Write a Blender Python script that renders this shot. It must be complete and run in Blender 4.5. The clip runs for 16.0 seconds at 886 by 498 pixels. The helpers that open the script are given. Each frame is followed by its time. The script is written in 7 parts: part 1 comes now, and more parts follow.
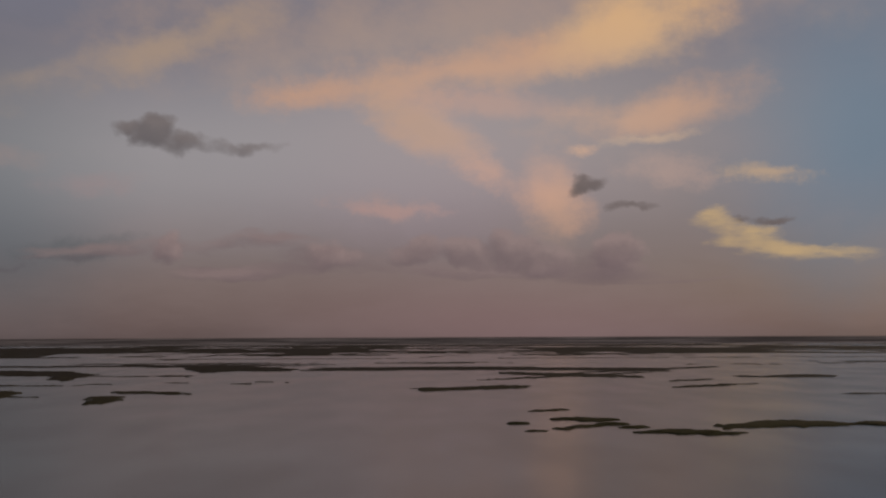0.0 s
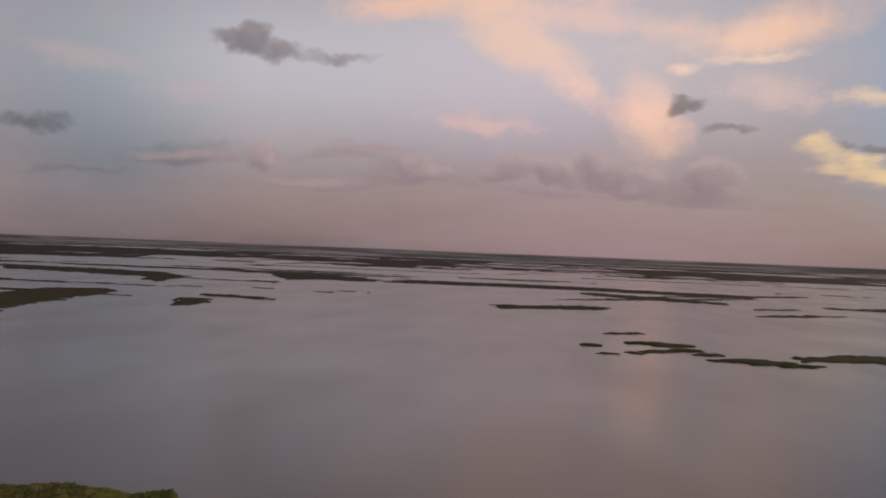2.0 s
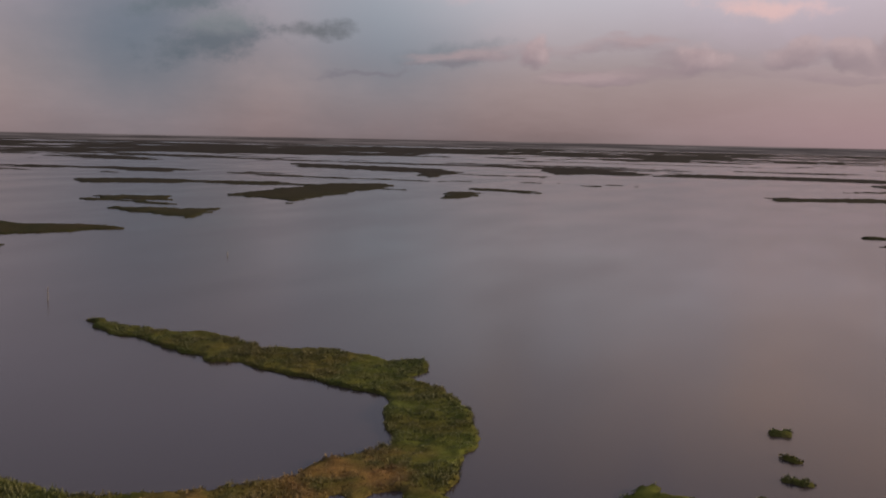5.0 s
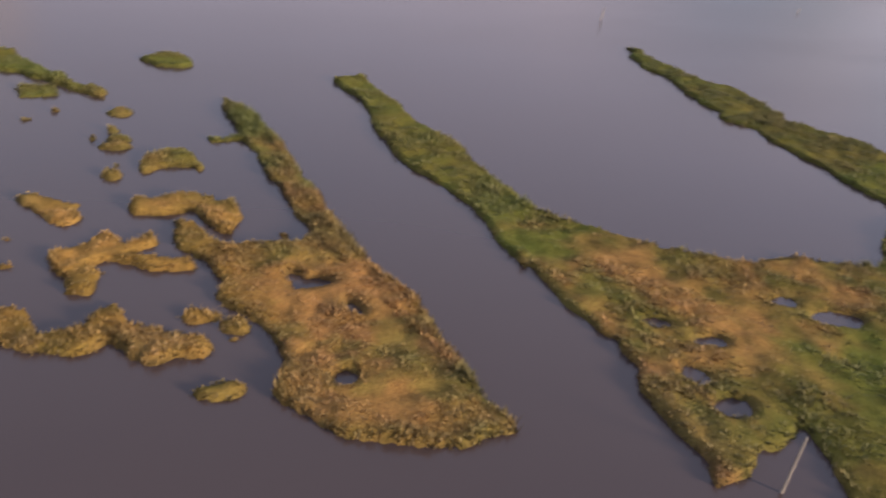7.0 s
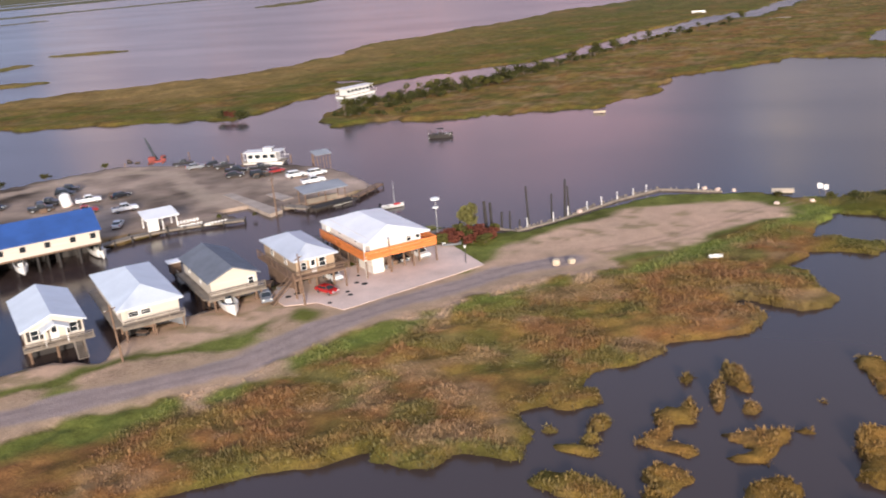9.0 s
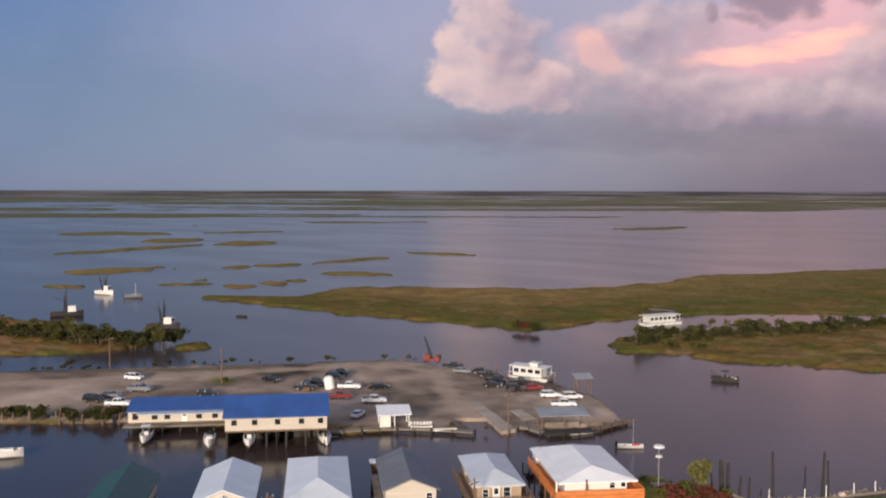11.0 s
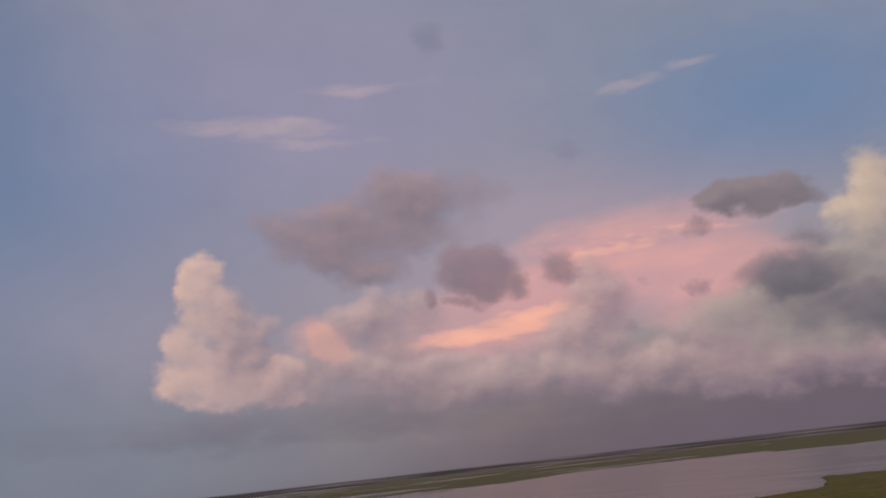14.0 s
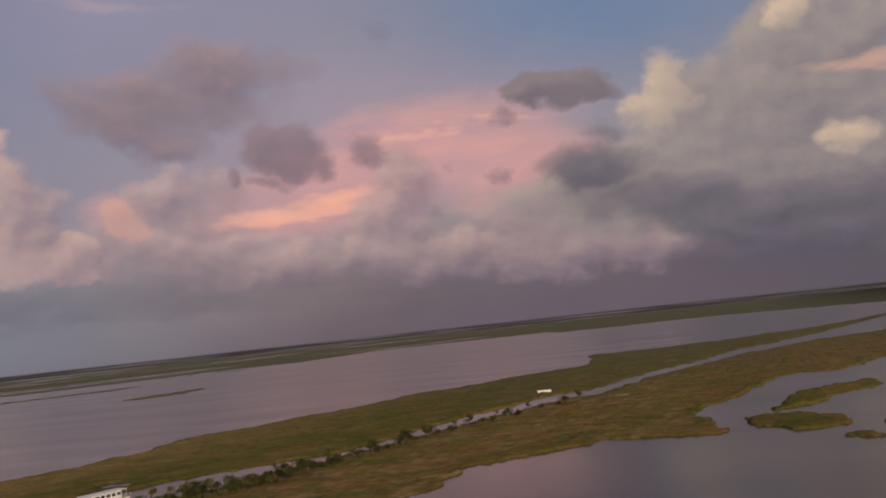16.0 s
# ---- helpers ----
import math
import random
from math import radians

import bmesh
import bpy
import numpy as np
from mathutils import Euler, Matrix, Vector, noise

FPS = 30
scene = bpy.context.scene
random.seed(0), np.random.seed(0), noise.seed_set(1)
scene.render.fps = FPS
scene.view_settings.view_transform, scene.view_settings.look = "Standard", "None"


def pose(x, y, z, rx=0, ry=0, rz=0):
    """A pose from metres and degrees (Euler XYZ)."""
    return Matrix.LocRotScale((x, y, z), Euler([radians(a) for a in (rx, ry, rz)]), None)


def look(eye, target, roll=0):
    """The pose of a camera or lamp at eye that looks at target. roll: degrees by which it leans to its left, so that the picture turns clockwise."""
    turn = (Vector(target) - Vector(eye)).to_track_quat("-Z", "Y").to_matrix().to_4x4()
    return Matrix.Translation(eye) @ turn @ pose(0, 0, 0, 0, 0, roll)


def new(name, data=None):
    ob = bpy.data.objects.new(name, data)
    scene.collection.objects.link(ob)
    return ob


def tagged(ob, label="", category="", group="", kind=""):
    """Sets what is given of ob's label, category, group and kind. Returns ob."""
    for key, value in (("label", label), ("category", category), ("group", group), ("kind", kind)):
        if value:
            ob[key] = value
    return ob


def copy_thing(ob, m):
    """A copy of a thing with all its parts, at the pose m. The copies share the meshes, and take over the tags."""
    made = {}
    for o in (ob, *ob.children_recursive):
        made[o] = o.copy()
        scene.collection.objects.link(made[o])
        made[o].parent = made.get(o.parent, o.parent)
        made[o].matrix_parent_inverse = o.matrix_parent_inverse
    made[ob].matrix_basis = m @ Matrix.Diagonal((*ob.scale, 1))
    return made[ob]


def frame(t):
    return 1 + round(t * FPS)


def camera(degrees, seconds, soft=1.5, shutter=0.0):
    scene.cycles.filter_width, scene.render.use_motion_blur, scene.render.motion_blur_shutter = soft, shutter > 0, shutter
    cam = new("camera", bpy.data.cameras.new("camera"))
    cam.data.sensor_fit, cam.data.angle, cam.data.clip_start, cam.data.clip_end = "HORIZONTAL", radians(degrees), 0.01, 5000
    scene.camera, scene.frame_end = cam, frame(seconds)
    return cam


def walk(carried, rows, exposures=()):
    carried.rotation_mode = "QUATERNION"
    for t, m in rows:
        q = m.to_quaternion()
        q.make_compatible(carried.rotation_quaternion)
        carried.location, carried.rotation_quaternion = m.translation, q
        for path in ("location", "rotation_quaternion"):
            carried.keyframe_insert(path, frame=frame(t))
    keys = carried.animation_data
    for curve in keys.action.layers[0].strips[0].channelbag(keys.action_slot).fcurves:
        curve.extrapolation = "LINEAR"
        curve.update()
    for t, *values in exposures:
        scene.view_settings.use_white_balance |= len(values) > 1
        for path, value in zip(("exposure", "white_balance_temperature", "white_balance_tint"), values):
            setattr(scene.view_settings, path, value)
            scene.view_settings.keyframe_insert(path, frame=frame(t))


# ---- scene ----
cam = camera(50.35, 16.0, soft=1.9, shutter=0.2)
walk(cam, [
    (0.0, pose(-22.28, 12.03, 50.28, 95.19, 0.22, -89.80)),
    (0.5, pose(-21.17, 10.49, 50.73, 91.70, 1.13, -92.35)),
    (1.0, pose(-20.25, 9.23, 51.10, 89.79, 1.73, -90.40)),
    (1.5, pose(-19.88, 7.65, 51.03, 89.70, -0.98, -86.52)),
    (2.0, pose(-20.09, 5.91, 51.13, 89.98, -2.29, -84.51)),
    (2.5, pose(-20.55, 4.65, 51.47, 90.85, -2.01, -82.13)),
    (3.0, pose(-20.85, 4.15, 51.20, 89.71, -2.62, -79.64)),
    (3.5, pose(-20.95, 3.65, 50.27, 89.62, -2.96, -77.38)),
    (3.7, pose(-20.90, 3.40, 49.85, 87.93, -3.44, -75.47)),
    (5.8, pose(-16.65, -3.06, 47.48, 79.74, -0.89, -61.55)),
    (6.0, pose(-15.37, -3.19, 47.47, 77.22, -1.99, -58.84)),
    (6.5, pose(-12.03, -3.22, 47.64, 70.41, -5.28, -48.22)),
    (7.0, pose(-8.28, -3.04, 47.85, 65.13, -7.80, -32.41)),
    (7.5, pose(-4.17, -2.03, 48.03, 63.68, -4.67, -15.44)),
    (8.0, pose(0.00, 0.00, 47.93, 65.19, 1.28, 0.02)),
    (8.5, pose(3.64, 3.23, 46.90, 69.79, 5.30, 13.04)),
    (9.0, pose(7.25, 7.11, 45.44, 72.20, 4.63, 22.34)),
    (9.5, pose(10.43, 11.66, 44.67, 74.35, 3.16, 31.21)),
    (10.0, pose(13.99, 16.65, 44.05, 80.30, 1.85, 40.88)),
    (10.2, pose(15.27, 18.58, 43.96, 80.43, 0.42, 42.90)),
    (12.3, pose(21.76, 34.53, 43.25, 102.06, -1.78, 46.74)),
    (12.5, pose(22.29, 35.84, 43.11, 104.00, -1.06, 45.62)),
    (13.0, pose(23.62, 39.11, 42.72, 105.02, 0.96, 42.08)),
    (13.5, pose(24.99, 42.34, 42.27, 104.81, 3.62, 35.19)),
    (14.0, pose(26.47, 45.54, 41.75, 103.08, 6.31, 29.49)),
    (14.5, pose(28.10, 48.73, 41.15, 99.81, 7.45, 24.89)),
    (15.0, pose(29.97, 51.97, 40.44, 98.90, 8.22, 21.36)),
    (15.5, pose(32.24, 55.25, 39.90, 96.69, 7.80, 19.49)),
    (16.0, pose(35.13, 58.61, 39.82, 94.69, 6.19, 17.55)),
], [
    (0.0, -0.8, 7000, 10), (0.5, -0.4, 7100, 10), (1.0, -0.25, 7000, 9), (1.5, 0.0, 6800, 9), (3.7, -0.05, 6500, 9), (5.8, 0.4, 6600, 10), (6.5, 0.85, 6500, 10), (7.0, 1.3, 6250, 10),
    (8.0, 1.45, 5300, 7), (8.5, 1.25, 5650, 8), (9.0, 0.95, 5900, 8), (9.5, 0.85, 5750, 7), (10.2, 0.7, 5750, 7), (12.3, -0.15, 7100, 9), (12.5, -0.15, 7050, 9), (13.0, -0.2, 6550, 8), (13.5, -0.2, 6550, 8), (14.5, -0.2, 6900, 9), (16.0, -0.3, 6850, 9),
])

# ---- sky and sun ----
SUN_HEADING, SUN_HEIGHT = 152.0, 13.0      # clockwise from +y, degrees
world = bpy.data.worlds.new("dusk_sky")
scene.world = world
world.use_nodes = True
wt = world.node_tree
wt.nodes.clear()


def wmath(op, a, b=None):
    n = wt.nodes.new("ShaderNodeMath")
    n.operation = op
    for i, v in enumerate((a, b)):
        if v is None:
            continue
        if isinstance(v, (int, float)):
            n.inputs[i].default_value = v
        else:
            wt.links.new(v, n.inputs[i])
    return n.outputs[0]


def wmad(a, b, c):
    n = wt.nodes.new("ShaderNodeMath")
    n.operation = "MULTIPLY_ADD"
    for i, v in enumerate((a, b, c)):
        if isinstance(v, (int, float)):
            n.inputs[i].default_value = v
        else:
            wt.links.new(v, n.inputs[i])
    return n.outputs[0]


def wmix(fac, a, b):
    n = wt.nodes.new("ShaderNodeMix")
    n.data_type, n.clamp_factor = "RGBA", True
    for sock, v in ((n.inputs[0], fac), (n.inputs[6], a), (n.inputs[7], b)):
        if isinstance(v, (int, float)):
            sock.default_value = v
        elif isinstance(v, tuple):
            sock.default_value = (*v, 1)
        else:
            wt.links.new(v, sock)
    return n.outputs[2]


coord = wt.nodes.new("ShaderNodeTexCoord").outputs["Generated"]
sep = wt.nodes.new("ShaderNodeSeparateXYZ")
wt.links.new(coord, sep.inputs[0])
heading = wmath("MULTIPLY", wmath("ARCTAN2", sep.outputs[0], sep.outputs[1]), 57.2958)
height = wmath("MULTIPLY", wmath("ARCSINE", sep.outputs[2]), 57.2958)
comb = wt.nodes.new("ShaderNodeCombineXYZ")
wt.links.new(heading, comb.inputs[0])
wt.links.new(height, comb.inputs[1])
chart = comb.outputs[0]


def sky_noise(scale, detail, rough, stretch=(1, 1, 1), shift=0.0):
    mp = wt.nodes.new("ShaderNodeMapping")
    mp.inputs["Location"].default_value = (shift, shift * 0.7, 0)
    mp.inputs["Scale"].default_value = stretch
    wt.links.new(chart, mp.inputs[0])
    n = wt.nodes.new("ShaderNodeTexNoise")
    n.inputs["Scale"].default_value, n.inputs["Detail"].default_value = scale, detail
    n.inputs["Roughness"].default_value = rough
    wt.links.new(mp.outputs[0], n.inputs["Vector"])
    return n.outputs[0]


PUFF = sky_noise(0.22, 8, 0.62, (0.8, 1, 1))
FINE = sky_noise(0.7, 9, 0.68, (0.75, 1, 1))
WISP = sky_noise(0.10, 7, 0.6, (0.35, 1.3, 1))


def drift(value, scale, amount, shift):
    """Stirs a coordinate of the chart, so that clouds get torn outlines."""
    return wmad(sky_noise(scale, 6, 0.6, (0.8, 1.2, 1), shift), amount, wmath("SUBTRACT", value, amount * 0.5))


BROAD = (drift(heading, 0.16, 6.0, 40), drift(height, 0.16, 4.0, 80))
CLOSE = (drift(heading, 0.55, 2.4, 120), drift(height, 0.55, 1.5, 160))


nishita = wt.nodes.new("ShaderNodeTexSky")
nishita.sky_type, nishita.sun_disc = "NISHITA", False
nishita.sun_elevation, nishita.sun_rotation = radians(SUN_HEIGHT * 0.5), radians(SUN_HEADING)
nishita.dust_density = 2.0
wt.links.new(coord, nishita.inputs[0])
clear = wt.nodes.new("ShaderNodeMix")
clear.data_type, clear.blend_type = "RGBA", "MULTIPLY"
clear.inputs[0].default_value, clear.inputs[7].default_value = 1.0, (0.09, 0.09, 0.09, 1)
wt.links.new(nishita.outputs[0], clear.inputs[6])
ramp = wt.nodes.new("ShaderNodeValToRGB")
wt.links.new(wmath("DIVIDE", wmath("ADD", height, 10), 100), ramp.inputs[0])
stops = ((0.09, (0.17, 0.128, 0.135)), (0.105, (0.26, 0.19, 0.20)), (0.13, (0.325, 0.245, 0.265)), (0.19, (0.385, 0.325, 0.39)),
         (0.32, (0.31, 0.33, 0.45)), (0.6, (0.30, 0.34, 0.47)), (1.0, (0.24, 0.29, 0.42)))
while len(ramp.color_ramp.elements) < len(stops):
    ramp.color_ramp.elements.new(0.5)
for el, (pos, col) in zip(ramp.color_ramp.elements, stops):
    el.position, el.color = pos, (*col, 1)
sky = wmix(0.8, clear.outputs[2], ramp.outputs[0])
# thin high veil
veil = wt.nodes.new("ShaderNodeMapRange")
veil.inputs[1].default_value, veil.inputs[2].default_value, veil.inputs[4].default_value = 0.42, 0.75, 0.32
wt.links.new(WISP, veil.inputs[0])
sky = wmix(veil.outputs[0], sky, (0.50, 0.40, 0.42))


def cloud(at, up, wide, tall, tilt, colour, cover, soft, ragged):
    """One cloud: its heading and height in the sky, half size and tilt in degrees, colour, cover, softness of the edge."""
    global sky
    c, s = math.cos(radians(tilt)), math.sin(radians(tilt))
    grand = wide > 7
    wide, tall = wide * 1.15, tall * 1.2
    hd, ht = (heading, height) if soft > 0.94 else BROAD if grand else CLOSE
    x = wmad(ht, s / wide, wmad(hd, c / wide, -(at * c + up * s) / wide))
    y = wmad(ht, c / tall, wmad(hd, -s / tall, (at * s - up * c) / tall))
    far = wmath("SQRT", wmad(x, x, wmath("MULTIPLY", y, y)))
    grain = FINE if min(wide, tall) < 1.6 and wide < 7 else PUFF
    rim = wmad(grain, ragged * 1.9, wmath("SUBTRACT", far, ragged * 0.95))
    soft = min(1.0, soft + 0.2)
    mr = wt.nodes.new("ShaderNodeMapRange")
    mr.interpolation_type = "SMOOTHSTEP"
    mr.inputs[1].default_value, mr.inputs[2].default_value = 1.0, 1.0 - soft
    mr.inputs[3].default_value, mr.inputs[4].default_value = 0.0, cover
    wt.links.new(rim, mr.inputs[0])
    sky = wmix(mr.outputs[0], sky, colour)


BILLOW_STEP = {"WEST": (-0.40, 0.72), "EAST": (0.34, 0.72)}
WEST, EAST = "WEST", "EAST"


def moved(across, up):
    """The chart, shifted by some degrees."""
    join = wt.nodes.new("ShaderNodeCombineXYZ")
    wt.links.new(wmath("ADD", heading, across), join.inputs[0])
    wt.links.new(wmath("ADD", height, up), join.inputs[1])
    return join.outputs[0]


def chart_noise(where, scale, detail, rough, stretch=(1, 1, 1), shift=0.0):
    mp = wt.nodes.new("ShaderNodeMapping")
    mp.inputs["Location"].default_value = (shift, shift * 0.7, 0)
    mp.inputs["Scale"].default_value = stretch
    wt.links.new(where, mp.inputs[0])
    n = wt.nodes.new("ShaderNodeTexNoise")
    n.inputs["Scale"].default_value, n.inputs["Detail"].default_value = scale, detail
    n.inputs["Roughness"].default_value = rough
    wt.links.new(mp.outputs[0], n.inputs["Vector"])
    return n.outputs[0]


def billow(across, up, heaped):
    """The stirred heading and height of a place, so that outlines tear, and how far a cloud swells there, about -1 to 1:
    rounded heads for heaped clouds, drawn-out wisps for the others."""
    at = moved(across, up)
    thin = (0.9, 1.1, 1) if heaped else (0.5, 1.4, 1)
    n = wt.nodes.new("ShaderNodeTexNoise")
    mp = wt.nodes.new("ShaderNodeMapping")
    mp.inputs["Scale"].default_value = thin
    wt.links.new(at, mp.inputs[0])
    wt.links.new(mp.outputs[0], n.inputs["Vector"])
    n.inputs["Scale"].default_value, n.inputs["Detail"].default_value = 0.34, 5
    n.inputs["Roughness"].default_value = 0.56
    parts = wt.nodes.new("ShaderNodeSeparateColor")
    wt.links.new(n.outputs["Color"], parts.inputs[0])
    hd = wmad(parts.outputs[0], 3.6, wmath("ADD", heading, across - 1.8))
    ht = wmad(parts.outputs[1], 2.8, wmath("ADD", height, up - 1.4))
    if not heaped:
        return hd, ht, wmath("MULTIPLY", wmath("SUBTRACT", chart_noise(at, 0.30, 6, 0.58, (0.45, 1.5, 1), 31), 0.5), 3.0)
    soft = chart_noise(at, 0.24, 4.5, 0.5, (0.85, 1.1, 1), 57)
    warp = wt.nodes.new("ShaderNodeCombineXYZ")
    wt.links.new(hd, warp.inputs[0])
    wt.links.new(ht, warp.inputs[1])
    v = wt.nodes.new("ShaderNodeTexVoronoi")
    v.voronoi_dimensions, v.feature, v.normalize = "2D", "SMOOTH_F1", True
    v.inputs["Scale"].default_value, v.inputs["Detail"].default_value = 0.40, 1.4
    v.inputs["Roughness"].default_value, v.inputs["Lacunarity"].default_value = 0.45, 2.3
    v.inputs["Smoothness"].default_value = 0.6
    wt.links.new(warp.outputs[0], v.inputs["Vector"])
    return hd, ht, wmad(wmath("SUBTRACT", soft, 0.5), 2.6, wmad(v.outputs["Distance"], -0.5, 0.19))


BILLOWS = {}
for wind in (WEST, EAST):
    for kind in (True, False):
        BILLOWS[wind, kind] = (billow(0, 0, kind), billow(*BILLOW_STEP[wind], kind))


def bank(lobes, lit, shade, cover=0.9, soft=0.6, torn=0.8, heaped=False, side="WEST"):
    """A cloud of several lobes (heading, height, half width, half height, tilt, in degrees), that swells and tears by the
    billows; where it rises towards the light it takes the lit colour, where it falls away the shaded one."""
    global sky
    swell = []
    for hd, ht, bil in BILLOWS[side, heaped]:
        total = None
        for at, high, wide, tall, tilt in lobes:
            c, s = math.cos(radians(tilt)), math.sin(radians(tilt))
            wide, tall = wide * 1.15, tall * 1.15
            x = wmad(ht, s / wide, wmad(hd, c / wide, -(at * c + high * s) / wide))
            y = wmad(ht, c / tall, wmad(hd, -s / tall, (at * s - high * c) / tall))
            m = min(wide, tall) ** 0.7 * 0.45
            dome = wmad(wmad(x, x, wmath("MULTIPLY", y, y)), -m, m)
            if total is None:
                total = dome
            else:
                n = wt.nodes.new("ShaderNodeMath")
                n.operation = "SMOOTH_MAX"
                n.inputs[2].default_value = 0.5
                wt.links.new(total, n.inputs[0])
                wt.links.new(dome, n.inputs[1])
                total = n.outputs[0]
        swell.append(wmad(bil, torn * 0.9, total))
    mr = wt.nodes.new("ShaderNodeMapRange")
    mr.interpolation_type = "SMOOTHSTEP"
    mr.inputs[1].default_value, mr.inputs[2].default_value = -soft * 0.35, soft * 0.65
    mr.inputs[3].default_value, mr.inputs[4].default_value = 0.0, cover
    wt.links.new(swell[0], mr.inputs[0])
    glow = wmad(wmath("SUBTRACT", swell[0], swell[1]), 0.72, 0.45)
    sky = wmix(mr.outputs[0], sky, wmix(glow, shade, lit))



# the clear sky of the west: deep blue, lavender, rose and the dark foot
cloud(-80.0, 19.0, 42.0, 28.0, 8, (0.030, 0.140, 0.340), 1.0, 1.00, 0.10)
cloud(-62.0, 4.0, 26.0, 7.0, 0, (0.150, 0.215, 0.320), 0.80, 1.00, 0.10)
cloud(-50.0, 15.0, 16.0, 12.0, 0, (0.150, 0.250, 0.430), 0.60, 1.00, 0.10)
cloud(-36.0, 22.0, 22.0, 12.0, 0, (0.330, 0.310, 0.480), 0.70, 1.00, 0.10)
cloud(-44.0, 10.0, 20.0, 8.0, 2, (0.345, 0.315, 0.420), 0.60, 1.00, 0.10)
cloud(-20.0, 12.0, 18.0, 7.0, 8, (0.500, 0.370, 0.480), 0.55, 1.00, 0.10)
cloud(-6.0, 18.5, 17.0, 7.0, -6, (0.170, 0.265, 0.460), 0.85, 1.00, 0.10)
cloud(4.0, 1.5, 24.0, 6.5, 0, (0.085, 0.085, 0.125), 0.85, 1.00, 0.10)
cloud(-12.0, 0.6, 32.0, 5.4, 0, (0.165, 0.134, 0.176), 0.95, 1.00, 0.10)
cloud(-48.0, 1.5, 24.0, 6.5, 0, (0.230, 0.255, 0.335), 0.85, 1.00, 0.10)
cloud(114.0, 11.3, 9.4, 10.5, -5, (0.227, 0.363, 0.523), 0.80, 1.00, 0.20)
cloud(64.4, 8.2, 9.4, 9.3, 4, (0.127, 0.180, 0.231), 0.78, 1.00, 0.15)
cloud(50.2, 5.7, 9.1, 7.8, 6, (0.089, 0.138, 0.184), 0.74, 1.00, 0.15)
cloud(89.0, 10.7, 14.4, 6.8, -0, (0.579, 0.457, 0.579), 0.50, 0.95, 0.30)
cloud(74.6, 10.7, 21.6, 6.6, 3, (0.604, 0.604, 0.658), 0.60, 1.00, 0.10)
cloud(94.0, 19.3, 27.8, 5.0, 4, (0.675, 0.497, 0.435), 0.71, 0.94, 0.70)
cloud(73.3, 16.8, 9.9, 1.4, 22, (0.675, 0.497, 0.379), 0.66, 0.94, 0.80)
cloud(82.1, 14.5, 4.4, 1.1, 7, (0.870, 0.497, 0.353), 0.66, 0.94, 0.80)
cloud(91.8, 15.9, 16.1, 1.9, 10, (1.074, 0.583, 0.353), 0.81, 0.94, 0.80)
cloud(101.6, 18.2, 6.5, 2.9, 11, (1.176, 0.747, 0.407), 0.81, 0.94, 0.70)
cloud(101.8, 13.1, 7.4, 1.8, 11, (1.094, 0.597, 0.363), 0.85, 0.94, 0.80)
cloud(92.5, 13.9, 6.9, 1.0, -5, (0.978, 0.529, 0.407), 0.66, 0.94, 0.80)
cloud(89.0, 12.4, 4.1, 1.8, -25, (1.114, 0.597, 0.407), 0.81, 0.94, 0.80)
cloud(92.1, 10.2, 2.9, 1.3, -36, (1.074, 0.583, 0.435), 0.71, 0.94, 0.80)
cloud(96.4, 8.4, 3.1, 2.4, -26, (1.134, 0.611, 0.435), 0.85, 0.94, 0.80)
cloud(98.4, 11.1, 1.2, 0.4, -2, (1.155, 0.669, 0.435), 0.85, 0.94, 0.60)
cloud(102.4, 11.6, 3.5, 0.4, 5, (0.978, 0.669, 0.465), 0.76, 0.94, 0.70)
cloud(103.4, 9.7, 3.5, 1.3, -8, (0.794, 0.529, 0.465), 0.57, 0.94, 0.80)
cloud(108.9, 9.2, 2.9, 0.6, -8, (0.941, 0.640, 0.396), 0.66, 0.94, 0.80)
cloud(86.6, 7.6, 3.7, 0.6, -4, (0.870, 0.497, 0.465), 0.57, 0.94, 0.80)
cloud(88.1, 12.8, 4.7, 1.6, -29, (0.796, 0.515, 0.358), 0.47, 0.94, 0.70)
cloud(96.7, 7.4, 2.6, 2.4, -20, (0.796, 0.515, 0.358), 0.38, 0.94, 0.70)
cloud(55.1, 11.0, 5.2, 1.0, -1, (0.463, 0.383, 0.335), 0.52, 0.94, 0.80)
cloud(63.2, 10.0, 4.2, 0.8, -5, (0.519, 0.407, 0.406), 0.47, 0.94, 0.80)
cloud(69.3, 8.7, 3.2, 0.8, 4, (0.549, 0.407, 0.431), 0.38, 0.94, 0.80)
cloud(86.1, 7.7, 3.6, 0.9, -6, (0.610, 0.433, 0.406), 0.38, 0.94, 0.80)
cloud(68.9, 5.0, 3.9, 0.8, 7, (0.159, 0.180, 0.207), 0.60, 0.80, 0.70)
cloud(54.5, 5.3, 4.7, 1.2, 11, (0.098, 0.122, 0.147), 0.78, 0.70, 0.90)
cloud(55.0, 6.5, 2.7, 0.9, 6, (0.188, 0.209, 0.227), 0.64, 0.70, 0.90)
cloud(53.5, 7.6, 4.1, 0.8, 11, (0.107, 0.138, 0.159), 0.69, 0.70, 0.80)
cloud(60.6, 6.2, 3.2, 0.6, 3, (0.107, 0.117, 0.130), 0.74, 0.70, 0.80)
cloud(68.5, 4.6, 3.0, 0.3, 8, (0.195, 0.175, 0.202), 0.64, 0.70, 0.70)
cloud(63.2, 3.7, 3.2, 0.2, 4, (0.181, 0.168, 0.198), 0.64, 0.70, 0.70)
cloud(94.4, 0.4, 17.8, 4.1, -4, (0.434, 0.287, 0.314), 0.50, 1.00, 0.10)
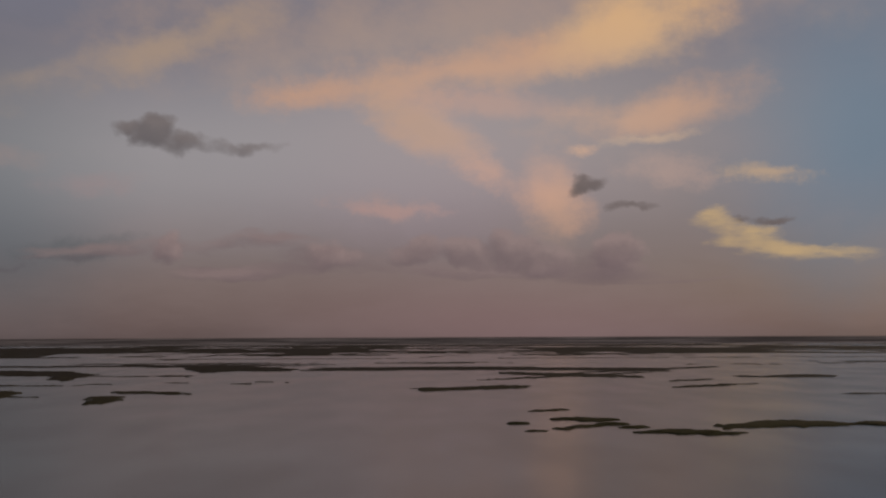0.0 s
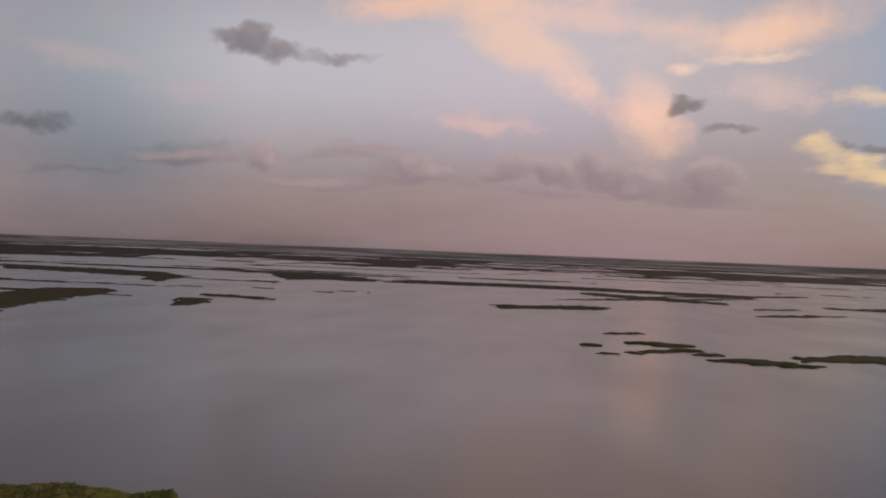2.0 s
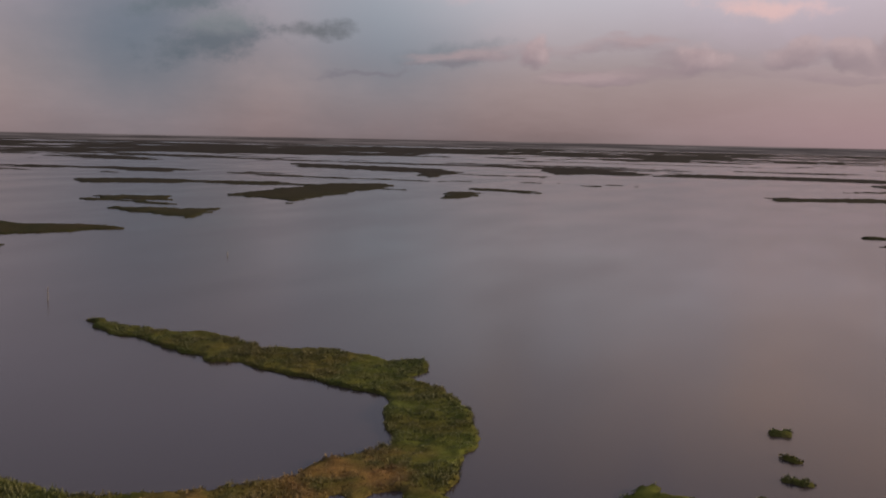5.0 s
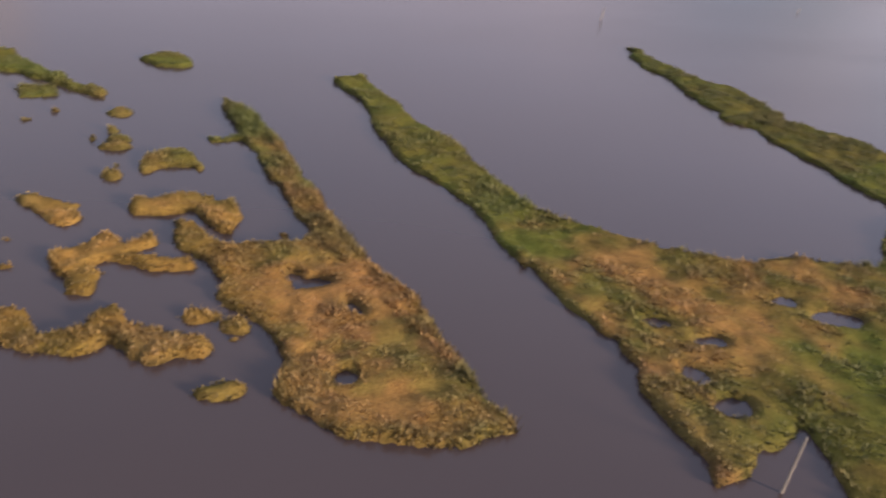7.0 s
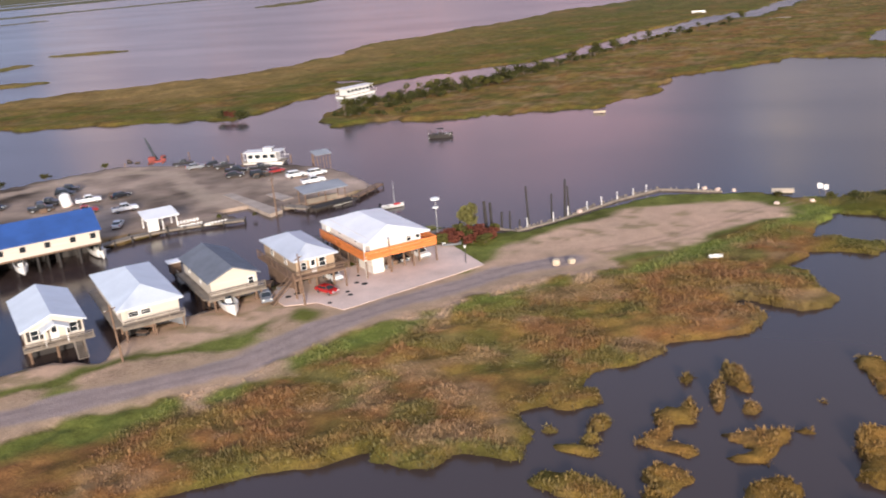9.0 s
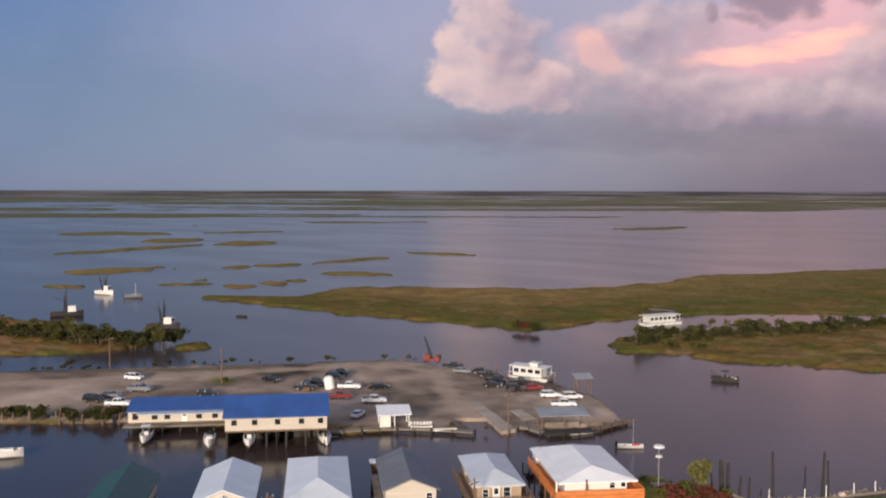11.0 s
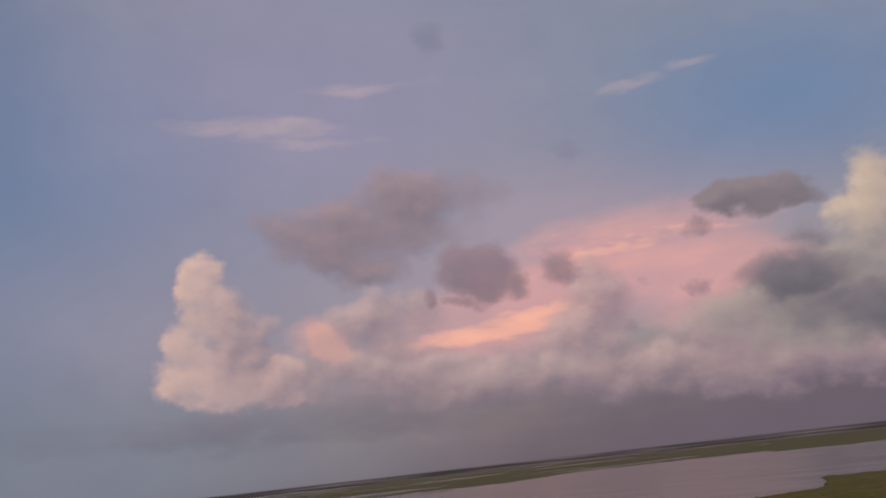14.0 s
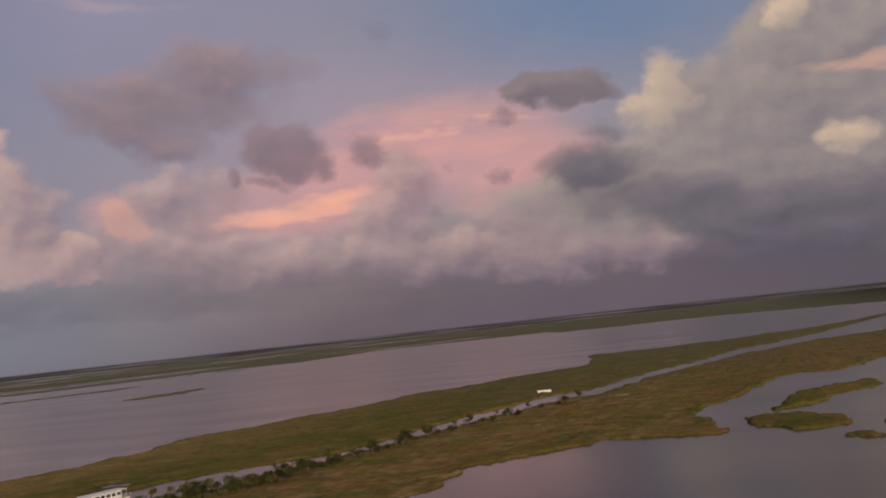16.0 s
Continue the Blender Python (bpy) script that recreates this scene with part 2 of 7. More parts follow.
cloud(94.8, 12.5, 20.6, 7.1, -3, (0.658, 0.604, 0.604), 0.50, 1.00, 0.10)
# pale wisps high in the west
bank([(-15.3, 21.1, 1.3, 0.2, -3), (-11.1, 21.5, 1.2, 0.3, 2), (-39.2, 20.9, 4.1, 0.5, 0), (-34.8, 19.9, 2.4, 0.3, -1), (-41.1, 20.9, 1.8, 0.4, 3), (-37.8, 21.2, 2.9, 0.3, 3), (-31.9, 23.0, 2.5, 0.3, 2)],
     (0.56, 0.44, 0.49), (0.46, 0.38, 0.46), cover=0.62, soft=0.9, torn=0.7, side=WEST)
# rose glow behind the heaped clouds
bank([(-24.7, 8.0, 5.9, 1.5, 1), (-19.5, 10.2, 8.5, 2.4, 10), (-15.0, 11.8, 5.1, 0.7, 3), (-12.6, 9.5, 4.9, 2.4, 0), (-35.8, 8.3, 1.3, 0.9, -6)],
     (0.9, 0.46, 0.42), (0.7, 0.37, 0.42), cover=0.88, soft=1.9, torn=0.45, side=WEST)
# bright rose streaks
bank([(-25.4, 8.0, 4.2, 0.5, 2), (-16.1, 11.7, 4.1, 0.3, 3), (-22.1, 8.7, 3.8, 0.3, 4)],
     (1.12, 0.56, 0.42), (1.0, 0.49, 0.4), cover=0.85, soft=0.6, torn=0.5, side=WEST)
# tower of cloud
bank([(-42.8, 12.9, 1.1, 0.8, -4), (-43.5, 11.7, 1.1, 1.0, -4), (-42.8, 10.4, 1.7, 1.3, -4), (-44.1, 8.4, 1.5, 1.3, -5), (-42.7, 6.5, 3.0, 1.9, -6), (-38.9, 6.2, 1.3, 1.1, -6)],
     (0.80, 0.545, 0.475), (0.40, 0.32, 0.375), cover=0.92, soft=0.5, torn=0.9, heaped=True, side=WEST)
# mauve cloud with a torn foot
bank([(-32.6, 14.6, 5.2, 1.5, -3), (-29.1, 16.5, 3.9, 1.3, -1), (-35.4, 14.1, 2.7, 1.3, -5), (-32.8, 12.5, 1.7, 0.9, -6)],
     (0.43, 0.30, 0.325), (0.18, 0.155, 0.205), cover=0.82, soft=1.1, torn=0.9, heaped=True, side=WEST)
# bank of heaped clouds
bank([(-31.7, 8.7, 2.6, 1.6, -4), (-34.8, 6.4, 3.5, 1.7, -5), (-30.1, 5.1, 5.0, 1.5, -5), (-38.8, 6.3, 1.4, 1.1, -4), (-41.0, 8.1, 1.8, 2.5, -3), (-18.8, 8.9, 1.8, 1.8, -6), (-19.9, 6.6, 2.1, 1.8, -6), (-20.3, 4.5, 3.1, 1.4, -6), (-24.8, 4.7, 5.5, 1.5, -6), (-14.8, 4.6, 4.1, 1.7, -7), (-10.9, 5.4, 3.0, 1.9, -7), (-8.6, 4.2, 4.3, 1.6, -7), (-4.6, 3.9, 2.9, 1.3, -7)],
     (0.62, 0.44, 0.435), (0.255, 0.19, 0.255), cover=0.8, soft=1.0, torn=1.0, heaped=True, side=WEST)
# peach head among the heaps
bank([(-35.7, 7.8, 1.2, 1.0, -4)],
     (0.74, 0.43, 0.38), (0.55, 0.34, 0.35), cover=0.8, soft=0.5, torn=0.5, heaped=True, side=WEST)
# tall grey bank
bank([(0.2, 11.4, 3.8, 2.4, -10), (4.7, 11.9, 4.4, 3.4, -11), (0.8, 8.3, 7.5, 2.8, -1), (7.6, 13.6, 2.6, 3.0, -13), (4.4, 15.5, 1.3, 1.3, -12), (7.4, 7.4, 2.3, 1.9, -10), (-3.0, 6.4, 8.1, 2.3, -2)],
     (0.46, 0.385, 0.365), (0.245, 0.215, 0.25), cover=0.9, soft=0.9, torn=1.1, heaped=True, side=WEST)
# sunlit heads on the tall bank
bank([(-2.7, 13.1, 1.2, 1.7, -9), (-3.2, 11.6, 2.0, 1.2, -9), (4.7, 15.4, 1.0, 0.9, -12), (7.0, 8.1, 1.2, 0.9, -10)],
     (0.8, 0.6, 0.46), (0.4, 0.34, 0.34), cover=0.85, soft=0.7, torn=0.6, heaped=True, side=WEST)
# scraps of grey cloud in the glow
bank([(-25.8, 11.4, 1.9, 1.5, -7), (-26.6, 12.5, 1.5, 0.8, -7), (-24.0, 10.5, 1.0, 1.0, -7), (-21.0, 11.0, 1.0, 0.8, -8), (-12.7, 12.1, 0.6, 0.3, -10), (-16.2, 9.8, 0.3, 0.2, -9), (-12.7, 8.9, 0.5, 0.4, -9), (-17.5, 7.3, 0.4, 0.4, -8), (-29.1, 9.9, 0.4, 0.4, -7), (-27.1, 9.6, 0.8, 0.3, -7)],
     (0.34, 0.235, 0.28), (0.19, 0.155, 0.205), cover=0.82, soft=0.7, torn=0.5, heaped=True, side=WEST)
# long grey scrap
bank([(-8.8, 13.3, 2.8, 0.9, -3), (-10.8, 13.2, 1.3, 0.6, -6)],
     (0.3, 0.245, 0.27), (0.175, 0.15, 0.185), cover=0.92, soft=0.5, torn=0.7, heaped=True, side=WEST)
# dark bellies
bank([(-7.7, 8.7, 3.1, 1.2, -3), (-3.0, 6.3, 4.8, 1.2, -3), (-6.5, 10.6, 1.3, 0.6, -3), (2.2, 4.9, 6.2, 1.5, 0), (5.1, 3.4, 4.5, 1.4, 0)],
     (0.24, 0.21, 0.25), (0.095, 0.093, 0.132), cover=0.92, soft=0.9, torn=0.6, heaped=True, side=WEST)
# dark shelf over the horizon
bank([(-9.8, 2.8, 13.5, 0.5, -1), (-33.4, 3.6, 14.0, 1.0, 0), (-40.2, 3.4, 4.8, 0.9, -1), (3.2, 2.9, 6.4, 0.8, 1)],
     (0.2, 0.165, 0.22), (0.12, 0.112, 0.16), cover=0.62, soft=2.0, torn=0.9, side=WEST)
# apricot streak
bank([(7.8, 11.8, 2.0, 0.5, 1)],
     (0.8, 0.48, 0.38), (0.6, 0.4, 0.36), cover=0.75, soft=0.6, torn=0.5, side=WEST)
# grey smudge
bank([(-27.6, 25.3, 1.1, 0.7, -7), (-19.5, 17.9, 0.7, 0.4, -8)],
     (0.24, 0.25, 0.35), (0.2, 0.21, 0.31), cover=0.6, soft=0.9, torn=0.7, side=WEST)
# low bank in the east: drawn-out layers, and a few heads upon them
bank([(68.9, 5.0, 2.6, 0.4, 2), (77.8, 5.4, 3.7, 0.4, 1), (83.5, 4.5, 2.9, 0.5, 0), (78.5, 3.8, 3.7, 0.3, 0), (90.4, 3.9, 5.1, 0.4, 0), (97.2, 3.7, 5.3, 0.3, -1), (100.2, 4.2, 2.0, 0.5, -1), (103.2, 3.2, 2.3, 0.1, -1)],
     (0.38, 0.285, 0.30), (0.195, 0.15, 0.18), cover=0.85, soft=0.7, torn=0.5, side=EAST)
bank([(73.6, 5.1, 0.8, 0.7, 1), (83.5, 4.9, 1.4, 0.6, 0), (88.3, 5.1, 1.6, 0.9, 0), (91.4, 4.9, 1.4, 0.8, 0), (94.0, 5.3, 1.3, 1.1, -1), (96.7, 4.4, 1.7, 0.7, -1), (100.2, 4.7, 1.2, 1.0, -1)],
     (0.46, 0.345, 0.355), (0.20, 0.155, 0.185), cover=0.8, soft=0.5, torn=0.45, heaped=True, side=EAST)
# dark cloud drawn out
bank([(72.4, 11.7, 1.2, 1.0, 3), (74.6, 11.2, 1.8, 0.5, 3), (76.9, 11.1, 2.5, 0.4, 2), (70.6, 12.0, 1.0, 0.5, 4)],
     (0.26, 0.225, 0.235), (0.155, 0.145, 0.165), cover=0.85, soft=0.5, torn=0.7, heaped=True, side=EAST)
# dark scraps in the gold
bank([(98.7, 9.0, 1.3, 0.6, 13), (101.5, 7.5, 1.1, 0.3, -2), (107.4, 6.8, 0.4, 0.2, -2), (109.2, 6.7, 0.8, 0.2, 6)],
     (0.24, 0.2, 0.205), (0.17, 0.15, 0.16), cover=0.88, soft=0.4, torn=0.5, heaped=True, side=EAST)
# golden cloud over the water
bank([(106.3, 6.3, 0.8, 0.7, -33), (108.5, 5.4, 2.6, 0.6, -17), (111.7, 4.8, 2.1, 0.3, -7)],
     (1.0, 0.7, 0.36), (0.62, 0.47, 0.33), cover=0.72, soft=0.7, torn=0.8, side=EAST)
# the land beyond the last bank, down to the foot of the sky
foot = wt.nodes.new("ShaderNodeMapRange")
foot.inputs[1].default_value, foot.inputs[2].default_value = -0.12, -0.2
wt.links.new(height, foot.inputs[0])
streaks = wt.nodes.new("ShaderNodeMapRange")
streaks.inputs[1].default_value, streaks.inputs[2].default_value = 0.45, 0.66
wt.links.new(sky_noise(1.0, 5, 0.6, (0.16, 9.0, 1), 13), streaks.inputs[0])
sky = wmix(foot.outputs[0], sky, wmix(streaks.outputs[0], (0.052, 0.043, 0.044), (0.150, 0.124, 0.128)))
# mottling of the cloud light
relief = wmad(PUFF, 0.14, 0.93)
mott = wt.nodes.new("ShaderNodeMapRange")
mott.inputs[1].default_value, mott.inputs[2].default_value = 0.6, 1.4
mott.inputs[3].default_value, mott.inputs[4].default_value = 0.6, 1.4
wt.links.new(relief, mott.inputs[0])
mscale = wt.nodes.new("ShaderNodeVectorMath")
mscale.operation = "SCALE"
wt.links.new(sky, mscale.inputs[0])
wt.links.new(mott.outputs[0], mscale.inputs["Scale"])
bg = wt.nodes.new("ShaderNodeBackground")
bg.inputs[1].default_value = 1.0
wt.links.new(mscale.outputs[0], bg.inputs[0])
wout = wt.nodes.new("ShaderNodeOutputWorld")
wt.links.new(bg.outputs[0], wout.inputs[0])

sun = new("sun", bpy.data.lights.new("sun", "SUN"))
sun.data.energy, sun.data.angle, sun.data.color = 3.9, radians(8), (1.0, 0.83, 0.66)
sh, se = radians(SUN_HEADING), radians(SUN_HEIGHT)
sun_at = Vector((math.sin(sh) * math.cos(se), math.cos(sh) * math.cos(se), math.sin(se)))
sun.matrix_world = look(sun_at * 50, (0, 0, 0))


# ---- materials ----
def material(name, colour, rough=0.6, metal=0.0, vary=0.25, scale=1.0, bump=0.0, second=None, stretch=(1, 1, 1), spec=0.5, fine=9.0):
    """A surface with large stains and fine grain over its base colour."""
    m = bpy.data.materials.new(name)
    m.use_nodes = True
    nt = m.node_tree
    bs = nt.nodes["Principled BSDF"]
    bs.inputs["Roughness"].default_value, bs.inputs["Metallic"].default_value = rough, metal
    bs.inputs["Specular IOR Level"].default_value = spec
    tc = nt.nodes.new("ShaderNodeTexCoord")
    mp = nt.nodes.new("ShaderNodeMapping")
    mp.inputs["Scale"].default_value = stretch
    nt.links.new(tc.outputs["Object"], mp.inputs[0])
    big = nt.nodes.new("ShaderNodeTexNoise")
    big.inputs["Scale"].default_value, big.inputs["Detail"].default_value = 0.5 * scale, 5
    small = nt.nodes.new("ShaderNodeTexNoise")
    small.inputs["Scale"].default_value, small.inputs["Detail"].default_value = fine * scale, 4
    for n in (big, small):
        nt.links.new(mp.outputs[0], n.inputs["Vector"])
    add = nt.nodes.new("ShaderNodeMath")
    add.operation = "MULTIPLY_ADD"
    add.inputs[1].default_value = 0.5
    nt.links.new(small.outputs[0], add.inputs[0])
    nt.links.new(big.outputs[0], add.inputs[2])
    mr = nt.nodes.new("ShaderNodeMapRange")
    mr.inputs[1].default_value, mr.inputs[2].default_value = 0.5, 1.0
    nt.links.new(add.outputs[0], mr.inputs[0])
    mx = nt.nodes.new("ShaderNodeMix")
    mx.data_type = "RGBA"
    lo = tuple(c * (1 - vary) for c in colour)
    hi = second or tuple(min(0.95, c * (1 + vary)) for c in colour)
    mx.inputs[6].default_value, mx.inputs[7].default_value = (*lo, 1), (*hi, 1)
    nt.links.new(mr.outputs[0], mx.inputs[0])
    nt.links.new(mx.outputs[2], bs.inputs["Base Color"])
    if bump:
        b = nt.nodes.new("ShaderNodeBump")
        b.inputs["Strength"].default_value, b.inputs["Distance"].default_value = 0.6, bump
        nt.links.new(add.outputs[0], b.inputs["Height"])
        nt.links.new(b.outputs[0], bs.inputs["Normal"])
    return m


MAT = {
    "white_metal": material("white_metal_roof", (0.78, 0.77, 0.76), 0.4, vary=0.1, scale=0.6),
    "grey_metal": material("grey_metal_roof", (0.52, 0.54, 0.58), 0.4, vary=0.14, scale=0.6),
    "dull_metal": material("dull_grey_metal", (0.24, 0.25, 0.27), 0.5, vary=0.25, scale=0.6),
    "slate_roof": material("slate_shingle_roof", (0.13, 0.14, 0.165), 0.8, vary=0.2, bump=0.02),
    "pale_roof": material("pale_metal_roof", (0.62, 0.65, 0.68), 0.4, vary=0.12, scale=0.6),
    "blue_roof": material("blue_metal_roof", (0.026, 0.075, 0.26), 0.45, vary=0.22, scale=0.8),
    "green_roof": material("green_metal_roof", (0.016, 0.065, 0.058), 0.5, vary=0.25),
    "white_wall": material("white_siding", (0.72, 0.68, 0.62), 0.7, vary=0.1, stretch=(0.3, 0.3, 6)),
    "cream_wall": material("cream_siding", (0.54, 0.475, 0.40), 0.7, vary=0.1, stretch=(0.3, 0.3, 6)),
    "tan_wall": material("tan_siding", (0.36, 0.26, 0.17), 0.75, vary=0.18, stretch=(0.3, 0.3, 6)),
    "grey_wall": material("grey_brown_siding", (0.15, 0.13, 0.12), 0.8, vary=0.2),
    "orange_wood": material("orange_stained_wood", (0.62, 0.20, 0.05), 0.6, vary=0.25, stretch=(1, 1, 5)),
    "brown_wood": material("brown_weathered_wood", (0.16, 0.10, 0.065), 0.85, vary=0.3, stretch=(1, 1, 5), bump=0.01),
    "grey_wood": material("grey_weathered_planks", (0.20, 0.165, 0.13), 0.85, vary=0.35, bump=0.01),
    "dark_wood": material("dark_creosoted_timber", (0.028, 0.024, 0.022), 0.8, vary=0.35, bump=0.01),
    "concrete": material("pale_concrete", (0.58, 0.44, 0.37), 0.85, vary=0.2, scale=0.5, bump=0.004),
    "worn_concrete": material("worn_tan_concrete", (0.36, 0.29, 0.235), 0.9, vary=0.25, scale=0.5, bump=0.01),
    "gravel": material("grey_gravel", (0.25, 0.21, 0.19), 0.95, vary=0.3, scale=0.8, bump=0.03),
    "riprap": material("pale_riprap", (0.20, 0.165, 0.135), 0.9, vary=0.35, bump=0.03),
    "glass": material("dark_window_glass", (0.02, 0.025, 0.03), 0.06, vary=0.2),
    "trim": material("white_trim", (0.75, 0.73, 0.70), 0.6, vary=0.06),
    "tyre": material("black_rubber", (0.015, 0.015, 0.015), 0.8, vary=0.2),
    "rim": material("alloy_rim", (0.4, 0.4, 0.42), 0.35, 0.9, vary=0.1),
    "chrome": material("galvanised_steel", (0.45, 0.46, 0.48), 0.4, 0.9, vary=0.15),
    "white_paint": material("white_gelcoat", (0.66, 0.64, 0.61), 0.3, vary=0.08),
    "white_car": material("white_car_paint", (0.75, 0.75, 0.75), 0.25, vary=0.05),
    "black_car": material("black_car_paint", (0.015, 0.015, 0.018), 0.25, vary=0.1),
    "red_car": material("red_car_paint", (0.36, 0.018, 0.018), 0.25, vary=0.1),
    "maroon_car": material("dull_red_paint", (0.28, 0.03, 0.03), 0.4, vary=0.2),
    "grey_car": material("grey_car_paint", (0.22, 0.23, 0.25), 0.3, 0.3, vary=0.1),
    "lamp_glass": material("lamp_glass", (0.7, 0.7, 0.65), 0.15, vary=0.05),
    "rust": material("rusty_red_steel", (0.22, 0.035, 0.025), 0.7, vary=0.35),
    "boom": material("grey_green_steel", (0.045, 0.06, 0.068), 0.6, 0.3, vary=0.25),
    "bark": material("grey_brown_bark", (0.10, 0.075, 0.055), 0.9, vary=0.3, bump=0.02),
    "leaf": material("olive_leaves", (0.06, 0.066, 0.017), 0.8, vary=0.5, second=(0.11, 0.10, 0.028), spec=0.1),
    "leaf_dark": material("dark_leaves", (0.036, 0.042, 0.013), 0.8, vary=0.5, second=(0.07, 0.068, 0.022), spec=0.1),
    "leaf_yellow": material("yellow_green_leaves", (0.11, 0.10, 0.022), 0.7, vary=0.4),
    "leaf_red": material("red_brown_foliage", (0.105, 0.034, 0.022), 0.85, vary=0.5, spec=0.1),
    "sack": material("cream_canvas", (0.47, 0.385, 0.28), 0.8, vary=0.2),
}


def reed_material():
    """Marsh grass: straw, rust and green clumps, mixed from clump to clump."""
    m = bpy.data.materials.new("marsh_grass_blades")
    m.use_nodes = True
    nt = m.node_tree
    bs = nt.nodes["Principled BSDF"]
    bs.inputs["Roughness"].default_value = 0.75
    geo = nt.nodes.new("ShaderNodeNewGeometry")
    tint = nt.nodes.new("ShaderNodeAttribute")
    tint.attribute_name = "tint"
    mx = nt.nodes.new("ShaderNodeMix")
    mx.data_type = "RGBA"
    nt.links.new(geo.outputs["Random Per Island"], mx.inputs[0])
    mx.inputs[6].default_value, mx.inputs[7].default_value = (0.86, 0.86, 0.86, 1), (1.16, 1.14, 1.12, 1)
    mul = nt.nodes.new("ShaderNodeMix")
    mul.data_type, mul.blend_type = "RGBA", "MULTIPLY"
    mul.inputs[0].default_value = 1
    nt.links.new(tint.outputs["Color"], mul.inputs[6])
    nt.links.new(mx.outputs[2], mul.inputs[7])
    nt.links.new(mul.outputs[2], bs.inputs["Base Color"])
    return m


def ground_material():
    m = bpy.data.materials.new("marsh_and_soil")
    m.use_nodes = True
    nt = m.node_tree
    bs = nt.nodes["Principled BSDF"]
    bs.inputs["Roughness"].default_value = 0.95
    bs.inputs["Specular IOR Level"].default_value = 0.04
    tc = nt.nodes.new("ShaderNodeTexCoord")

    def noise_at(scale, detail=5):
        n = nt.nodes.new("ShaderNodeTexNoise")
        n.inputs["Scale"].default_value, n.inputs["Detail"].default_value = scale, detail
        n.inputs["Roughness"].default_value = 0.65
        nt.links.new(tc.outputs["Object"], n.inputs["Vector"])
        return n.outputs[0]

    def span(v, a, b):
        r = nt.nodes.new("ShaderNodeMapRange")
        r.inputs[1].default_value, r.inputs[2].default_value = a, b
        nt.links.new(v, r.inputs[0])
        return r.outputs[0]

    def mix(f, a, b):
        x = nt.nodes.new("ShaderNodeMix")
        x.data_type = "RGBA"
        nt.links.new(f, x.inputs[0])
        for s, v in ((x.inputs[6], a), (x.inputs[7], b)):
            if isinstance(v, tuple):
                s.default_value = (*v, 1)
            else:
                nt.links.new(v, s)
        return x.outputs[2]

    tint = nt.nodes.new("ShaderNodeAttribute")
    tint.attribute_name = "tint"
    grain, clump, patch = noise_at(3.2, 6), noise_at(0.45, 6), noise_at(0.06, 5)
    colour = tint.outputs["Color"]
    for v, a, b, lo, hi in ((clump, 0.3, 0.7, (0.70, 0.69, 0.68), (1.30, 1.28, 1.26)), (grain, 0.3, 0.7, (0.74, 0.74, 0.74), (1.26, 1.26, 1.26)), (patch, 0.35, 0.65, (0.85, 0.88, 0.85), (1.15, 1.1, 1.1))):
        x = nt.nodes.new("ShaderNodeMix")
        x.data_type, x.blend_type = "RGBA", "MULTIPLY"
        nt.links.new(tint.outputs["Alpha"], x.inputs[0])
        nt.links.new(colour, x.inputs[6])
        nt.links.new(mix(span(v, a, b), lo, hi), x.inputs[7])
        colour = x.outputs[2]
    nt.links.new(colour, bs.inputs["Base Color"])
    b = nt.nodes.new("ShaderNodeBump")
    b.inputs["Strength"].default_value, b.inputs["Distance"].default_value = 0.7, 0.25
    nt.links.new(grain, b.inputs["Height"])
    nt.links.new(b.outputs[0], bs.inputs["Normal"])
    return m


def water_material():
    m = bpy.data.materials.new("muddy_bay_water")
    m.use_nodes = True
    nt = m.node_tree
    bs = nt.nodes["Principled BSDF"]
    bs.inputs["IOR"].default_value = 1.35
    tc = nt.nodes.new("ShaderNodeTexCoord")

    def noise_at(scale, detail, stretch=(1, 1, 1)):
        mp = nt.nodes.new("ShaderNodeMapping")
        mp.inputs["Scale"].default_value = stretch
        nt.links.new(tc.outputs["Object"], mp.inputs[0])
        n = nt.nodes.new("ShaderNodeTexNoise")
        n.inputs["Scale"].default_value, n.inputs["Detail"].default_value = scale, detail
        nt.links.new(mp.outputs[0], n.inputs["Vector"])
        return n.outputs[0]

    ripple, gust = noise_at(0.9, 4, (1.0, 1.6, 1)), noise_at(0.012, 6, (0.6, 1.5, 1))
    cr = nt.nodes.new("ShaderNodeMix")
    cr.data_type = "RGBA"
    cr.inputs[6].default_value, cr.inputs[7].default_value = (0.040, 0.027, 0.026, 1), (0.060, 0.041, 0.035, 1)
    nt.links.new(gust, cr.inputs[0])
    nt.links.new(cr.outputs[2], bs.inputs["Base Color"])
    rr = nt.nodes.new("ShaderNodeMapRange")
    rr.inputs[1].default_value, rr.inputs[2].default_value = 0.35, 0.65
    rr.inputs[3].default_value, rr.inputs[4].default_value = 0.15, 0.22
    nt.links.new(gust, rr.inputs[0])
    nt.links.new(rr.outputs[0], bs.inputs["Roughness"])
    b = nt.nodes.new("ShaderNodeBump")
    b.inputs["Strength"].default_value, b.inputs["Distance"].default_value = 0.03, 0.01
    nt.links.new(ripple, b.inputs["Height"])
    nt.links.new(b.outputs[0], bs.inputs["Normal"])
    return m


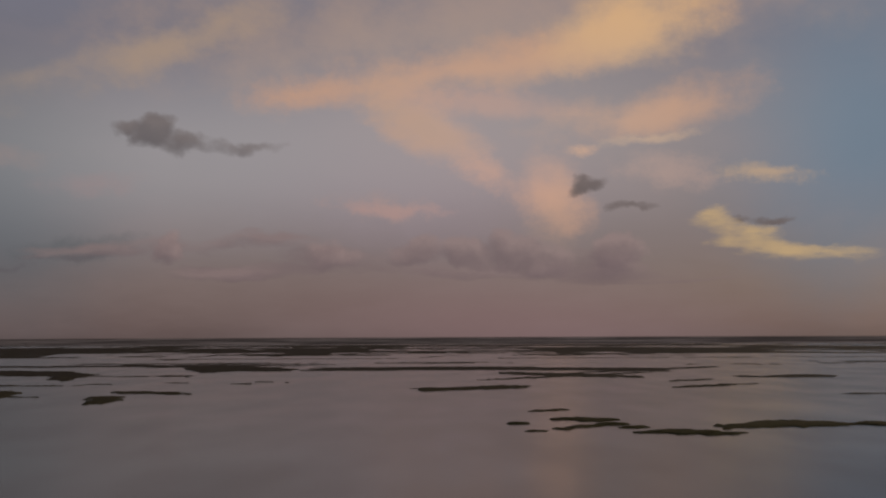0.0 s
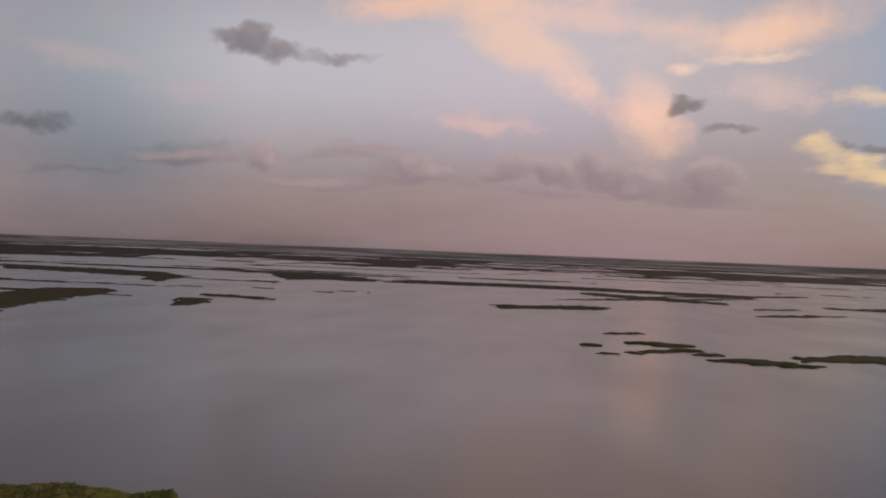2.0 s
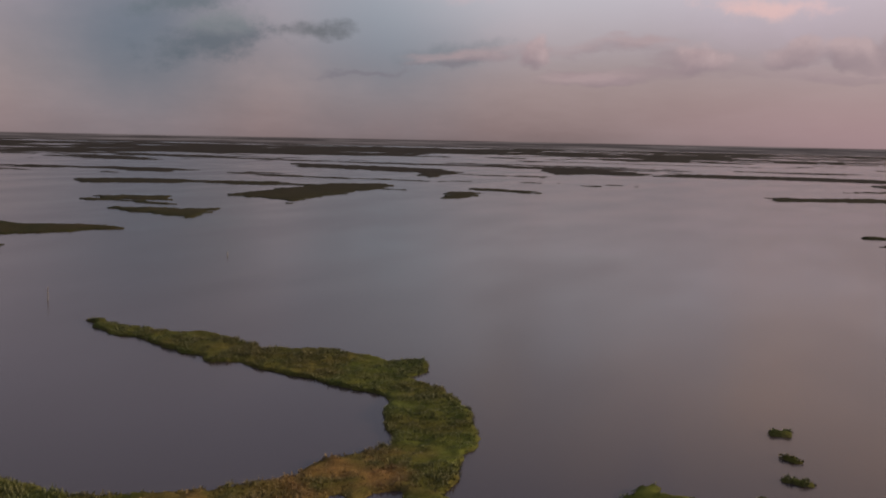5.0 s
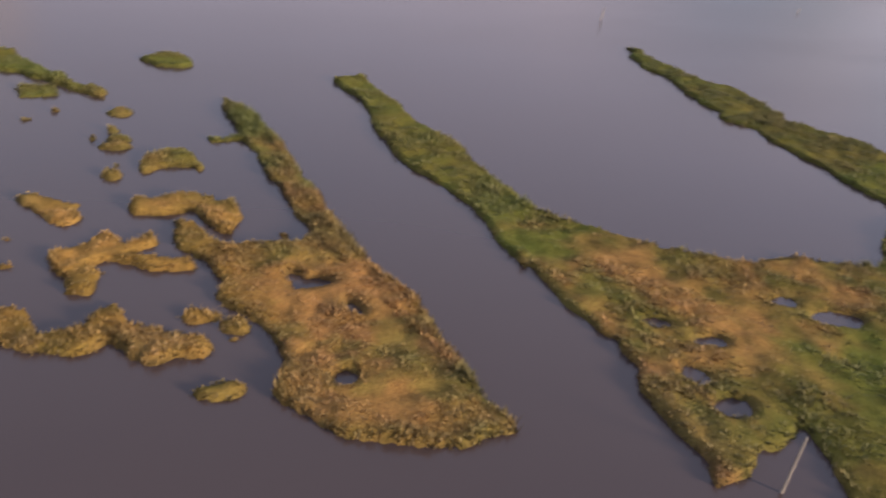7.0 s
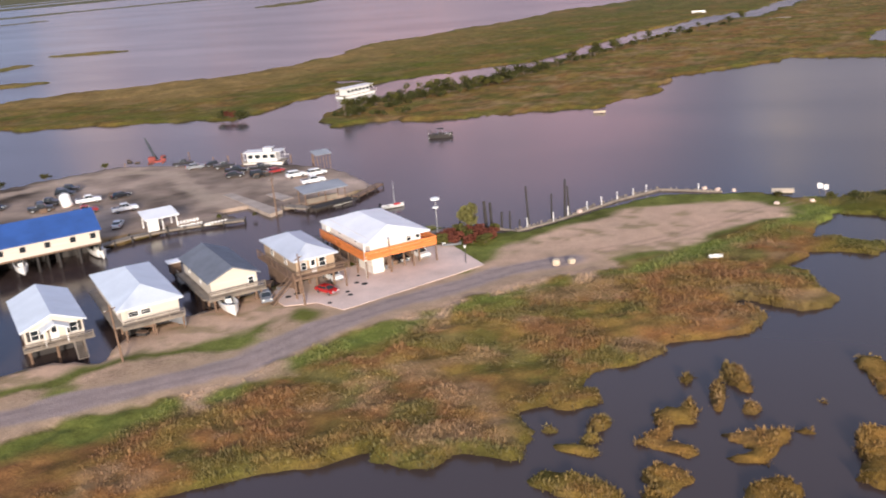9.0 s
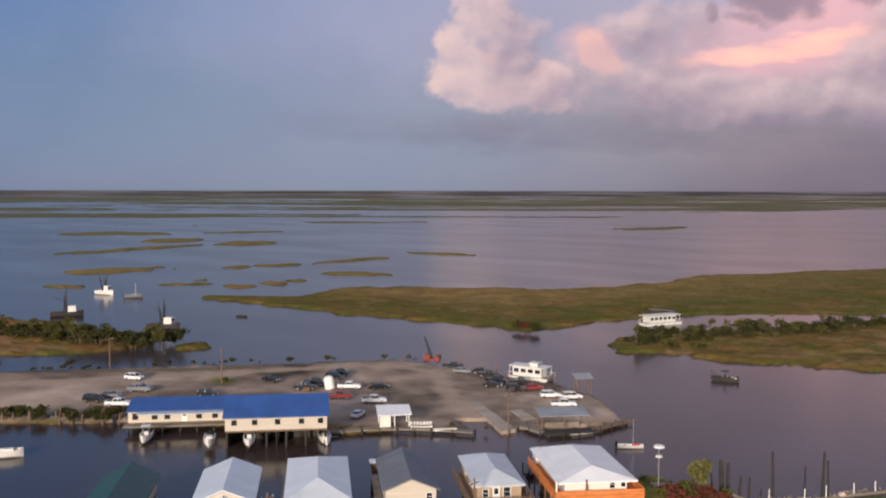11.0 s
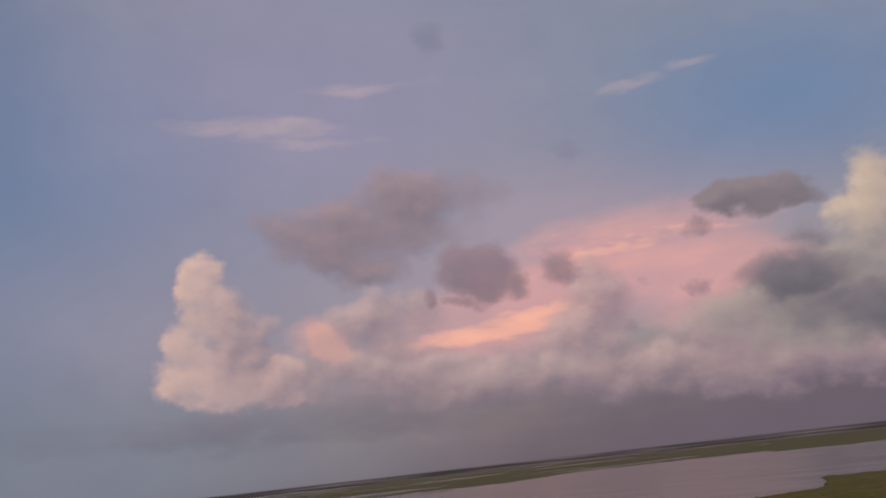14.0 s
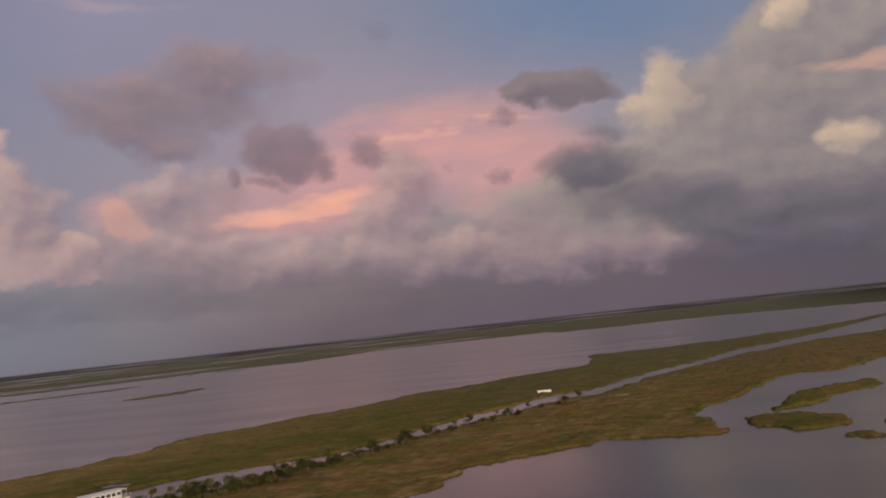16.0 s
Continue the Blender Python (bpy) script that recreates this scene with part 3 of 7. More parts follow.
# ---- mesh tools ----
class Shape:
    """Collects faces of simple solids into one mesh."""

    def __init__(self):
        self.v, self.f = [], []

    def add(self, verts, faces):
        k = len(self.v)
        self.v += [tuple(p) for p in verts]
        self.f += [tuple(i + k for i in q) for q in faces]
        return self

    def box(self, x, y, z, sx, sy, sz, turn=0.0, taper=1.0):
        """A box whose base centre is x, y, z."""
        c, s = math.cos(turn), math.sin(turn)
        pts = []
        for zz, k in ((0, 1.0), (sz, taper)):
            for dx, dy in ((-1, -1), (1, -1), (1, 1), (-1, 1)):
                a, b = dx * sx / 2 * k, dy * sy / 2 * k
                pts.append((x + a * c - b * s, y + a * s + b * c, z + zz))
        return self.add(pts, ((3, 2, 1, 0), (4, 5, 6, 7), (0, 1, 5, 4), (1, 2, 6, 5), (2, 3, 7, 6), (3, 0, 4, 7)))

    def rod(self, a, b, ra, rb=None, n=7):
        a, b = Vector(a), Vector(b)
        rb = ra if rb is None else rb
        w = (b - a).normalized()
        u = w.orthogonal().normalized()
        t = w.cross(u)
        pts = []
        for p, r in ((a, ra), (b, rb)):
            pts += [p + (u * math.cos(k * 2 * math.pi / n) + t * math.sin(k * 2 * math.pi / n)) * r for k in range(n)]
        fc = [(k, (k + 1) % n, n + (k + 1) % n, n + k) for k in range(n)]
        return self.add(pts, fc + [tuple(range(n - 1, -1, -1)), tuple(range(n, 2 * n))])

    def loft(self, rings):
        """Closed rings of equal length, skinned and capped."""
        n = len(rings[0])
        pts = [p for r in rings for p in r]
        fc = []
        for j in range(len(rings) - 1):
            fc += [(j * n + k, j * n + (k + 1) % n, (j + 1) * n + (k + 1) % n, (j + 1) * n + k) for k in range(n)]
        fc += [tuple(range(n - 1, -1, -1)), tuple(range((len(rings) - 1) * n, len(rings) * n))]
        return self.add(pts, fc)

    def prism(self, outline, z0, z1):
        n = len(outline)
        return self.loft([[(x, y, z0) for x, y in outline], [(x, y, z1) for x, y in outline]]) if n else self

    def mesh(self, name, mat):
        me = bpy.data.meshes.new(name)
        me.from_pydata(self.v, [], self.f)
        me.materials.append(mat)
        me.update()
        return me


def part(name, shape, mat, parent=None, label="", at=None):
    ob = new(name, shape.mesh(name, MAT[mat] if isinstance(mat, str) else mat))
    if parent is not None:
        ob.parent = parent
    if at is not None:
        ob.matrix_basis = at
    if label:
        ob["label"] = label
    return ob


def thing(name, m, label, category, group="", kind=""):
    ob = new(name)
    ob.empty_display_size = 0.2
    ob.matrix_basis = m
    return tagged(ob, label, category, group, kind)


# ---- ground: one sheet of marsh, spits and sea bed ----
def hashed(ix, iy, seed):
    h = (ix * 374761393 + iy * 668265263 + seed * 974634777) & 0xFFFFFFFF
    h = ((h ^ (h >> 13)) * 1274126177) & 0xFFFFFFFF
    return ((h ^ (h >> 16)) & 0xFFFF) / 65535.0


def value_noise(x, y, seed):
    ix, iy = np.floor(x).astype(np.int64), np.floor(y).astype(np.int64)
    fx, fy = x - ix, y - iy
    fx, fy = fx * fx * (3 - 2 * fx), fy * fy * (3 - 2 * fy)
    a, b = hashed(ix, iy, seed), hashed(ix + 1, iy, seed)
    c, d = hashed(ix, iy + 1, seed), hashed(ix + 1, iy + 1, seed)
    return (a * (1 - fx) + b * fx) * (1 - fy) + (c * (1 - fx) + d * fx) * fy - 0.5


def fbm(x, y, seed, octaves=4):
    return sum(value_noise(x * 2 ** k, y * 2 ** k, seed + k) * 0.55 ** k for k in range(octaves))


def poly_distance(px, py, poly):
    """Signed distance to a polygon, positive inside."""
    best = np.full(px.shape, 1e18)
    inside = np.zeros(px.shape, bool)
    n = len(poly)
    for i in range(n):
        (ax, ay), (bx, by) = poly[i], poly[(i + 1) % n]
        ex, ey = bx - ax, by - ay
        t = np.clip(((px - ax) * ex + (py - ay) * ey) / (ex * ex + ey * ey + 1e-9), 0, 1)
        best = np.minimum(best, (px - ax - t * ex) ** 2 + (py - ay - t * ey) ** 2)
        if ay != by:
            cross = ((ay > py) != (by > py)) & (px < ex * (py - ay) / (by - ay) + ax)
            inside ^= cross
    d = np.sqrt(best)
    return np.where(inside, d, -d)


LANDS, ISLETS, POOLS = [], [], []


def land(outline, ragged):
    LANDS.append((outline, ragged))


def islet(x, y, rx, ry, turn=0):
    ISLETS.append((x, y, rx, ry, radians(turn)))


def pool(x, y, rx, ry, turn=0):
    POOLS.append((x, y, rx, ry, radians(turn)))


land([(166.2, 170.3), (164.6, 153.8), (164.5, 137.0), (158.9, 114.3), (162.9, 100.3), (160.8, 85.0), (145.7, 68.4), (126.9, 66.6), (135.1, 73.4), (138.0, 86.7), (141.0, 103.0), (146.8, 124.3), (153.3, 144.5), (159.0, 163.3)], 2.2)
land([(134.2, 56.3), (122.1, 48.5), (100.7, 43.7), (87.6, 39.0), (78.4, 31.8), (69.9, 35.0), (81.5, 42.7), (92.2, 49.0), (103.3, 55.6), (122.5, 66.3)], 2.2)
land([(76.7, 74.8), (85.4, 67.9), (98.4, 64.6), (109.4, 59.8), (102.9, 47.3), (51.3, 33.0), (52.8, 38.9), (54.7, 47.5), (57.7, 57.5), (60.7, 68.5)], 2.2)
land([(79.2, 153.9), (78.1, 140.5), (77.0, 130.2), (77.3, 114.9), (74.3, 106.3), (74.2, 93.8), (73.4, 80.9), (60.2, 73.1), (61.9, 83.7), (63.2, 91.7), (63.3, 103.1), (63.3, 112.4), (66.5, 124.0), (71.2, 137.6), (71.8, 150.4)], 0.9)
land([(8.1, 175.3), (14.7, 176.7), (21.7, 172.2), (25.8, 157.3), (31.2, 147.4), (30.0, 143.1), (24.4, 151.0), (19.2, 159.5), (13.6, 163.4), (8.6, 163.8)], 2.2)
land([(17.7, 149.9), (23.8, 150.1), (23.3, 146.5), (17.3, 146.3)], 2.2)
land([(1.7, 148.0), (10.0, 154.2), (13.5, 147.2), (13.2, 143.7), (9.4, 143.9), (2.1, 142.7)], 2.2)
land([(0.3, 135.6), (3.7, 135.4), (7.0, 125.6), (5.6, 121.3), (2.5, 122.5), (-3.1, 127.3)], 2.2)
land([(-12.0, 117.1), (-6.2, 123.0), (-1.4, 118.5), (-2.2, 113.6), (-7.2, 111.1), (-12.6, 106.1)], 2.2)
land([(30, 381), (46, 379), (58, 371), (57, 354), (44, 347), (31, 360)], 4)
land([(40, 398), (60, 450), (87, 474), (82, 441), (57, 409), (39, 387)], 4)
land([(55, 335), (63, 335), (62, 325), (54, 326)], 4)
land([(68, 356), (75, 357), (74, 345), (66, 344)], 4)
land([(-317, 139), (-292, 151), (-263, 160), (-219, 156), (-214, 152), (-218, 137), (-228, 123), (-239, 110)], 4)
land([(-577, 906), (-542, 984), (-511, 931), (-546, 858)], 8)
land([(348, 491), (353, 434), (351, 380), (362, 340), (346, 325), (313, 340), (308, 374), (311, 441)], 8)
land([(260, 373), (271, 338), (282, 323), (270, 310), (245, 301), (242, 348)], 4)
land([(650, 896), (675, 838), (672, 771), (633, 727), (553, 690), (527, 730)], 8)
land([(739, 711), (801, 621), (726, 564), (663, 639)], 8)
land([(541, 507), (571, 454), (536, 426), (507, 476)], 8)
land([(460, 421), (467, 375), (494, 366), (475, 352), (409, 330), (429, 393)], 8)
land([(785, 602), (809, 499), (754, 465), (739, 566)], 8)
land([(631, 442), (717, 448), (814, 449), (857, 407), (817, 388), (655, 362), (566, 356), (601, 421)], 8)
land([(1386, 838), (1362, 625), (1324, 565), (1265, 502), (1165, 462), (1025, 438), (1158, 515), (1234, 747)], 8)
land([(840, 310), (849, 274), (819, 242), (777, 230), (795, 256), (812, 299)], 8)
land([(717, 295), (765, 300), (777, 287), (745, 275), (672, 264), (670, 276)], 8)
land([(1379, 384), (1556, 358), (1422, 246), (1308, 226), (1302, 300), (1247, 347)], 8)
land([(1452, 196), (1443, 84), (1332, 77), (1357, 183)], 8)
land([(867, 41), (909, -11), (929, -70), (880, -66), (843, -10), (822, 39)], 8)
land([(1395, 225), (1431, 49), (1427, -115), (1379, -312), (1242, -282), (1316, -107), (1317, 45), (1305, 211)], 8)
land([(1257, -66), (1188, -162), (1120, -229), (1065, -218), (1096, -150), (1170, -62)], 8)
land([(1523, 430), (1509, 368), (1459, 258), (1294, 230), (1309, 320), (1318, 373)], 8)
land([(506, -133), (528, -180), (517, -211), (491, -200), (495, -168), (488, -128)], 8)
land([(517, -214), (525, -266), (502, -254), (491, -203)], 8)
land([(99.6, 20.8), (107.1, 17.4), (99.5, 9.2), (97.0, 10.1)], 2.2)
land([(-80, 174), (-96, 187), (-109, 190), (-124, 189), (-157, 185), (-181, 150), (-196, 128), (-211, 107), (-248, 60), (-188, 49), (-162, 87), (-145, 106), (-128, 119), (-112, 127), (-105, 139), (-94, 147), (-102, 151), (-98, 155), (-89, 151), (-90, 155), (-80, 168)], 1.0)
land([(-0.2, 172.4), (-5.0, 174.6), (-21.0, 171.7), (-31.4, 159.6), (-39.5, 146.8), (-44.0, 145.6), (-52.5, 147.1), (-58.5, 146.3), (-61.6, 131.3), (-65.2, 123.2), (-69.7, 114.5), (-70.8, 107.6), (-73.9, 102.7), (-78.1, 94.1), (-75.2, 87.6), (-81.3, 85.5), (-85.3, 81.3), (-95.9, 70.6), (-67.4, 49.3), (-36.4, 74.2), (-24.5, 84.0), (-21.3, 88.6), (-16.6, 94.6), (-15.0, 98.0), (-11.8, 100.6), (-9.3, 105.4), (-9.6, 109.3), (-5.6, 109.8), (-1.4, 112.6), (-1.2, 116.2), (-4.0, 120.0), (-3.6, 123.4), (3.9, 120.3), (7.5, 122.9), (4.7, 135.1), (1.1, 137.7), (3.6, 141.5), (3.2, 155.1), (7.3, 161.2)], 0.9)
land([(-317, 225), (-283, 250), (-300, 294), (-261, 322), (-232, 344), (-223, 391), (-221, 455), (-177, 549), (-149, 625), (-78, 762), (-95, 907), (-46, 915), (26, 956), (105, 1050), (322, 1504), (241, 1103), (183, 1180), (95, 910), (27, 774), (-21, 630), (-44, 539), (-51, 542), (-90, 428), (-107, 368), (-146, 320), (-158, 288), (-166, 252), (-195, 244), (-234, 232), (-254, 226), (-305, 217)], 4)
NEAR_SPIT = [(-133, 245), (-136, 251), (-135, 277), (-119, 298), (-103, 336), (-87, 387), (-69, 439), (-46, 502), (-33, 503), (-17, 586), (27, 708), (88, 820), (204, 923), (154, 675), (102, 586), (73, 533), (54, 539), (40, 492), (28, 443), (14, 413), (21, 379), (28, 347), (13, 345), (19, 348), (-10, 348), (-23, 333), (-45, 310), (-42, 283), (-56, 262), (-73, 252), (-73, 252), (-95, 245), (-116, 242), (-126, 234)]
land(NEAR_SPIT, 3)
land([(-348, 2039), (21, 2102), (278, 1870), (433, 1844), (1015, 4417), (831, 5914), (-981, 5348)], 20)
land([(74.0, 88.7), (76.8, 80.2), (81.0, 73.4), (68.2, 61.1), (58.5, 59.3), (59.0, 66.1), (62.3, 75.7)], 1.2)
land([(100.6, 50.1), (91.4, 39.4), (82.1, 33.9), (74.0, 25.3), (67.0, 23.3), (60.4, 27.7), (67.2, 41.0), (84.3, 48.9)], 1.5)
land([(98.0, 21.4), (103.1, 21.8), (110.7, 18.8), (110.4, 16.6), (106.6, 15.5), (107.6, 12.5), (105.4, 9.6), (101.5, 9.5), (96.3, 7.4), (91.1, 6.4), (89.1, 9.3), (89.4, 12.4), (91.3, 14.6), (94.2, 16.9), (93.8, 18.8)], 1.0)
land([(108.3, 7.1), (111.4, 4.2), (107.2, 0.0), (92.4, -1.1), (89.5, 3.0), (93.6, 5.2), (97.3, 7.3)], 1.0)
land([(162.5, 100.0), (162.1, 85.7), (163.3, 75.7), (155.7, 72.1), (148.9, 73.0), (144.8, 64.5), (131.3, 54.8), (122.1, 48.4), (103.0, 44.3), (94.1, 42.2), (88.9, 47.2), (117.2, 63.4), (133.9, 71.3), (137.6, 84.6)], 1.5)
land([(47.9, 143.6), (49.4, 136.8), (49.0, 120.0), (45.9, 103.5), (43.2, 88.0), (39.4, 87.6), (39.5, 95.3), (41.2, 103.9), (42.7, 113.7), (43.7, 121.5), (45.4, 134.1)], 0.9)
land([(44.5, 124.8), (44.4, 122.2), (38.2, 122.4), (38.6, 125.0)], 0.8)
land([(24.0, 95.2), (27.6, 94.1), (28.9, 89.5), (32.5, 87.7), (36.5, 87.2), (39.4, 89.6), (43.4, 90.0), (42.7, 77.8), (42.6, 68.5), (41.0, 59.9), (39.7, 52.6), (39.5, 46.5), (32.6, 46.4), (24.3, 52.5),
      (21.4, 59.9), (22.7, 62.8), (25.4, 65.8), (24.9, 70.9), (22.8, 76.7), (24.3, 82.6), (24.8, 87.8), (23.2, 90.8)], 0.9)
# the neck that ties the point to the village marsh, the marsh south of it, and the lagoon's great mass
land([(-3.3, 166.3), (1.9, 171.8), (8.8, 172.7), (8.4, 165.1), (5.3, 161.7), (4, 149.9), (10.7, 155.3), (14.4, 147), (13, 144.1), (2.1, 143.4), (-3.3, 138.2)], 0.7)
land([(-41, 100.5), (-24.9, 98), (-19.6, 92.1), (-22.1, 89), (-19.1, 84.6), (-18.9, 79.3), (-24.7, 79.3), (-25.9, 75.6), (-33.3, 75.1)], 1.1)
land([(24.2, 97.1), (27.1, 96.1), (28.1, 89.8), (33.8, 87.6), (39.9, 86.8), (39.4, 79.3), (37.2, 66.2), (36.5, 55.2), (27.8, 54.5), (22.5, 59.2), (24.9, 66.3), (24.5, 72.8), (22.6, 78.2), (24.6, 82.7)], 0.8)
# tussocks of the lagoon, the larger ones lobed
land([(-21.1, 90.2), (-18.8, 94.7), (-15.1, 95.2), (-14.2, 91.7), (-17, 89.9)], 1.1)
land([(0.1, 79.3), (3, 81.9), (5.8, 80.5), (6.1, 76.7), (9.3, 76.5), (11.4, 79.6), (14.4, 80.5), (14, 76.7), (17.5, 73.3), (20.5, 72.1), (20.3, 69.3), (18.9, 67.6), (15.1, 69.5), (11.7, 70.4), (10.5, 73.7), (7.2, 72.6), (4.7, 74.3), (2.7, 75.4), (0.3, 76.1)], 1.1)
land([(10.1, 93.5), (13.5, 94.8), (17.2, 97.2), (18.6, 93.7), (22.6, 95.7), (21.8, 92.1), (18.7, 90.9), (21.9, 88), (24.5, 88.5), (23.3, 84.7), (19.6, 86.2), (16, 90.4), (14, 89.6), (14.8, 86.9), (11.8, 82.4), (9.6, 83.8), (11.1, 86.1), (9.8, 89.4)], 1.1)
land([(27.5, 99.2), (30.5, 101.5), (34.7, 101.3), (33.9, 95.7), (30, 91.5), (28.5, 94.5)], 1.1)
land([(20, 101.7), (22.6, 104), (28.5, 104.9), (32.2, 103.1), (31.1, 100.3), (24.2, 98.7), (20.3, 99.4)], 1.1)
land([(25, 112.3), (27.1, 116.6), (31.7, 121.1), (34.1, 121), (34.9, 112.7), (30.6, 113.4), (25.9, 111.3)], 1.1)
land([(-10.2, 90.4), (-6.9, 91.9), (-6.1, 94.9), (-4.3, 92.4), (-4.3, 89.5), (-6.8, 88.3), (-6.1, 86.1), (-3.2, 84.6), (-4.2, 82.7), (-9.8, 84.2), (-8.6, 87.2)], 1.1)
land([(-2, 88.5), (-0.2, 89.1), (2.3, 90.9), (5.2, 92), (4.4, 88.9), (2.5, 82.8), (-1.9, 84), (0.9, 85.8)], 1.1)
land([(9.3, 108.5), (11.8, 108.4), (14.5, 107.1), (17, 104.5), (15.4, 102.4), (15.5, 100), (13.3, 98.1), (11.4, 99.5), (10.9, 103.6)], 1.1)
land([(-3.8, 104.1), (-1.2, 104.3), (1.3, 97.8), (0, 97), (-1.6, 99.5), (-1.8, 92.5), (-3.5, 93), (-3.7, 96.6), (-2.6, 99.6)], 1.1)
for spot in ((16.5, 136.2, 1.2, 0.8, -1), (21.3, 139.3, 0.6, 0.8, -1), (29.1, 136.9, 1.8, 1.7, -1), (27.2, 129.4, 1.1, 1, -2), (27, 125.8, 1.9, 1.4, -2), (25.5, 122.8, 2.3, 1.4, -3),
             (23.4, 126.7, 0.7, 0.7, -2), (21.7, 112.8, 1.2, 2, -3), (23.1, 116, 0.6, 1.1, -3), (33.5, 112.6, 0.7, 0.8, -3), (15.8, 103.1, 0.4, 0.7, -4), (-5.9, 99.2, 0.7, 1.5, -5),
             (0.8, 94, 1, 1.1, -6), (6.7, 97.2, 0.8, 0.6, -5), (6, 91.4, 0.7, 0.9, -6)):
    islet(*spot)
for spot in ((-0.8, 87.5, 0.6, 0.6, -6), (-0.2, 83.8, 1.4, 0.6, -7), (-13.9, 87.8, 1.2, 1.5, -6), (-17.9, 85.4, 1, 0.7, -7), (-14.8, 82.8, 2.6, 1, -7), (-14, 84.9, 1.1, 0.9, -7),
             (-13.4, 75.9, 4.2, 2.1, -7), (-16.5, 76.9, 1, 2, -7), (-6, 79.5, 2.4, 1.7, -7), (-5.8, 76.8, 1.5, 1.4, -7), (-5.1, 73.8, 3.3, 1.3, -8), (11.4, 86.1, 1.1, 1.8, -6),
             (20.5, 75.4, 1.7, 1.5, -7), (22.5, 72.4, 1.4, 1.9, -7), (21.5, 70, 0.5, 0.7, -8)):
    islet(*spot)
for spot in ((35.7, 90, 0.8, 1.1, -6), (14.6, 69.5, 1.6, 1, -1), (18.5, 62.6, 1.8, 1.5, -1)):
    islet(*spot)
# broken bars in the eastern bay
for spot in ((608.0, -54.8, 14.9, 5.4, -61), (519.6, -28.0, 5.8, 5.5, -63), (475.5, -34.7, 6.6, 3.9, -64), (487.9, -49.3, 4.5, 6.5, -64), (547.1, -62.8, 12.5, 7.1, -63), (537.3, -76.5, 12.3, 7.8, -63),
             (500.2, -63.3, 10.0, 6.8, -64), (511.6, -81.3, 8.2, 7.1, -64), (492.3, -88.3, 9.9, 5.8, -65), (472.3, -101.1, 15.8, 6.9, -65), (466.3, -114.6, 14.1, 6.0, -66), (458.4, -128.4, 12.9, 4.3, -66),
             (504.3, -149.5, 16.5, 5.2, -65), (1132.6, -143.9, 136.7, 13.4, -49), (906.3, -251.5, 54.1, 9.8, -56), (1013.9, -255.7, 33.0, 9.5, -54), (1291.3, -241.7, 105.5, 14.1, -48), (1373.9, -334.3, 77.1, 18.4, -48)):
    islet(*spot)
for spot in ((1970.1, -108.0, 33.2, 25.0, -35), (2528.7, -543.4, 170.5, 49.2, -35), (1475.0, 361.5, 55.6, 24.1, -32), (1371.0, 275.7, 37.8, 23.2, -36), (1325.8, 351.1, 22.7, 17.3, -35), (1340.2, 194.2, 26.0, 15.7, -38)):
    islet(*spot)
# low bars in the western bay
for spot in ((-600, 311, 23.5, 9.5, 90), (-614, 364, 38.8, 9.0, 102), (-844, 429, 30.4, 28.6, 66), (-808, 461, 17.5, 22.4, 65), (-690, 421, 20.8, 24.7, 43), (-775, 550, 36.3, 14.2, 65),
             (-613, 443, 19.9, 26.2, 43), (-454, 249, 16.5, 14.0, 67), (-450, 265, 9.1, 10.8, 67), (-390, 202, 11.1, 3.0, 26), (-365, 244, 11.1, 4.7, 52), (-339, 256, 8.1, 6.0, 42)):
    islet(*spot)
for spot in ((-425, 312, 6.6, 9.4, 54), (-423, 337, 11.7, 5.8, 67), (-344, 292, 4.2, 4.9, 23), (-340, 275, 5.9, 4.1, 24), (-420, 376, 16.1, 6.2, 88), (-423, 408, 12.4, 8.1, 79),
             (-350, 333, 17.6, 4.9, 31), (-456, 282, 5.2, 4.2, 22), (-439, 283, 1.8, 4.1, 22), (-424, 469, 22.5, 5.9, 16), (-376, 261, 2.5, 3.6, 24), (-211, 160, 4.8, 4.4, 30)):
    islet(*spot)
# pools in the marsh
pool(-163, 321, 8.4, 3.6, -8)
for spot in ((33.9, 77.7, 2.0, 1.2, -5), (32.7, 79.8, 0.8, 1.0, -5), (28.9, 60.2, 0.9, 0.7, -5), (35.5, 71.0, 0.5, 0.8, -5),
             (66.2, 57.8, 1.0, 0.9, -18), (68.6, 52.4, 1.3, 1.0, -19), (61.6, 48.0, 0.9, 1.3, -20), (60.9, 42.1, 1.4, 1.3, -21), (89.5, 50.1, 2.6, 1.3, -18),
             (86.6, 56.0, 1.0, 0.6, -18), (10.6, 154.0, 5.0, 3.4, -4)):
    pool(*spot)
islet(45.5, 164.3, 3.8, 3.6)
islet(141.8, 3.9, 1.3, 1.0)
islet(142.3, 2.0, 1.5, 1.2)
islet(130.9, 2.1, 1.2, 1.0)
islet(130.1, 0.2, 1.5, 1.2)
islet(120.0, 1.4, 1.2, 1.0)
islet(119.5, -1.0, 1.6, 1.2)

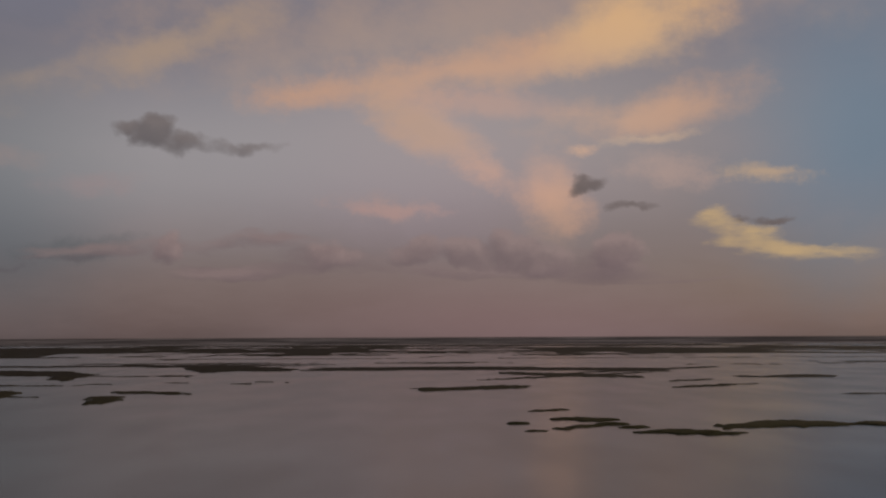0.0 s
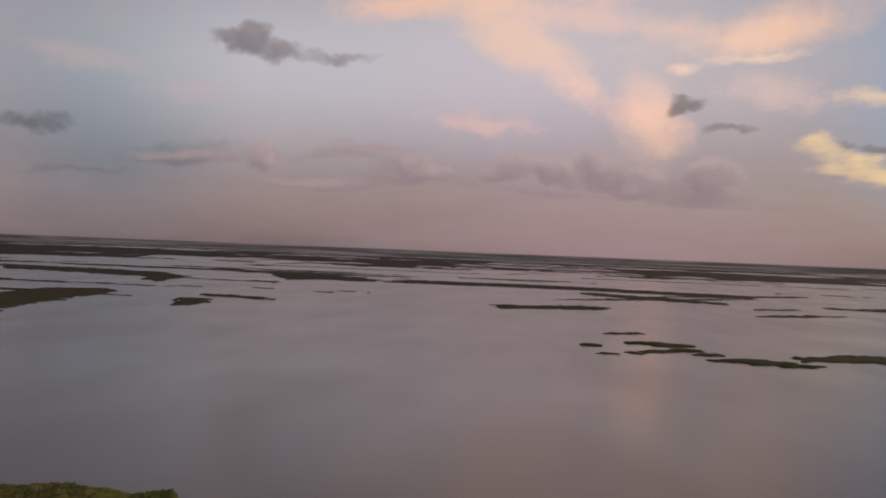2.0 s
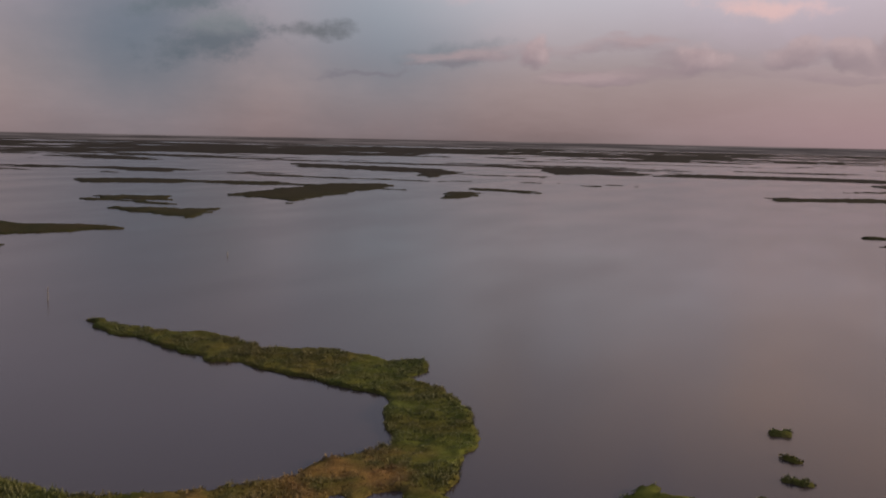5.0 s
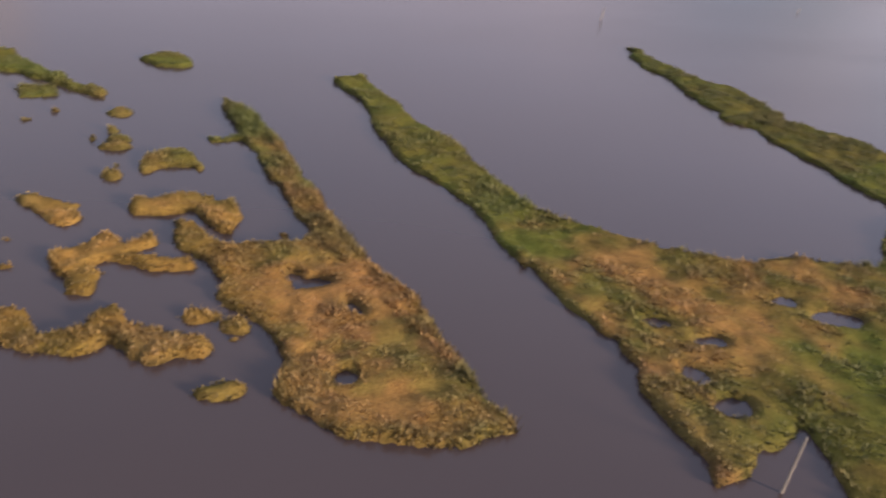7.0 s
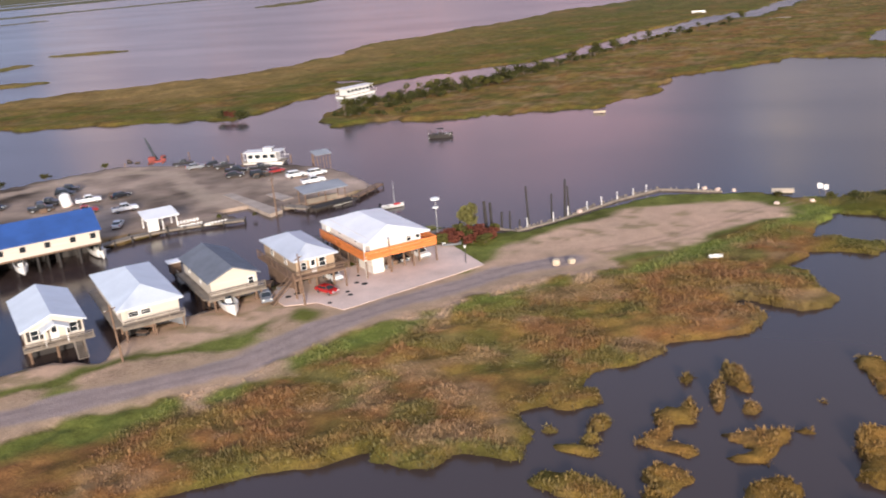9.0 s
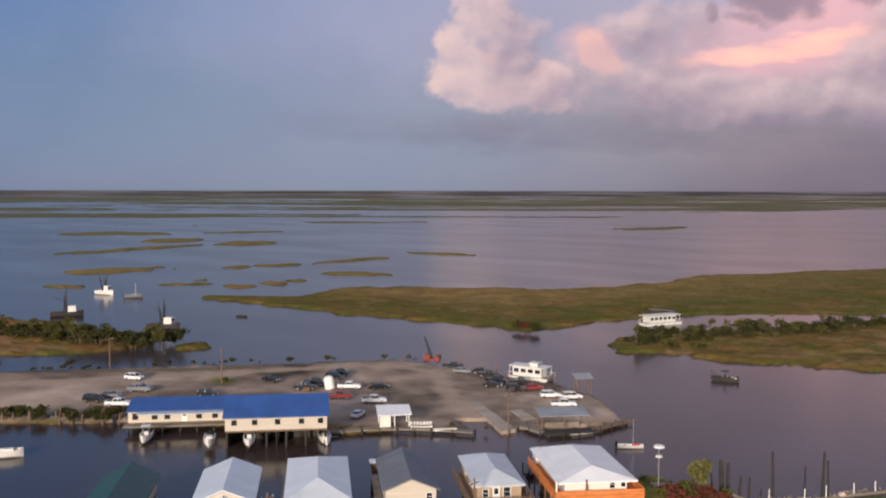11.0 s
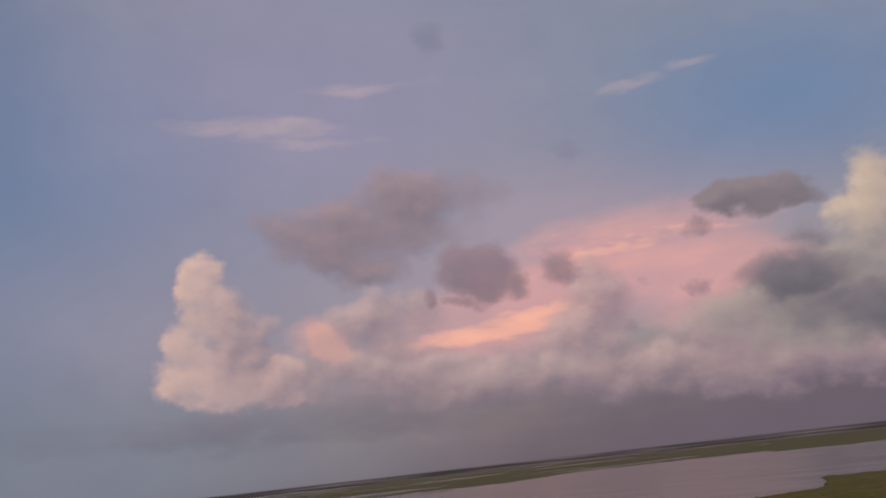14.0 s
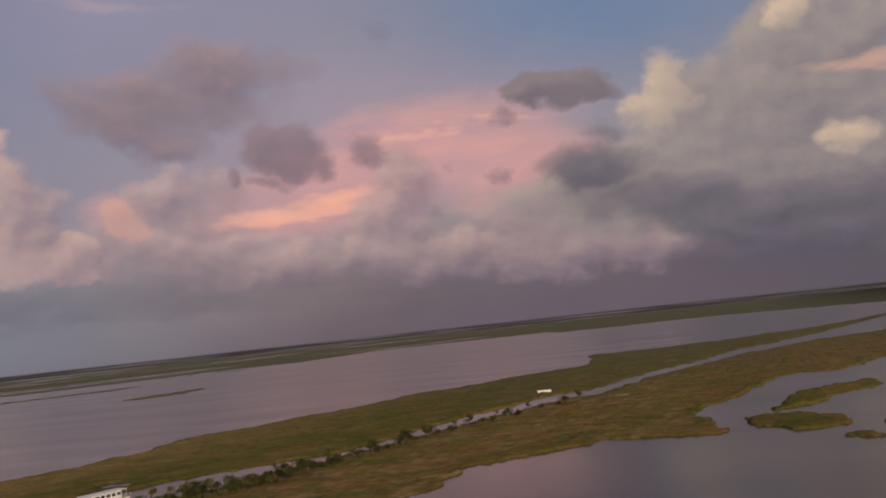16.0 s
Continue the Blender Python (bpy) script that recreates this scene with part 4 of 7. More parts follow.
# the made ground: dirt, gravel and mown grass
VILLAGE = [(0, 174), (-21, 173), (-32, 161), (-40, 148), (-53, 148), (-62, 132), (-71, 112), (-79, 95), (-96, 72), (-85, 55), (-58, 84), (-46, 106),
           (-33, 122), (-20, 132), (-8, 148), (2, 163)]
LOT = [(-41, 128), (-38, 143), (-28, 160), (-18, 165), (-4, 168), (0, 163), (-11, 146), (-24, 131), (-33, 124)]
YARD = [(-47, 116), (-56, 107), (-68, 92), (-84, 76), (-92, 70), (-100, 80), (-80, 100), (-72, 112), (-62, 120)]
ROADLINE = [(-112, 40), (-82, 66), (-66, 82), (-57.2, 91), (-52.6, 103.5), (-47.0, 112.6), (-41.2, 120.2), (-35.5, 128.4), (-28.8, 133.8)]
MARINA = [(-78, 172), (-96, 191), (-125, 193), (-158, 189), (-184, 153), (-214, 110), (-250, 62), (-186, 49), (-162, 89), (-129, 121), (-92, 148), (-88, 152)]

NEAR_SHORE = [(-305, 217), (-254, 226), (-195, 244), (-166, 252), (-158, 288), (-146, 320), (-107, 368), (-90, 428), (-51, 542), (-21, 630), (27, 774)]
LOT_TRACK = [(-34, 130), (-28, 136), (-19, 143), (-12, 152), (-5, 162), (2, 168)]
SHORE_ROAD = [(-215, 70), (-194, 105), (-182, 125.5), (-168.6, 147), (-157, 173), (-148, 180), (-133, 178), (-118, 164), (-99, 153)]
SHORE_BANK = [(-226, 86), (-207, 111), (-193, 125), (-181, 140), (-171, 157.5), (-163, 178), (-156, 189)]


def line_distance(px, py, pts):
    best = np.full(px.shape, 1e18)
    for (ax, ay), (bx, by) in zip(pts, pts[1:]):
        ex, ey = bx - ax, by - ay
        t = np.clip(((px - ax) * ex + (py - ay) * ey) / (ex * ex + ey * ey), 0, 1)
        best = np.minimum(best, (px - ax - t * ex) ** 2 + (py - ay - t * ey) ** 2)
    return np.sqrt(best)


def shore(px, py):
    """Signed distance to the nearest shore, positive on land."""
    out = np.full(px.shape, -60.0)
    w1, w2 = fbm(px / 9, py / 9, 11, 4), fbm(px / 9, py / 9, 29, 4)
    f1, f2 = fbm(px / 55, py / 55, 51, 5), fbm(px / 55, py / 55, 77, 5)
    for poly, ragged in LANDS:
        xs, ys = [p[0] for p in poly], [p[1] for p in poly]
        pad = 30 if ragged < 10 else 80
        near = (px > min(xs) - pad) & (px < max(xs) + pad) & (py > min(ys) - pad) & (py < max(ys) + pad)
        if not near.any():
            continue
        a, b = (w1, w2) if ragged < 3.5 else (f1, f2)
        k = ragged * (1.6 if ragged < 3.5 else 2.4)
        fine = 0.0 if ragged < 3.5 else ragged * 0.9
        out[near] = np.maximum(out[near], poly_distance(px[near] + a[near] * k + w2[near] * fine, py[near] + b[near] * k + w1[near] * fine, poly))
    for spots, sign in ((ISLETS, 1), (POOLS, -1)):
        for x, y, rx, ry, turn in spots:
            reach = max(rx, ry) * 2 + 8
            near = (abs(px - x) < reach) & (abs(py - y) < reach)
            if near.any():
                k = min(4.0, 0.7 * min(rx, ry) + 0.8)
                qx, qy = px[near] + w1[near] * k - x, py[near] + w2[near] * k - y
                c, s = math.cos(turn), math.sin(turn)
                d = (1 - np.hypot((qx * c + qy * s) / (rx * 1.2), (qy * c - qx * s) / (ry * 1.2))) * min(rx, ry)
                out[near] = np.maximum(out[near], d) if sign > 0 else np.minimum(out[near], -d)
    # far marsh that thickens to the horizon
    r = np.hypot(px, py)
    az = np.degrees(np.arctan2(px, py))
    fn = fbm(px / 420, py / 420, 5, 5)
    bare = np.interp(az, [-180, -95, -66, -41, -16, 10, 30, 60, 110, 180], [1500, 1300, 1450, 1250, 1600, 1900, 2100, 2300, 2300, 1300])
    grow = np.clip((r - bare) / 1500, -1, 0.42)
    far = (fn - 0.26 + grow * 0.75) * 150
    streak = (fbm(px / 110, py / 420, 15, 6) + 0.35 * fbm(px / 30, py / 60, 17, 3) - 0.24 + np.clip((r - 1700) / 2200, -0.5, 0.3)) * 60
    streak = streak - np.clip(np.abs(az - 90) - 50, 0, 60) * 1.2
    out = np.where((r > 640) & (px > 0), np.maximum(out, streak), out)
    # in the north-west it lies in long thin banks with water between
    along, out_to = (px + py) * 0.7071, (py - px) * 0.7071
    begin = np.interp(az, [-100, -60, -40, -28, -20, 12], [1050, 1100, 1250, 1650, 2250, 2250])
    dense = np.interp(az, [-40, -22], [0.0, 0.16])
    banks = (fbm(along / 520, out_to / 120, 63, 5) - 0.10 + dense + np.clip((r - 1900) / 4200, -0.4, 0.3)) * 70
    west = (az < 12) & (az > -100)
    far = np.where(west, banks, far)
    out = np.where(r > np.where(west, begin, bare * 0.8), np.maximum(out, far), out)
    return out


def steps(*spans):
    vals = []
    for a, b, s in spans:
        vals += list(np.arange(a, b, s))
    return np.array(vals + [spans[-1][1]], float)


gx = steps((-4700, -1700, 75), (-1700, -700, 13), (-700, -330, 6), (-330, -125, 2.2), (-125, 170, 0.8), (170, 370, 3), (370, 700, 3.6), (700, 900, 7), (900, 1700, 13), (1700, 4700, 75))
gy = steps((-4700, -700, 100), (-700, -260, 10), (-260, -40, 2.8), (-40, 25, 1.3), (25, 205, 0.8), (205, 560, 2.6), (560, 1250, 8), (1250, 2900, 25), (2900, 4700, 75))
GX, GY = np.meshgrid(gx, gy)
SD = shore(GX, GY)
made = np.maximum(poly_distance(GX, GY, VILLAGE), poly_distance(GX, GY, MARINA))
flat = np.clip(made / 2.5, 0, 1)
edge = np.clip((SD + 0.35) / 0.9, 0, 1)
edge = edge * edge * (3 - 2 * edge)
tuft = 0.55 + 0.5 * fbm(GX / 2.2, GY / 2.2, 3, 3) + 0.5 * fbm(GX / 14, GY / 14, 8, 3)
soil = 0.55 + 0.10 * fbm(GX / 5, GY / 5, 4, 3)
top = tuft * (1 - flat) + soil * flat
GZ = -1.2 + edge * (1.2 + top)
ny, nx = GX.shape
co = np.stack([GX, GY, GZ], -1).reshape(-1, 3).astype(np.float32)
ii = (np.arange(ny - 1)[:, None] * nx + np.arange(nx - 1)[None, :]).ravel()
quads = np.stack([ii, ii + 1, ii + 1 + nx, ii + nx], 1)
gm = bpy.data.meshes.new("ground")
gm.vertices.add(len(co))
gm.vertices.foreach_set("co", co.ravel())
gm.loops.add(quads.size)
gm.loops.foreach_set("vertex_index", quads.ravel().astype(np.int32))
gm.polygons.add(len(quads))
gm.polygons.foreach_set("loop_start", np.arange(0, quads.size, 4, dtype=np.int32))
gm.polygons.foreach_set("use_smooth", np.ones(len(quads), bool))


def ground_tint(px, py, sd):
    """Soil and plant colours over the plan: straw and rust marsh, green fringes, dirt, gravel, mown grass; distant
    marsh also carries painted haze and silhouette dark.
    """
    straw, rust, green = np.array((0.205, 0.142, 0.038)), np.array((0.215, 0.108, 0.042)), np.array((0.090, 0.083, 0.016))
    lush, dirt, sand = np.array((0.076, 0.090, 0.015)), np.array((0.45, 0.31, 0.215)), np.array((0.52, 0.355, 0.245))
    # far marsh: haze mixed into the western colour, silhouette dark into the eastern
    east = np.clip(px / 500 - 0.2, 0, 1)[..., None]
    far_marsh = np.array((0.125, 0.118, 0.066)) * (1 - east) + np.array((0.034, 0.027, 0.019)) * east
    n = fbm(px / 16, py / 16, 91, 4)
    m = fbm(px / 6, py / 6, 95, 3)
    c = straw + (rust - straw) * np.clip(0.65 + 1.6 * m, 0, 1)[..., None]
    # bleached and green patches
    pale = np.clip((fbm(px / 7, py / 5, 201, 4) - 0.05) * 5, 0, 1)[..., None] * 0.6 * np.clip((30 - px) / 20, 0, 1)[..., None]
    c = c * (1 - pale) + np.array((0.285, 0.185, 0.100)) * pale
    lush_patch = np.clip((fbm(px / 8, py / 6, 211, 4) - 0.09) * 6, 0, 1)[..., None] * 0.65
    c = c * (1 - lush_patch) + np.array((0.105, 0.108, 0.024)) * lush_patch
    thick = np.clip((fbm(px / 3, py / 3, 221, 3) - 0.16) * 7, 0, 1)[..., None] * 0.5
    c = c * (1 - thick) + np.array((0.070, 0.050, 0.018)) * thick
    # greener fringes, and whole spits to the east
    az = np.degrees(np.arctan2(px, py))
    r = np.hypot(px, py)
    fringe = np.clip(1 - sd / (1.2 + r / 90) + 0.8 * n, 0, 1)
    spit = np.clip((px - 36 + 0.15 * (py - 80)) / 22 + n, 0, 0.85) * (r < 260)
    heart = np.clip(1.3 - np.hypot((px - 78) / 30, (py - 62) / 17) + 0.9 * m, 0, 1) * np.clip((112 - px) / 12, 0, 1)
    spit = spit * (1 - 0.9 * heart)
    c = c * (1 - heart[..., None] * 0.7) + np.array((0.225, 0.120, 0.036)) * (1 + 0.6 * m[..., None]) * heart[..., None] * 0.7
    point = np.clip((px - 1) / 8, 0, 1) * np.clip((py - 136) / 10 + n, 0, 1) * 0.85
    spit = np.maximum(spit, point * (r < 260))
    beyond = np.clip(np.interp(r, [220, 300, 520], [0.3, 0.75, 0.95]) + n * 0.9, 0, 1) * (py > 150) * (px < 60)
    lagoon = np.clip(1.25 - np.hypot((px - 14) / 34, (py - 84) / 36) + 0.5 * n, 0, 1)[..., None] * 0.85 * np.clip((px + 14 + (110 - py) * 0.35) / 8, 0, 1)[..., None]
    c = c * (1 - lagoon) + np.array((0.245, 0.134, 0.032)) * (1 + 0.7 * m[..., None]) * lagoon
    # the long spit beyond the channel: green along its near shore, tawny behind
    tawny = np.clip((line_distance(px, py, NEAR_SHORE) - 22 - 0.03 * r + 26 * n) / 22, 0, 1) * (py > 190) * np.clip((-130 - px) / 90, 0, 1)
    c = c * (1 - tawny[..., None]) + np.array((0.235, 0.155, 0.058)) * (1 + 0.5 * m[..., None]) * tawny[..., None]
    beyond = beyond * (1 - 0.85 * tawny) * (1 - 0.6 * np.clip(poly_distance(px, py, NEAR_SPIT) / 6 - 0.3, 0, 1))
    g = np.clip(np.maximum(np.maximum(fringe * (0.6 - 0.5 * lagoon[..., 0]), spit), beyond * 0.7), 0, 1)[..., None]
    c = c * (1 - g) + (green + (lush - green) * np.clip(0.5 + 2 * n, 0, 1)[..., None]) * g
    # eastern islets painted near black, as silhouettes against the bright sky
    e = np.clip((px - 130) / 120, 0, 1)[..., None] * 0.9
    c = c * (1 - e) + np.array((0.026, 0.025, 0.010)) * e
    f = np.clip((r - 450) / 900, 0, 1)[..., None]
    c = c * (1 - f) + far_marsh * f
    mud = np.clip(1.15 - sd / 0.55, 0, 1)[..., None] * 0.75 * (r < 400)[..., None]
    c = c * (1 - mud) + np.array((0.045, 0.033, 0.018)) * mud
    # village: mown grass, dirt lot, yard
    lawn = np.clip((poly_distance(px, py, VILLAGE) + 3 * n + 1) / 2.5, 0, 1)[..., None]
    c = c * (1 - lawn) + np.array((0.135, 0.142, 0.036)) * (1.0 + 0.7 * m[..., None] + 0.5 * n[..., None]) * lawn
    belt = np.clip(1.2 - np.abs(poly_distance(px, py, VILLAGE) + 2.5) / 3.2 + 1.0 * n + 0.8 * m, 0, 1)[..., None] * 0.85
    c = c * (1 - belt) + (np.array((0.115, 0.140, 0.030)) * (1 + 0.5 * m[..., None])) * belt
    lot = np.clip((np.maximum(poly_distance(px, py, LOT), poly_distance(px, py, YARD)) + 5 * n + 3 * m) / 2.0, 0, 1)[..., None]
    c = c * (1 - lot) + (dirt + (sand - dirt) * np.clip(0.5 + 1.1 * n, 0, 1)[..., None]) * lot
    weeds = np.clip((fbm(px / 4, py / 2.6, 131, 4) - 0.16) * 6, 0, 1)[..., None] * 0.55 * lot
    c = c * (1 - weeds) + np.array((0.17, 0.145, 0.06)) * weeds
    track = np.clip(1 - np.abs(line_distance(px, py, LOT_TRACK) - 0.9) / 0.45, 0, 1)[..., None] * (0.5 + 0.8 * m[..., None]).clip(0, 0.7)
    c = c * (1 - track) + np.array((0.27, 0.185, 0.135)) * track
    verge = np.clip(1 - (line_distance(px, py, ROADLINE) - 4.5 + 5 * n + 6 * m) / 1.5, 0, 1)[..., None] * 0.8
    c = c * (1 - verge) + dirt * verge
    road = np.clip((3.0 - line_distance(px, py, ROADLINE) + 1.5 * m) / 0.8, 0, 1)[..., None]
    rut = np.clip(1 - np.abs(line_distance(px, py, ROADLINE) - 1.1) / 0.5, 0, 1)[..., None]
    c = c * (1 - road) + np.array((0.315, 0.245, 0.220)) * (1 - 0.22 * rut) * road
    patch = np.clip((3.6 - np.hypot(px + 57.2, py - 106.6) + 2.5 * m) / 1.2, 0, 1)[..., None] * (1 - road)
    c = c * (1 - patch) + np.array((0.12, 0.125, 0.03)) * patch
    mar = np.clip((poly_distance(px, py, MARINA) + 2 * n + 0.5) / 2, 0, 1)[..., None]
    c = c * (1 - mar) + (np.array((0.33, 0.25, 0.195)) * (1 + 0.95 * n[..., None] + 0.5 * m[..., None])) * mar
    # the pale shore road of the marina, its muddy bank and a grassy mound
    lane = np.clip((3.2 - line_distance(px, py, SHORE_ROAD) + 2.0 * m) / 1.5, 0, 1)[..., None] * 0.8 * mar
    c = c * (1 - lane) + np.array((0.40, 0.31, 0.235)) * lane
    bank = np.clip((3.0 - line_distance(px, py, SHORE_BANK) + 4 * n + 3 * m) / 2, 0, 1)[..., None] * 0.75 * mar
    c = c * (1 - bank) + np.array((0.11, 0.085, 0.045)) * bank
    mound = np.clip((4.2 - np.hypot((px + 163.5) * 0.9, py - 139) + 3 * n) / 1.5, 0, 1)[..., None]
    c = c * (1 - mound) + np.array((0.15, 0.14, 0.03)) * mound
    return c


tint = np.ones((ny, nx, 4), np.float32)
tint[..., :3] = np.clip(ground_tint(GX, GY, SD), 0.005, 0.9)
trodden = np.maximum(np.maximum(poly_distance(GX, GY, LOT), poly_distance(GX, GY, YARD)), np.maximum(poly_distance(GX, GY, MARINA), 4 - line_distance(GX, GY, ROADLINE)))
tint[..., 3] = 1 - 0.6 * np.clip(trodden / 2 + 0.5, 0, 1)
layer = gm.color_attributes.new("tint", "FLOAT_COLOR", "POINT")
layer.data.foreach_set("color", tint.reshape(-1))
gm.update()
gm.materials.append(ground_material())
ground = tagged(new("ground", gm), "brown and green salt marsh with dirt lots and muddy banks", "ground", kind="structure")

wm = Shape()
wm.add([(-4900, -4900, 0), (4900, -4900, 0), (4900, 4900, 0), (-4900, 4900, 0)], [(0, 1, 2, 3)])
water = tagged(new("water", wm.mesh("water", water_material())), "calm grey-mauve muddy bay water reflecting the sky", "water", kind="structure")


# ---- marsh grass ----
def marsh_grass(count, region, tall, seed):
    rng = np.random.default_rng(seed)
    x0, x1, y0, y1 = region
    px, py = rng.uniform(x0, x1, count), rng.uniform(y0, y1, count)
    sd = shore(px, py)
    keep = (sd > 0.15) & (poly_distance(px, py, VILLAGE) < -0.5) & (poly_distance(px, py, MARINA) < 0)
    px, py, sd = px[keep], py[keep], sd[keep]
    tuft = 0.55 + 0.5 * fbm(px / 2.2, py / 2.2, 3, 3) + 0.5 * fbm(px / 14, py / 14, 8, 3)
    base = np.clip((sd + 0.35) / 0.9, 0, 1) * (1.2 + tuft) - 1.35
    n, blades = len(px), 5
    col = np.clip(ground_tint(px, py, sd), 0.01, 0.6) * 1.05
    size = tall * rng.uniform(0.5, 1.25, n) * (0.7 + np.clip(fbm(px / 5, py / 5, 41, 2), -0.4, 0.6))
    ang = rng.uniform(0, 6.283, (n, blades))
    lean = rng.uniform(0.15, 0.7, (n, blades)) * size[:, None]
    wide = rng.uniform(0.05, 0.11, (n, blades))
    off = rng.uniform(0, 0.3, (n, blades))
    bx, by = px[:, None] + np.cos(ang) * off, py[:, None] + np.sin(ang) * off
    v = np.empty((n, blades, 3, 3), np.float32)
    for k, s in ((0, -1), (1, 1)):
        v[:, :, k, 0], v[:, :, k, 1] = bx - np.sin(ang) * wide * s, by + np.cos(ang) * wide * s
        v[:, :, k, 2] = base[:, None]
    v[:, :, 2, 0], v[:, :, 2, 1] = bx + np.cos(ang) * lean, by + np.sin(ang) * lean
    v[:, :, 2, 2] = base[:, None] + size[:, None] * rng.uniform(0.7, 1.1, (n, blades))
    me = bpy.data.meshes.new("marsh_grass")
    tri = n * blades
    me.vertices.add(tri * 3)
    me.vertices.foreach_set("co", v.reshape(-1))
    me.loops.add(tri * 3)
    me.loops.foreach_set("vertex_index", np.arange(tri * 3, dtype=np.int32))
    me.polygons.add(tri)
    me.polygons.foreach_set("loop_start", np.arange(0, tri * 3, 3, dtype=np.int32))
    la = me.color_attributes.new("tint", "FLOAT_COLOR", "POINT")
    full = np.ones((n, blades * 3, 4), np.float32)
    full[..., :3] = col[:, None, :]
    la.data.foreach_set("color", full.reshape(-1))
    me.update()
    return me


reed = reed_material()
for region, count, tall, seed in (((-60, 60, 45, 180), 130000, 0.5, 1), ((28, 170, -5, 175), 130000, 0.5, 2), ((39, 50, 46, 142), 9000, 1.05, 3), ((60, 168, 30, 172), 16000, 0.95, 4)):
    gr = marsh_grass(count, region, tall, seed)
    gr.materials.append(reed)
    tagged(new("marsh_grass", gr), "rust and olive marsh grass in ragged clumps on the mud", "grass", kind="stuff")


# ---- paved yard and sea wall ----
FRONT = -37.7                       # heading of the house fronts, degrees from +x
GROUND = 0.55
pad = Shape().prism([(-40.3, 129.3), (-47.4, 117.6), (-52.8, 108.9), (-58.0, 110.6), (-61.8, 108.6), (-63.6, 109.8), (-66.6, 113.6), (-61, 124.5), (-54.5, 133.8), (-49.6, 138.4)][::-1], 0.2, 0.61)
tagged(part("pavement", pad, "concrete"), "pale poured concrete yard in front of the houses", "pavement", kind="structure")


for corners in ([(-109.3, 162.0), (-108.4, 163.8), (-89.6, 153.1), (-90.4, 150.0)], [(-99.8, 163.3), (-98.3, 165.1), (-92.3, 161.8), (-93.3, 159.2)]):
    mid_x, mid_y = sum(p[0] for p in corners) / 4, sum(p[1] for p in corners) / 4
    turn_of = sorted(corners, key=lambda p: math.atan2(p[1] - mid_y, p[0] - mid_x))
    tagged(part("boat_ramp", Shape().prism(turn_of, -0.4, 0.66), "worn_concrete"), "pale worn concrete boat ramp down to the canal", "pavement", kind="structure")


def ribbon(pts, width, z0, z1):
    sh = Shape()
    for (ax, ay), (bx, by) in zip(pts, pts[1:]):
        ln = math.hypot(bx - ax, by - ay)
        sh.box((ax + bx) / 2, (ay + by) / 2, z0, ln + width * 0.6, width, z1 - z0, math.atan2(by - ay, bx - ax))
    return sh


WALL_LINE = [(-45.5, 148.4), (-41.2, 147.2), (-36.6, 153.1), (-32.7, 160.4), (-29, 167.3), (-23, 175.2), (-12, 174.8)]
tagged(part("sea_wall", ribbon(WALL_LINE, 0.25, -0.8, 0.36), "riprap"), "low weathered concrete sea wall along the dirt lot", "wall", kind="structure")
rock = Shape()
rr = random.Random(5)
for (ax, ay), (bx, by) in zip(WALL_LINE[1:], WALL_LINE[2:]):
    for k in range(26):
        u = rr.random()
        s = rr.uniform(0.2, 0.5)
        rock.box(ax + (bx - ax) * u + rr.uniform(-1.6, 0.2), ay + (by - ay) * u + rr.uniform(-0.4, 1.4), -0.2, s, s * rr.uniform(0.6, 1), rr.uniform(0.4, 0.7), rr.uniform(0, 3), 0.6)
tagged(part("rubble", rock, "riprap"), "pale broken rubble at the foot of the sea wall", "rubble", kind="stuff")


# ---- houses on pilings ----
def hip_roof(L, W, over, z, rise, ridge):
    a, b = L / 2 + over, W / 2 + over
    v = [(-a, -b, z), (a, -b, z), (a, b, z), (-a, b, z), (-ridge, 0, z + rise), (ridge, 0, z + rise)]
    v += [(x, y, z - 0.2) for x, y, _ in v[:4]]
    return Shape().add(v, [(0, 1, 5, 4), (1, 2, 5), (2, 3, 4, 5), (3, 0, 4), (1, 0, 6, 7), (2, 1, 7, 8), (3, 2, 8, 9), (0, 3, 9, 6), (6, 9, 8, 7)])


def gable_roof(L, W, over, z, rise, thick=0.18):
    a, b = L / 2 + over, W / 2 + over
    drop = rise * over / (W / 2)
    sh = Shape()
    for s in (-1, 1):
        v = [(-a, s * b, z - drop), (a, s * b, z - drop), (a, 0, z + rise), (-a, 0, z + rise)]
        v += [(x, y, q + thick) for x, y, q in v]
        sh.add(v, [(0, 1, 2, 3), (7, 6, 5, 4), (0, 4, 5, 1), (1, 5, 6, 2), (3, 7, 4, 0)])
    return sh


def walls(L, W, z0, z1, rise=0.0, t=0.18):
    sh = Shape()
    for s in (-1, 1):
        sh.box(0, s * (W / 2 - t / 2), z0, L, t, z1 - z0)
        sh.box(s * (L / 2 - t / 2), 0, z0, t, W - 2 * t, z1 - z0)
        if rise:
            x0, x1 = s * (L / 2), s * (L / 2 - t)
            v = [(x0, -W / 2, z1), (x0, W / 2, z1), (x0, 0, z1 + rise), (x1, -W / 2, z1), (x1, W / 2, z1), (x1, 0, z1 + rise)]
            sh.add(v, [(0, 1, 2), (5, 4, 3), (0, 2, 5, 3), (1, 4, 5, 2)])
    return sh


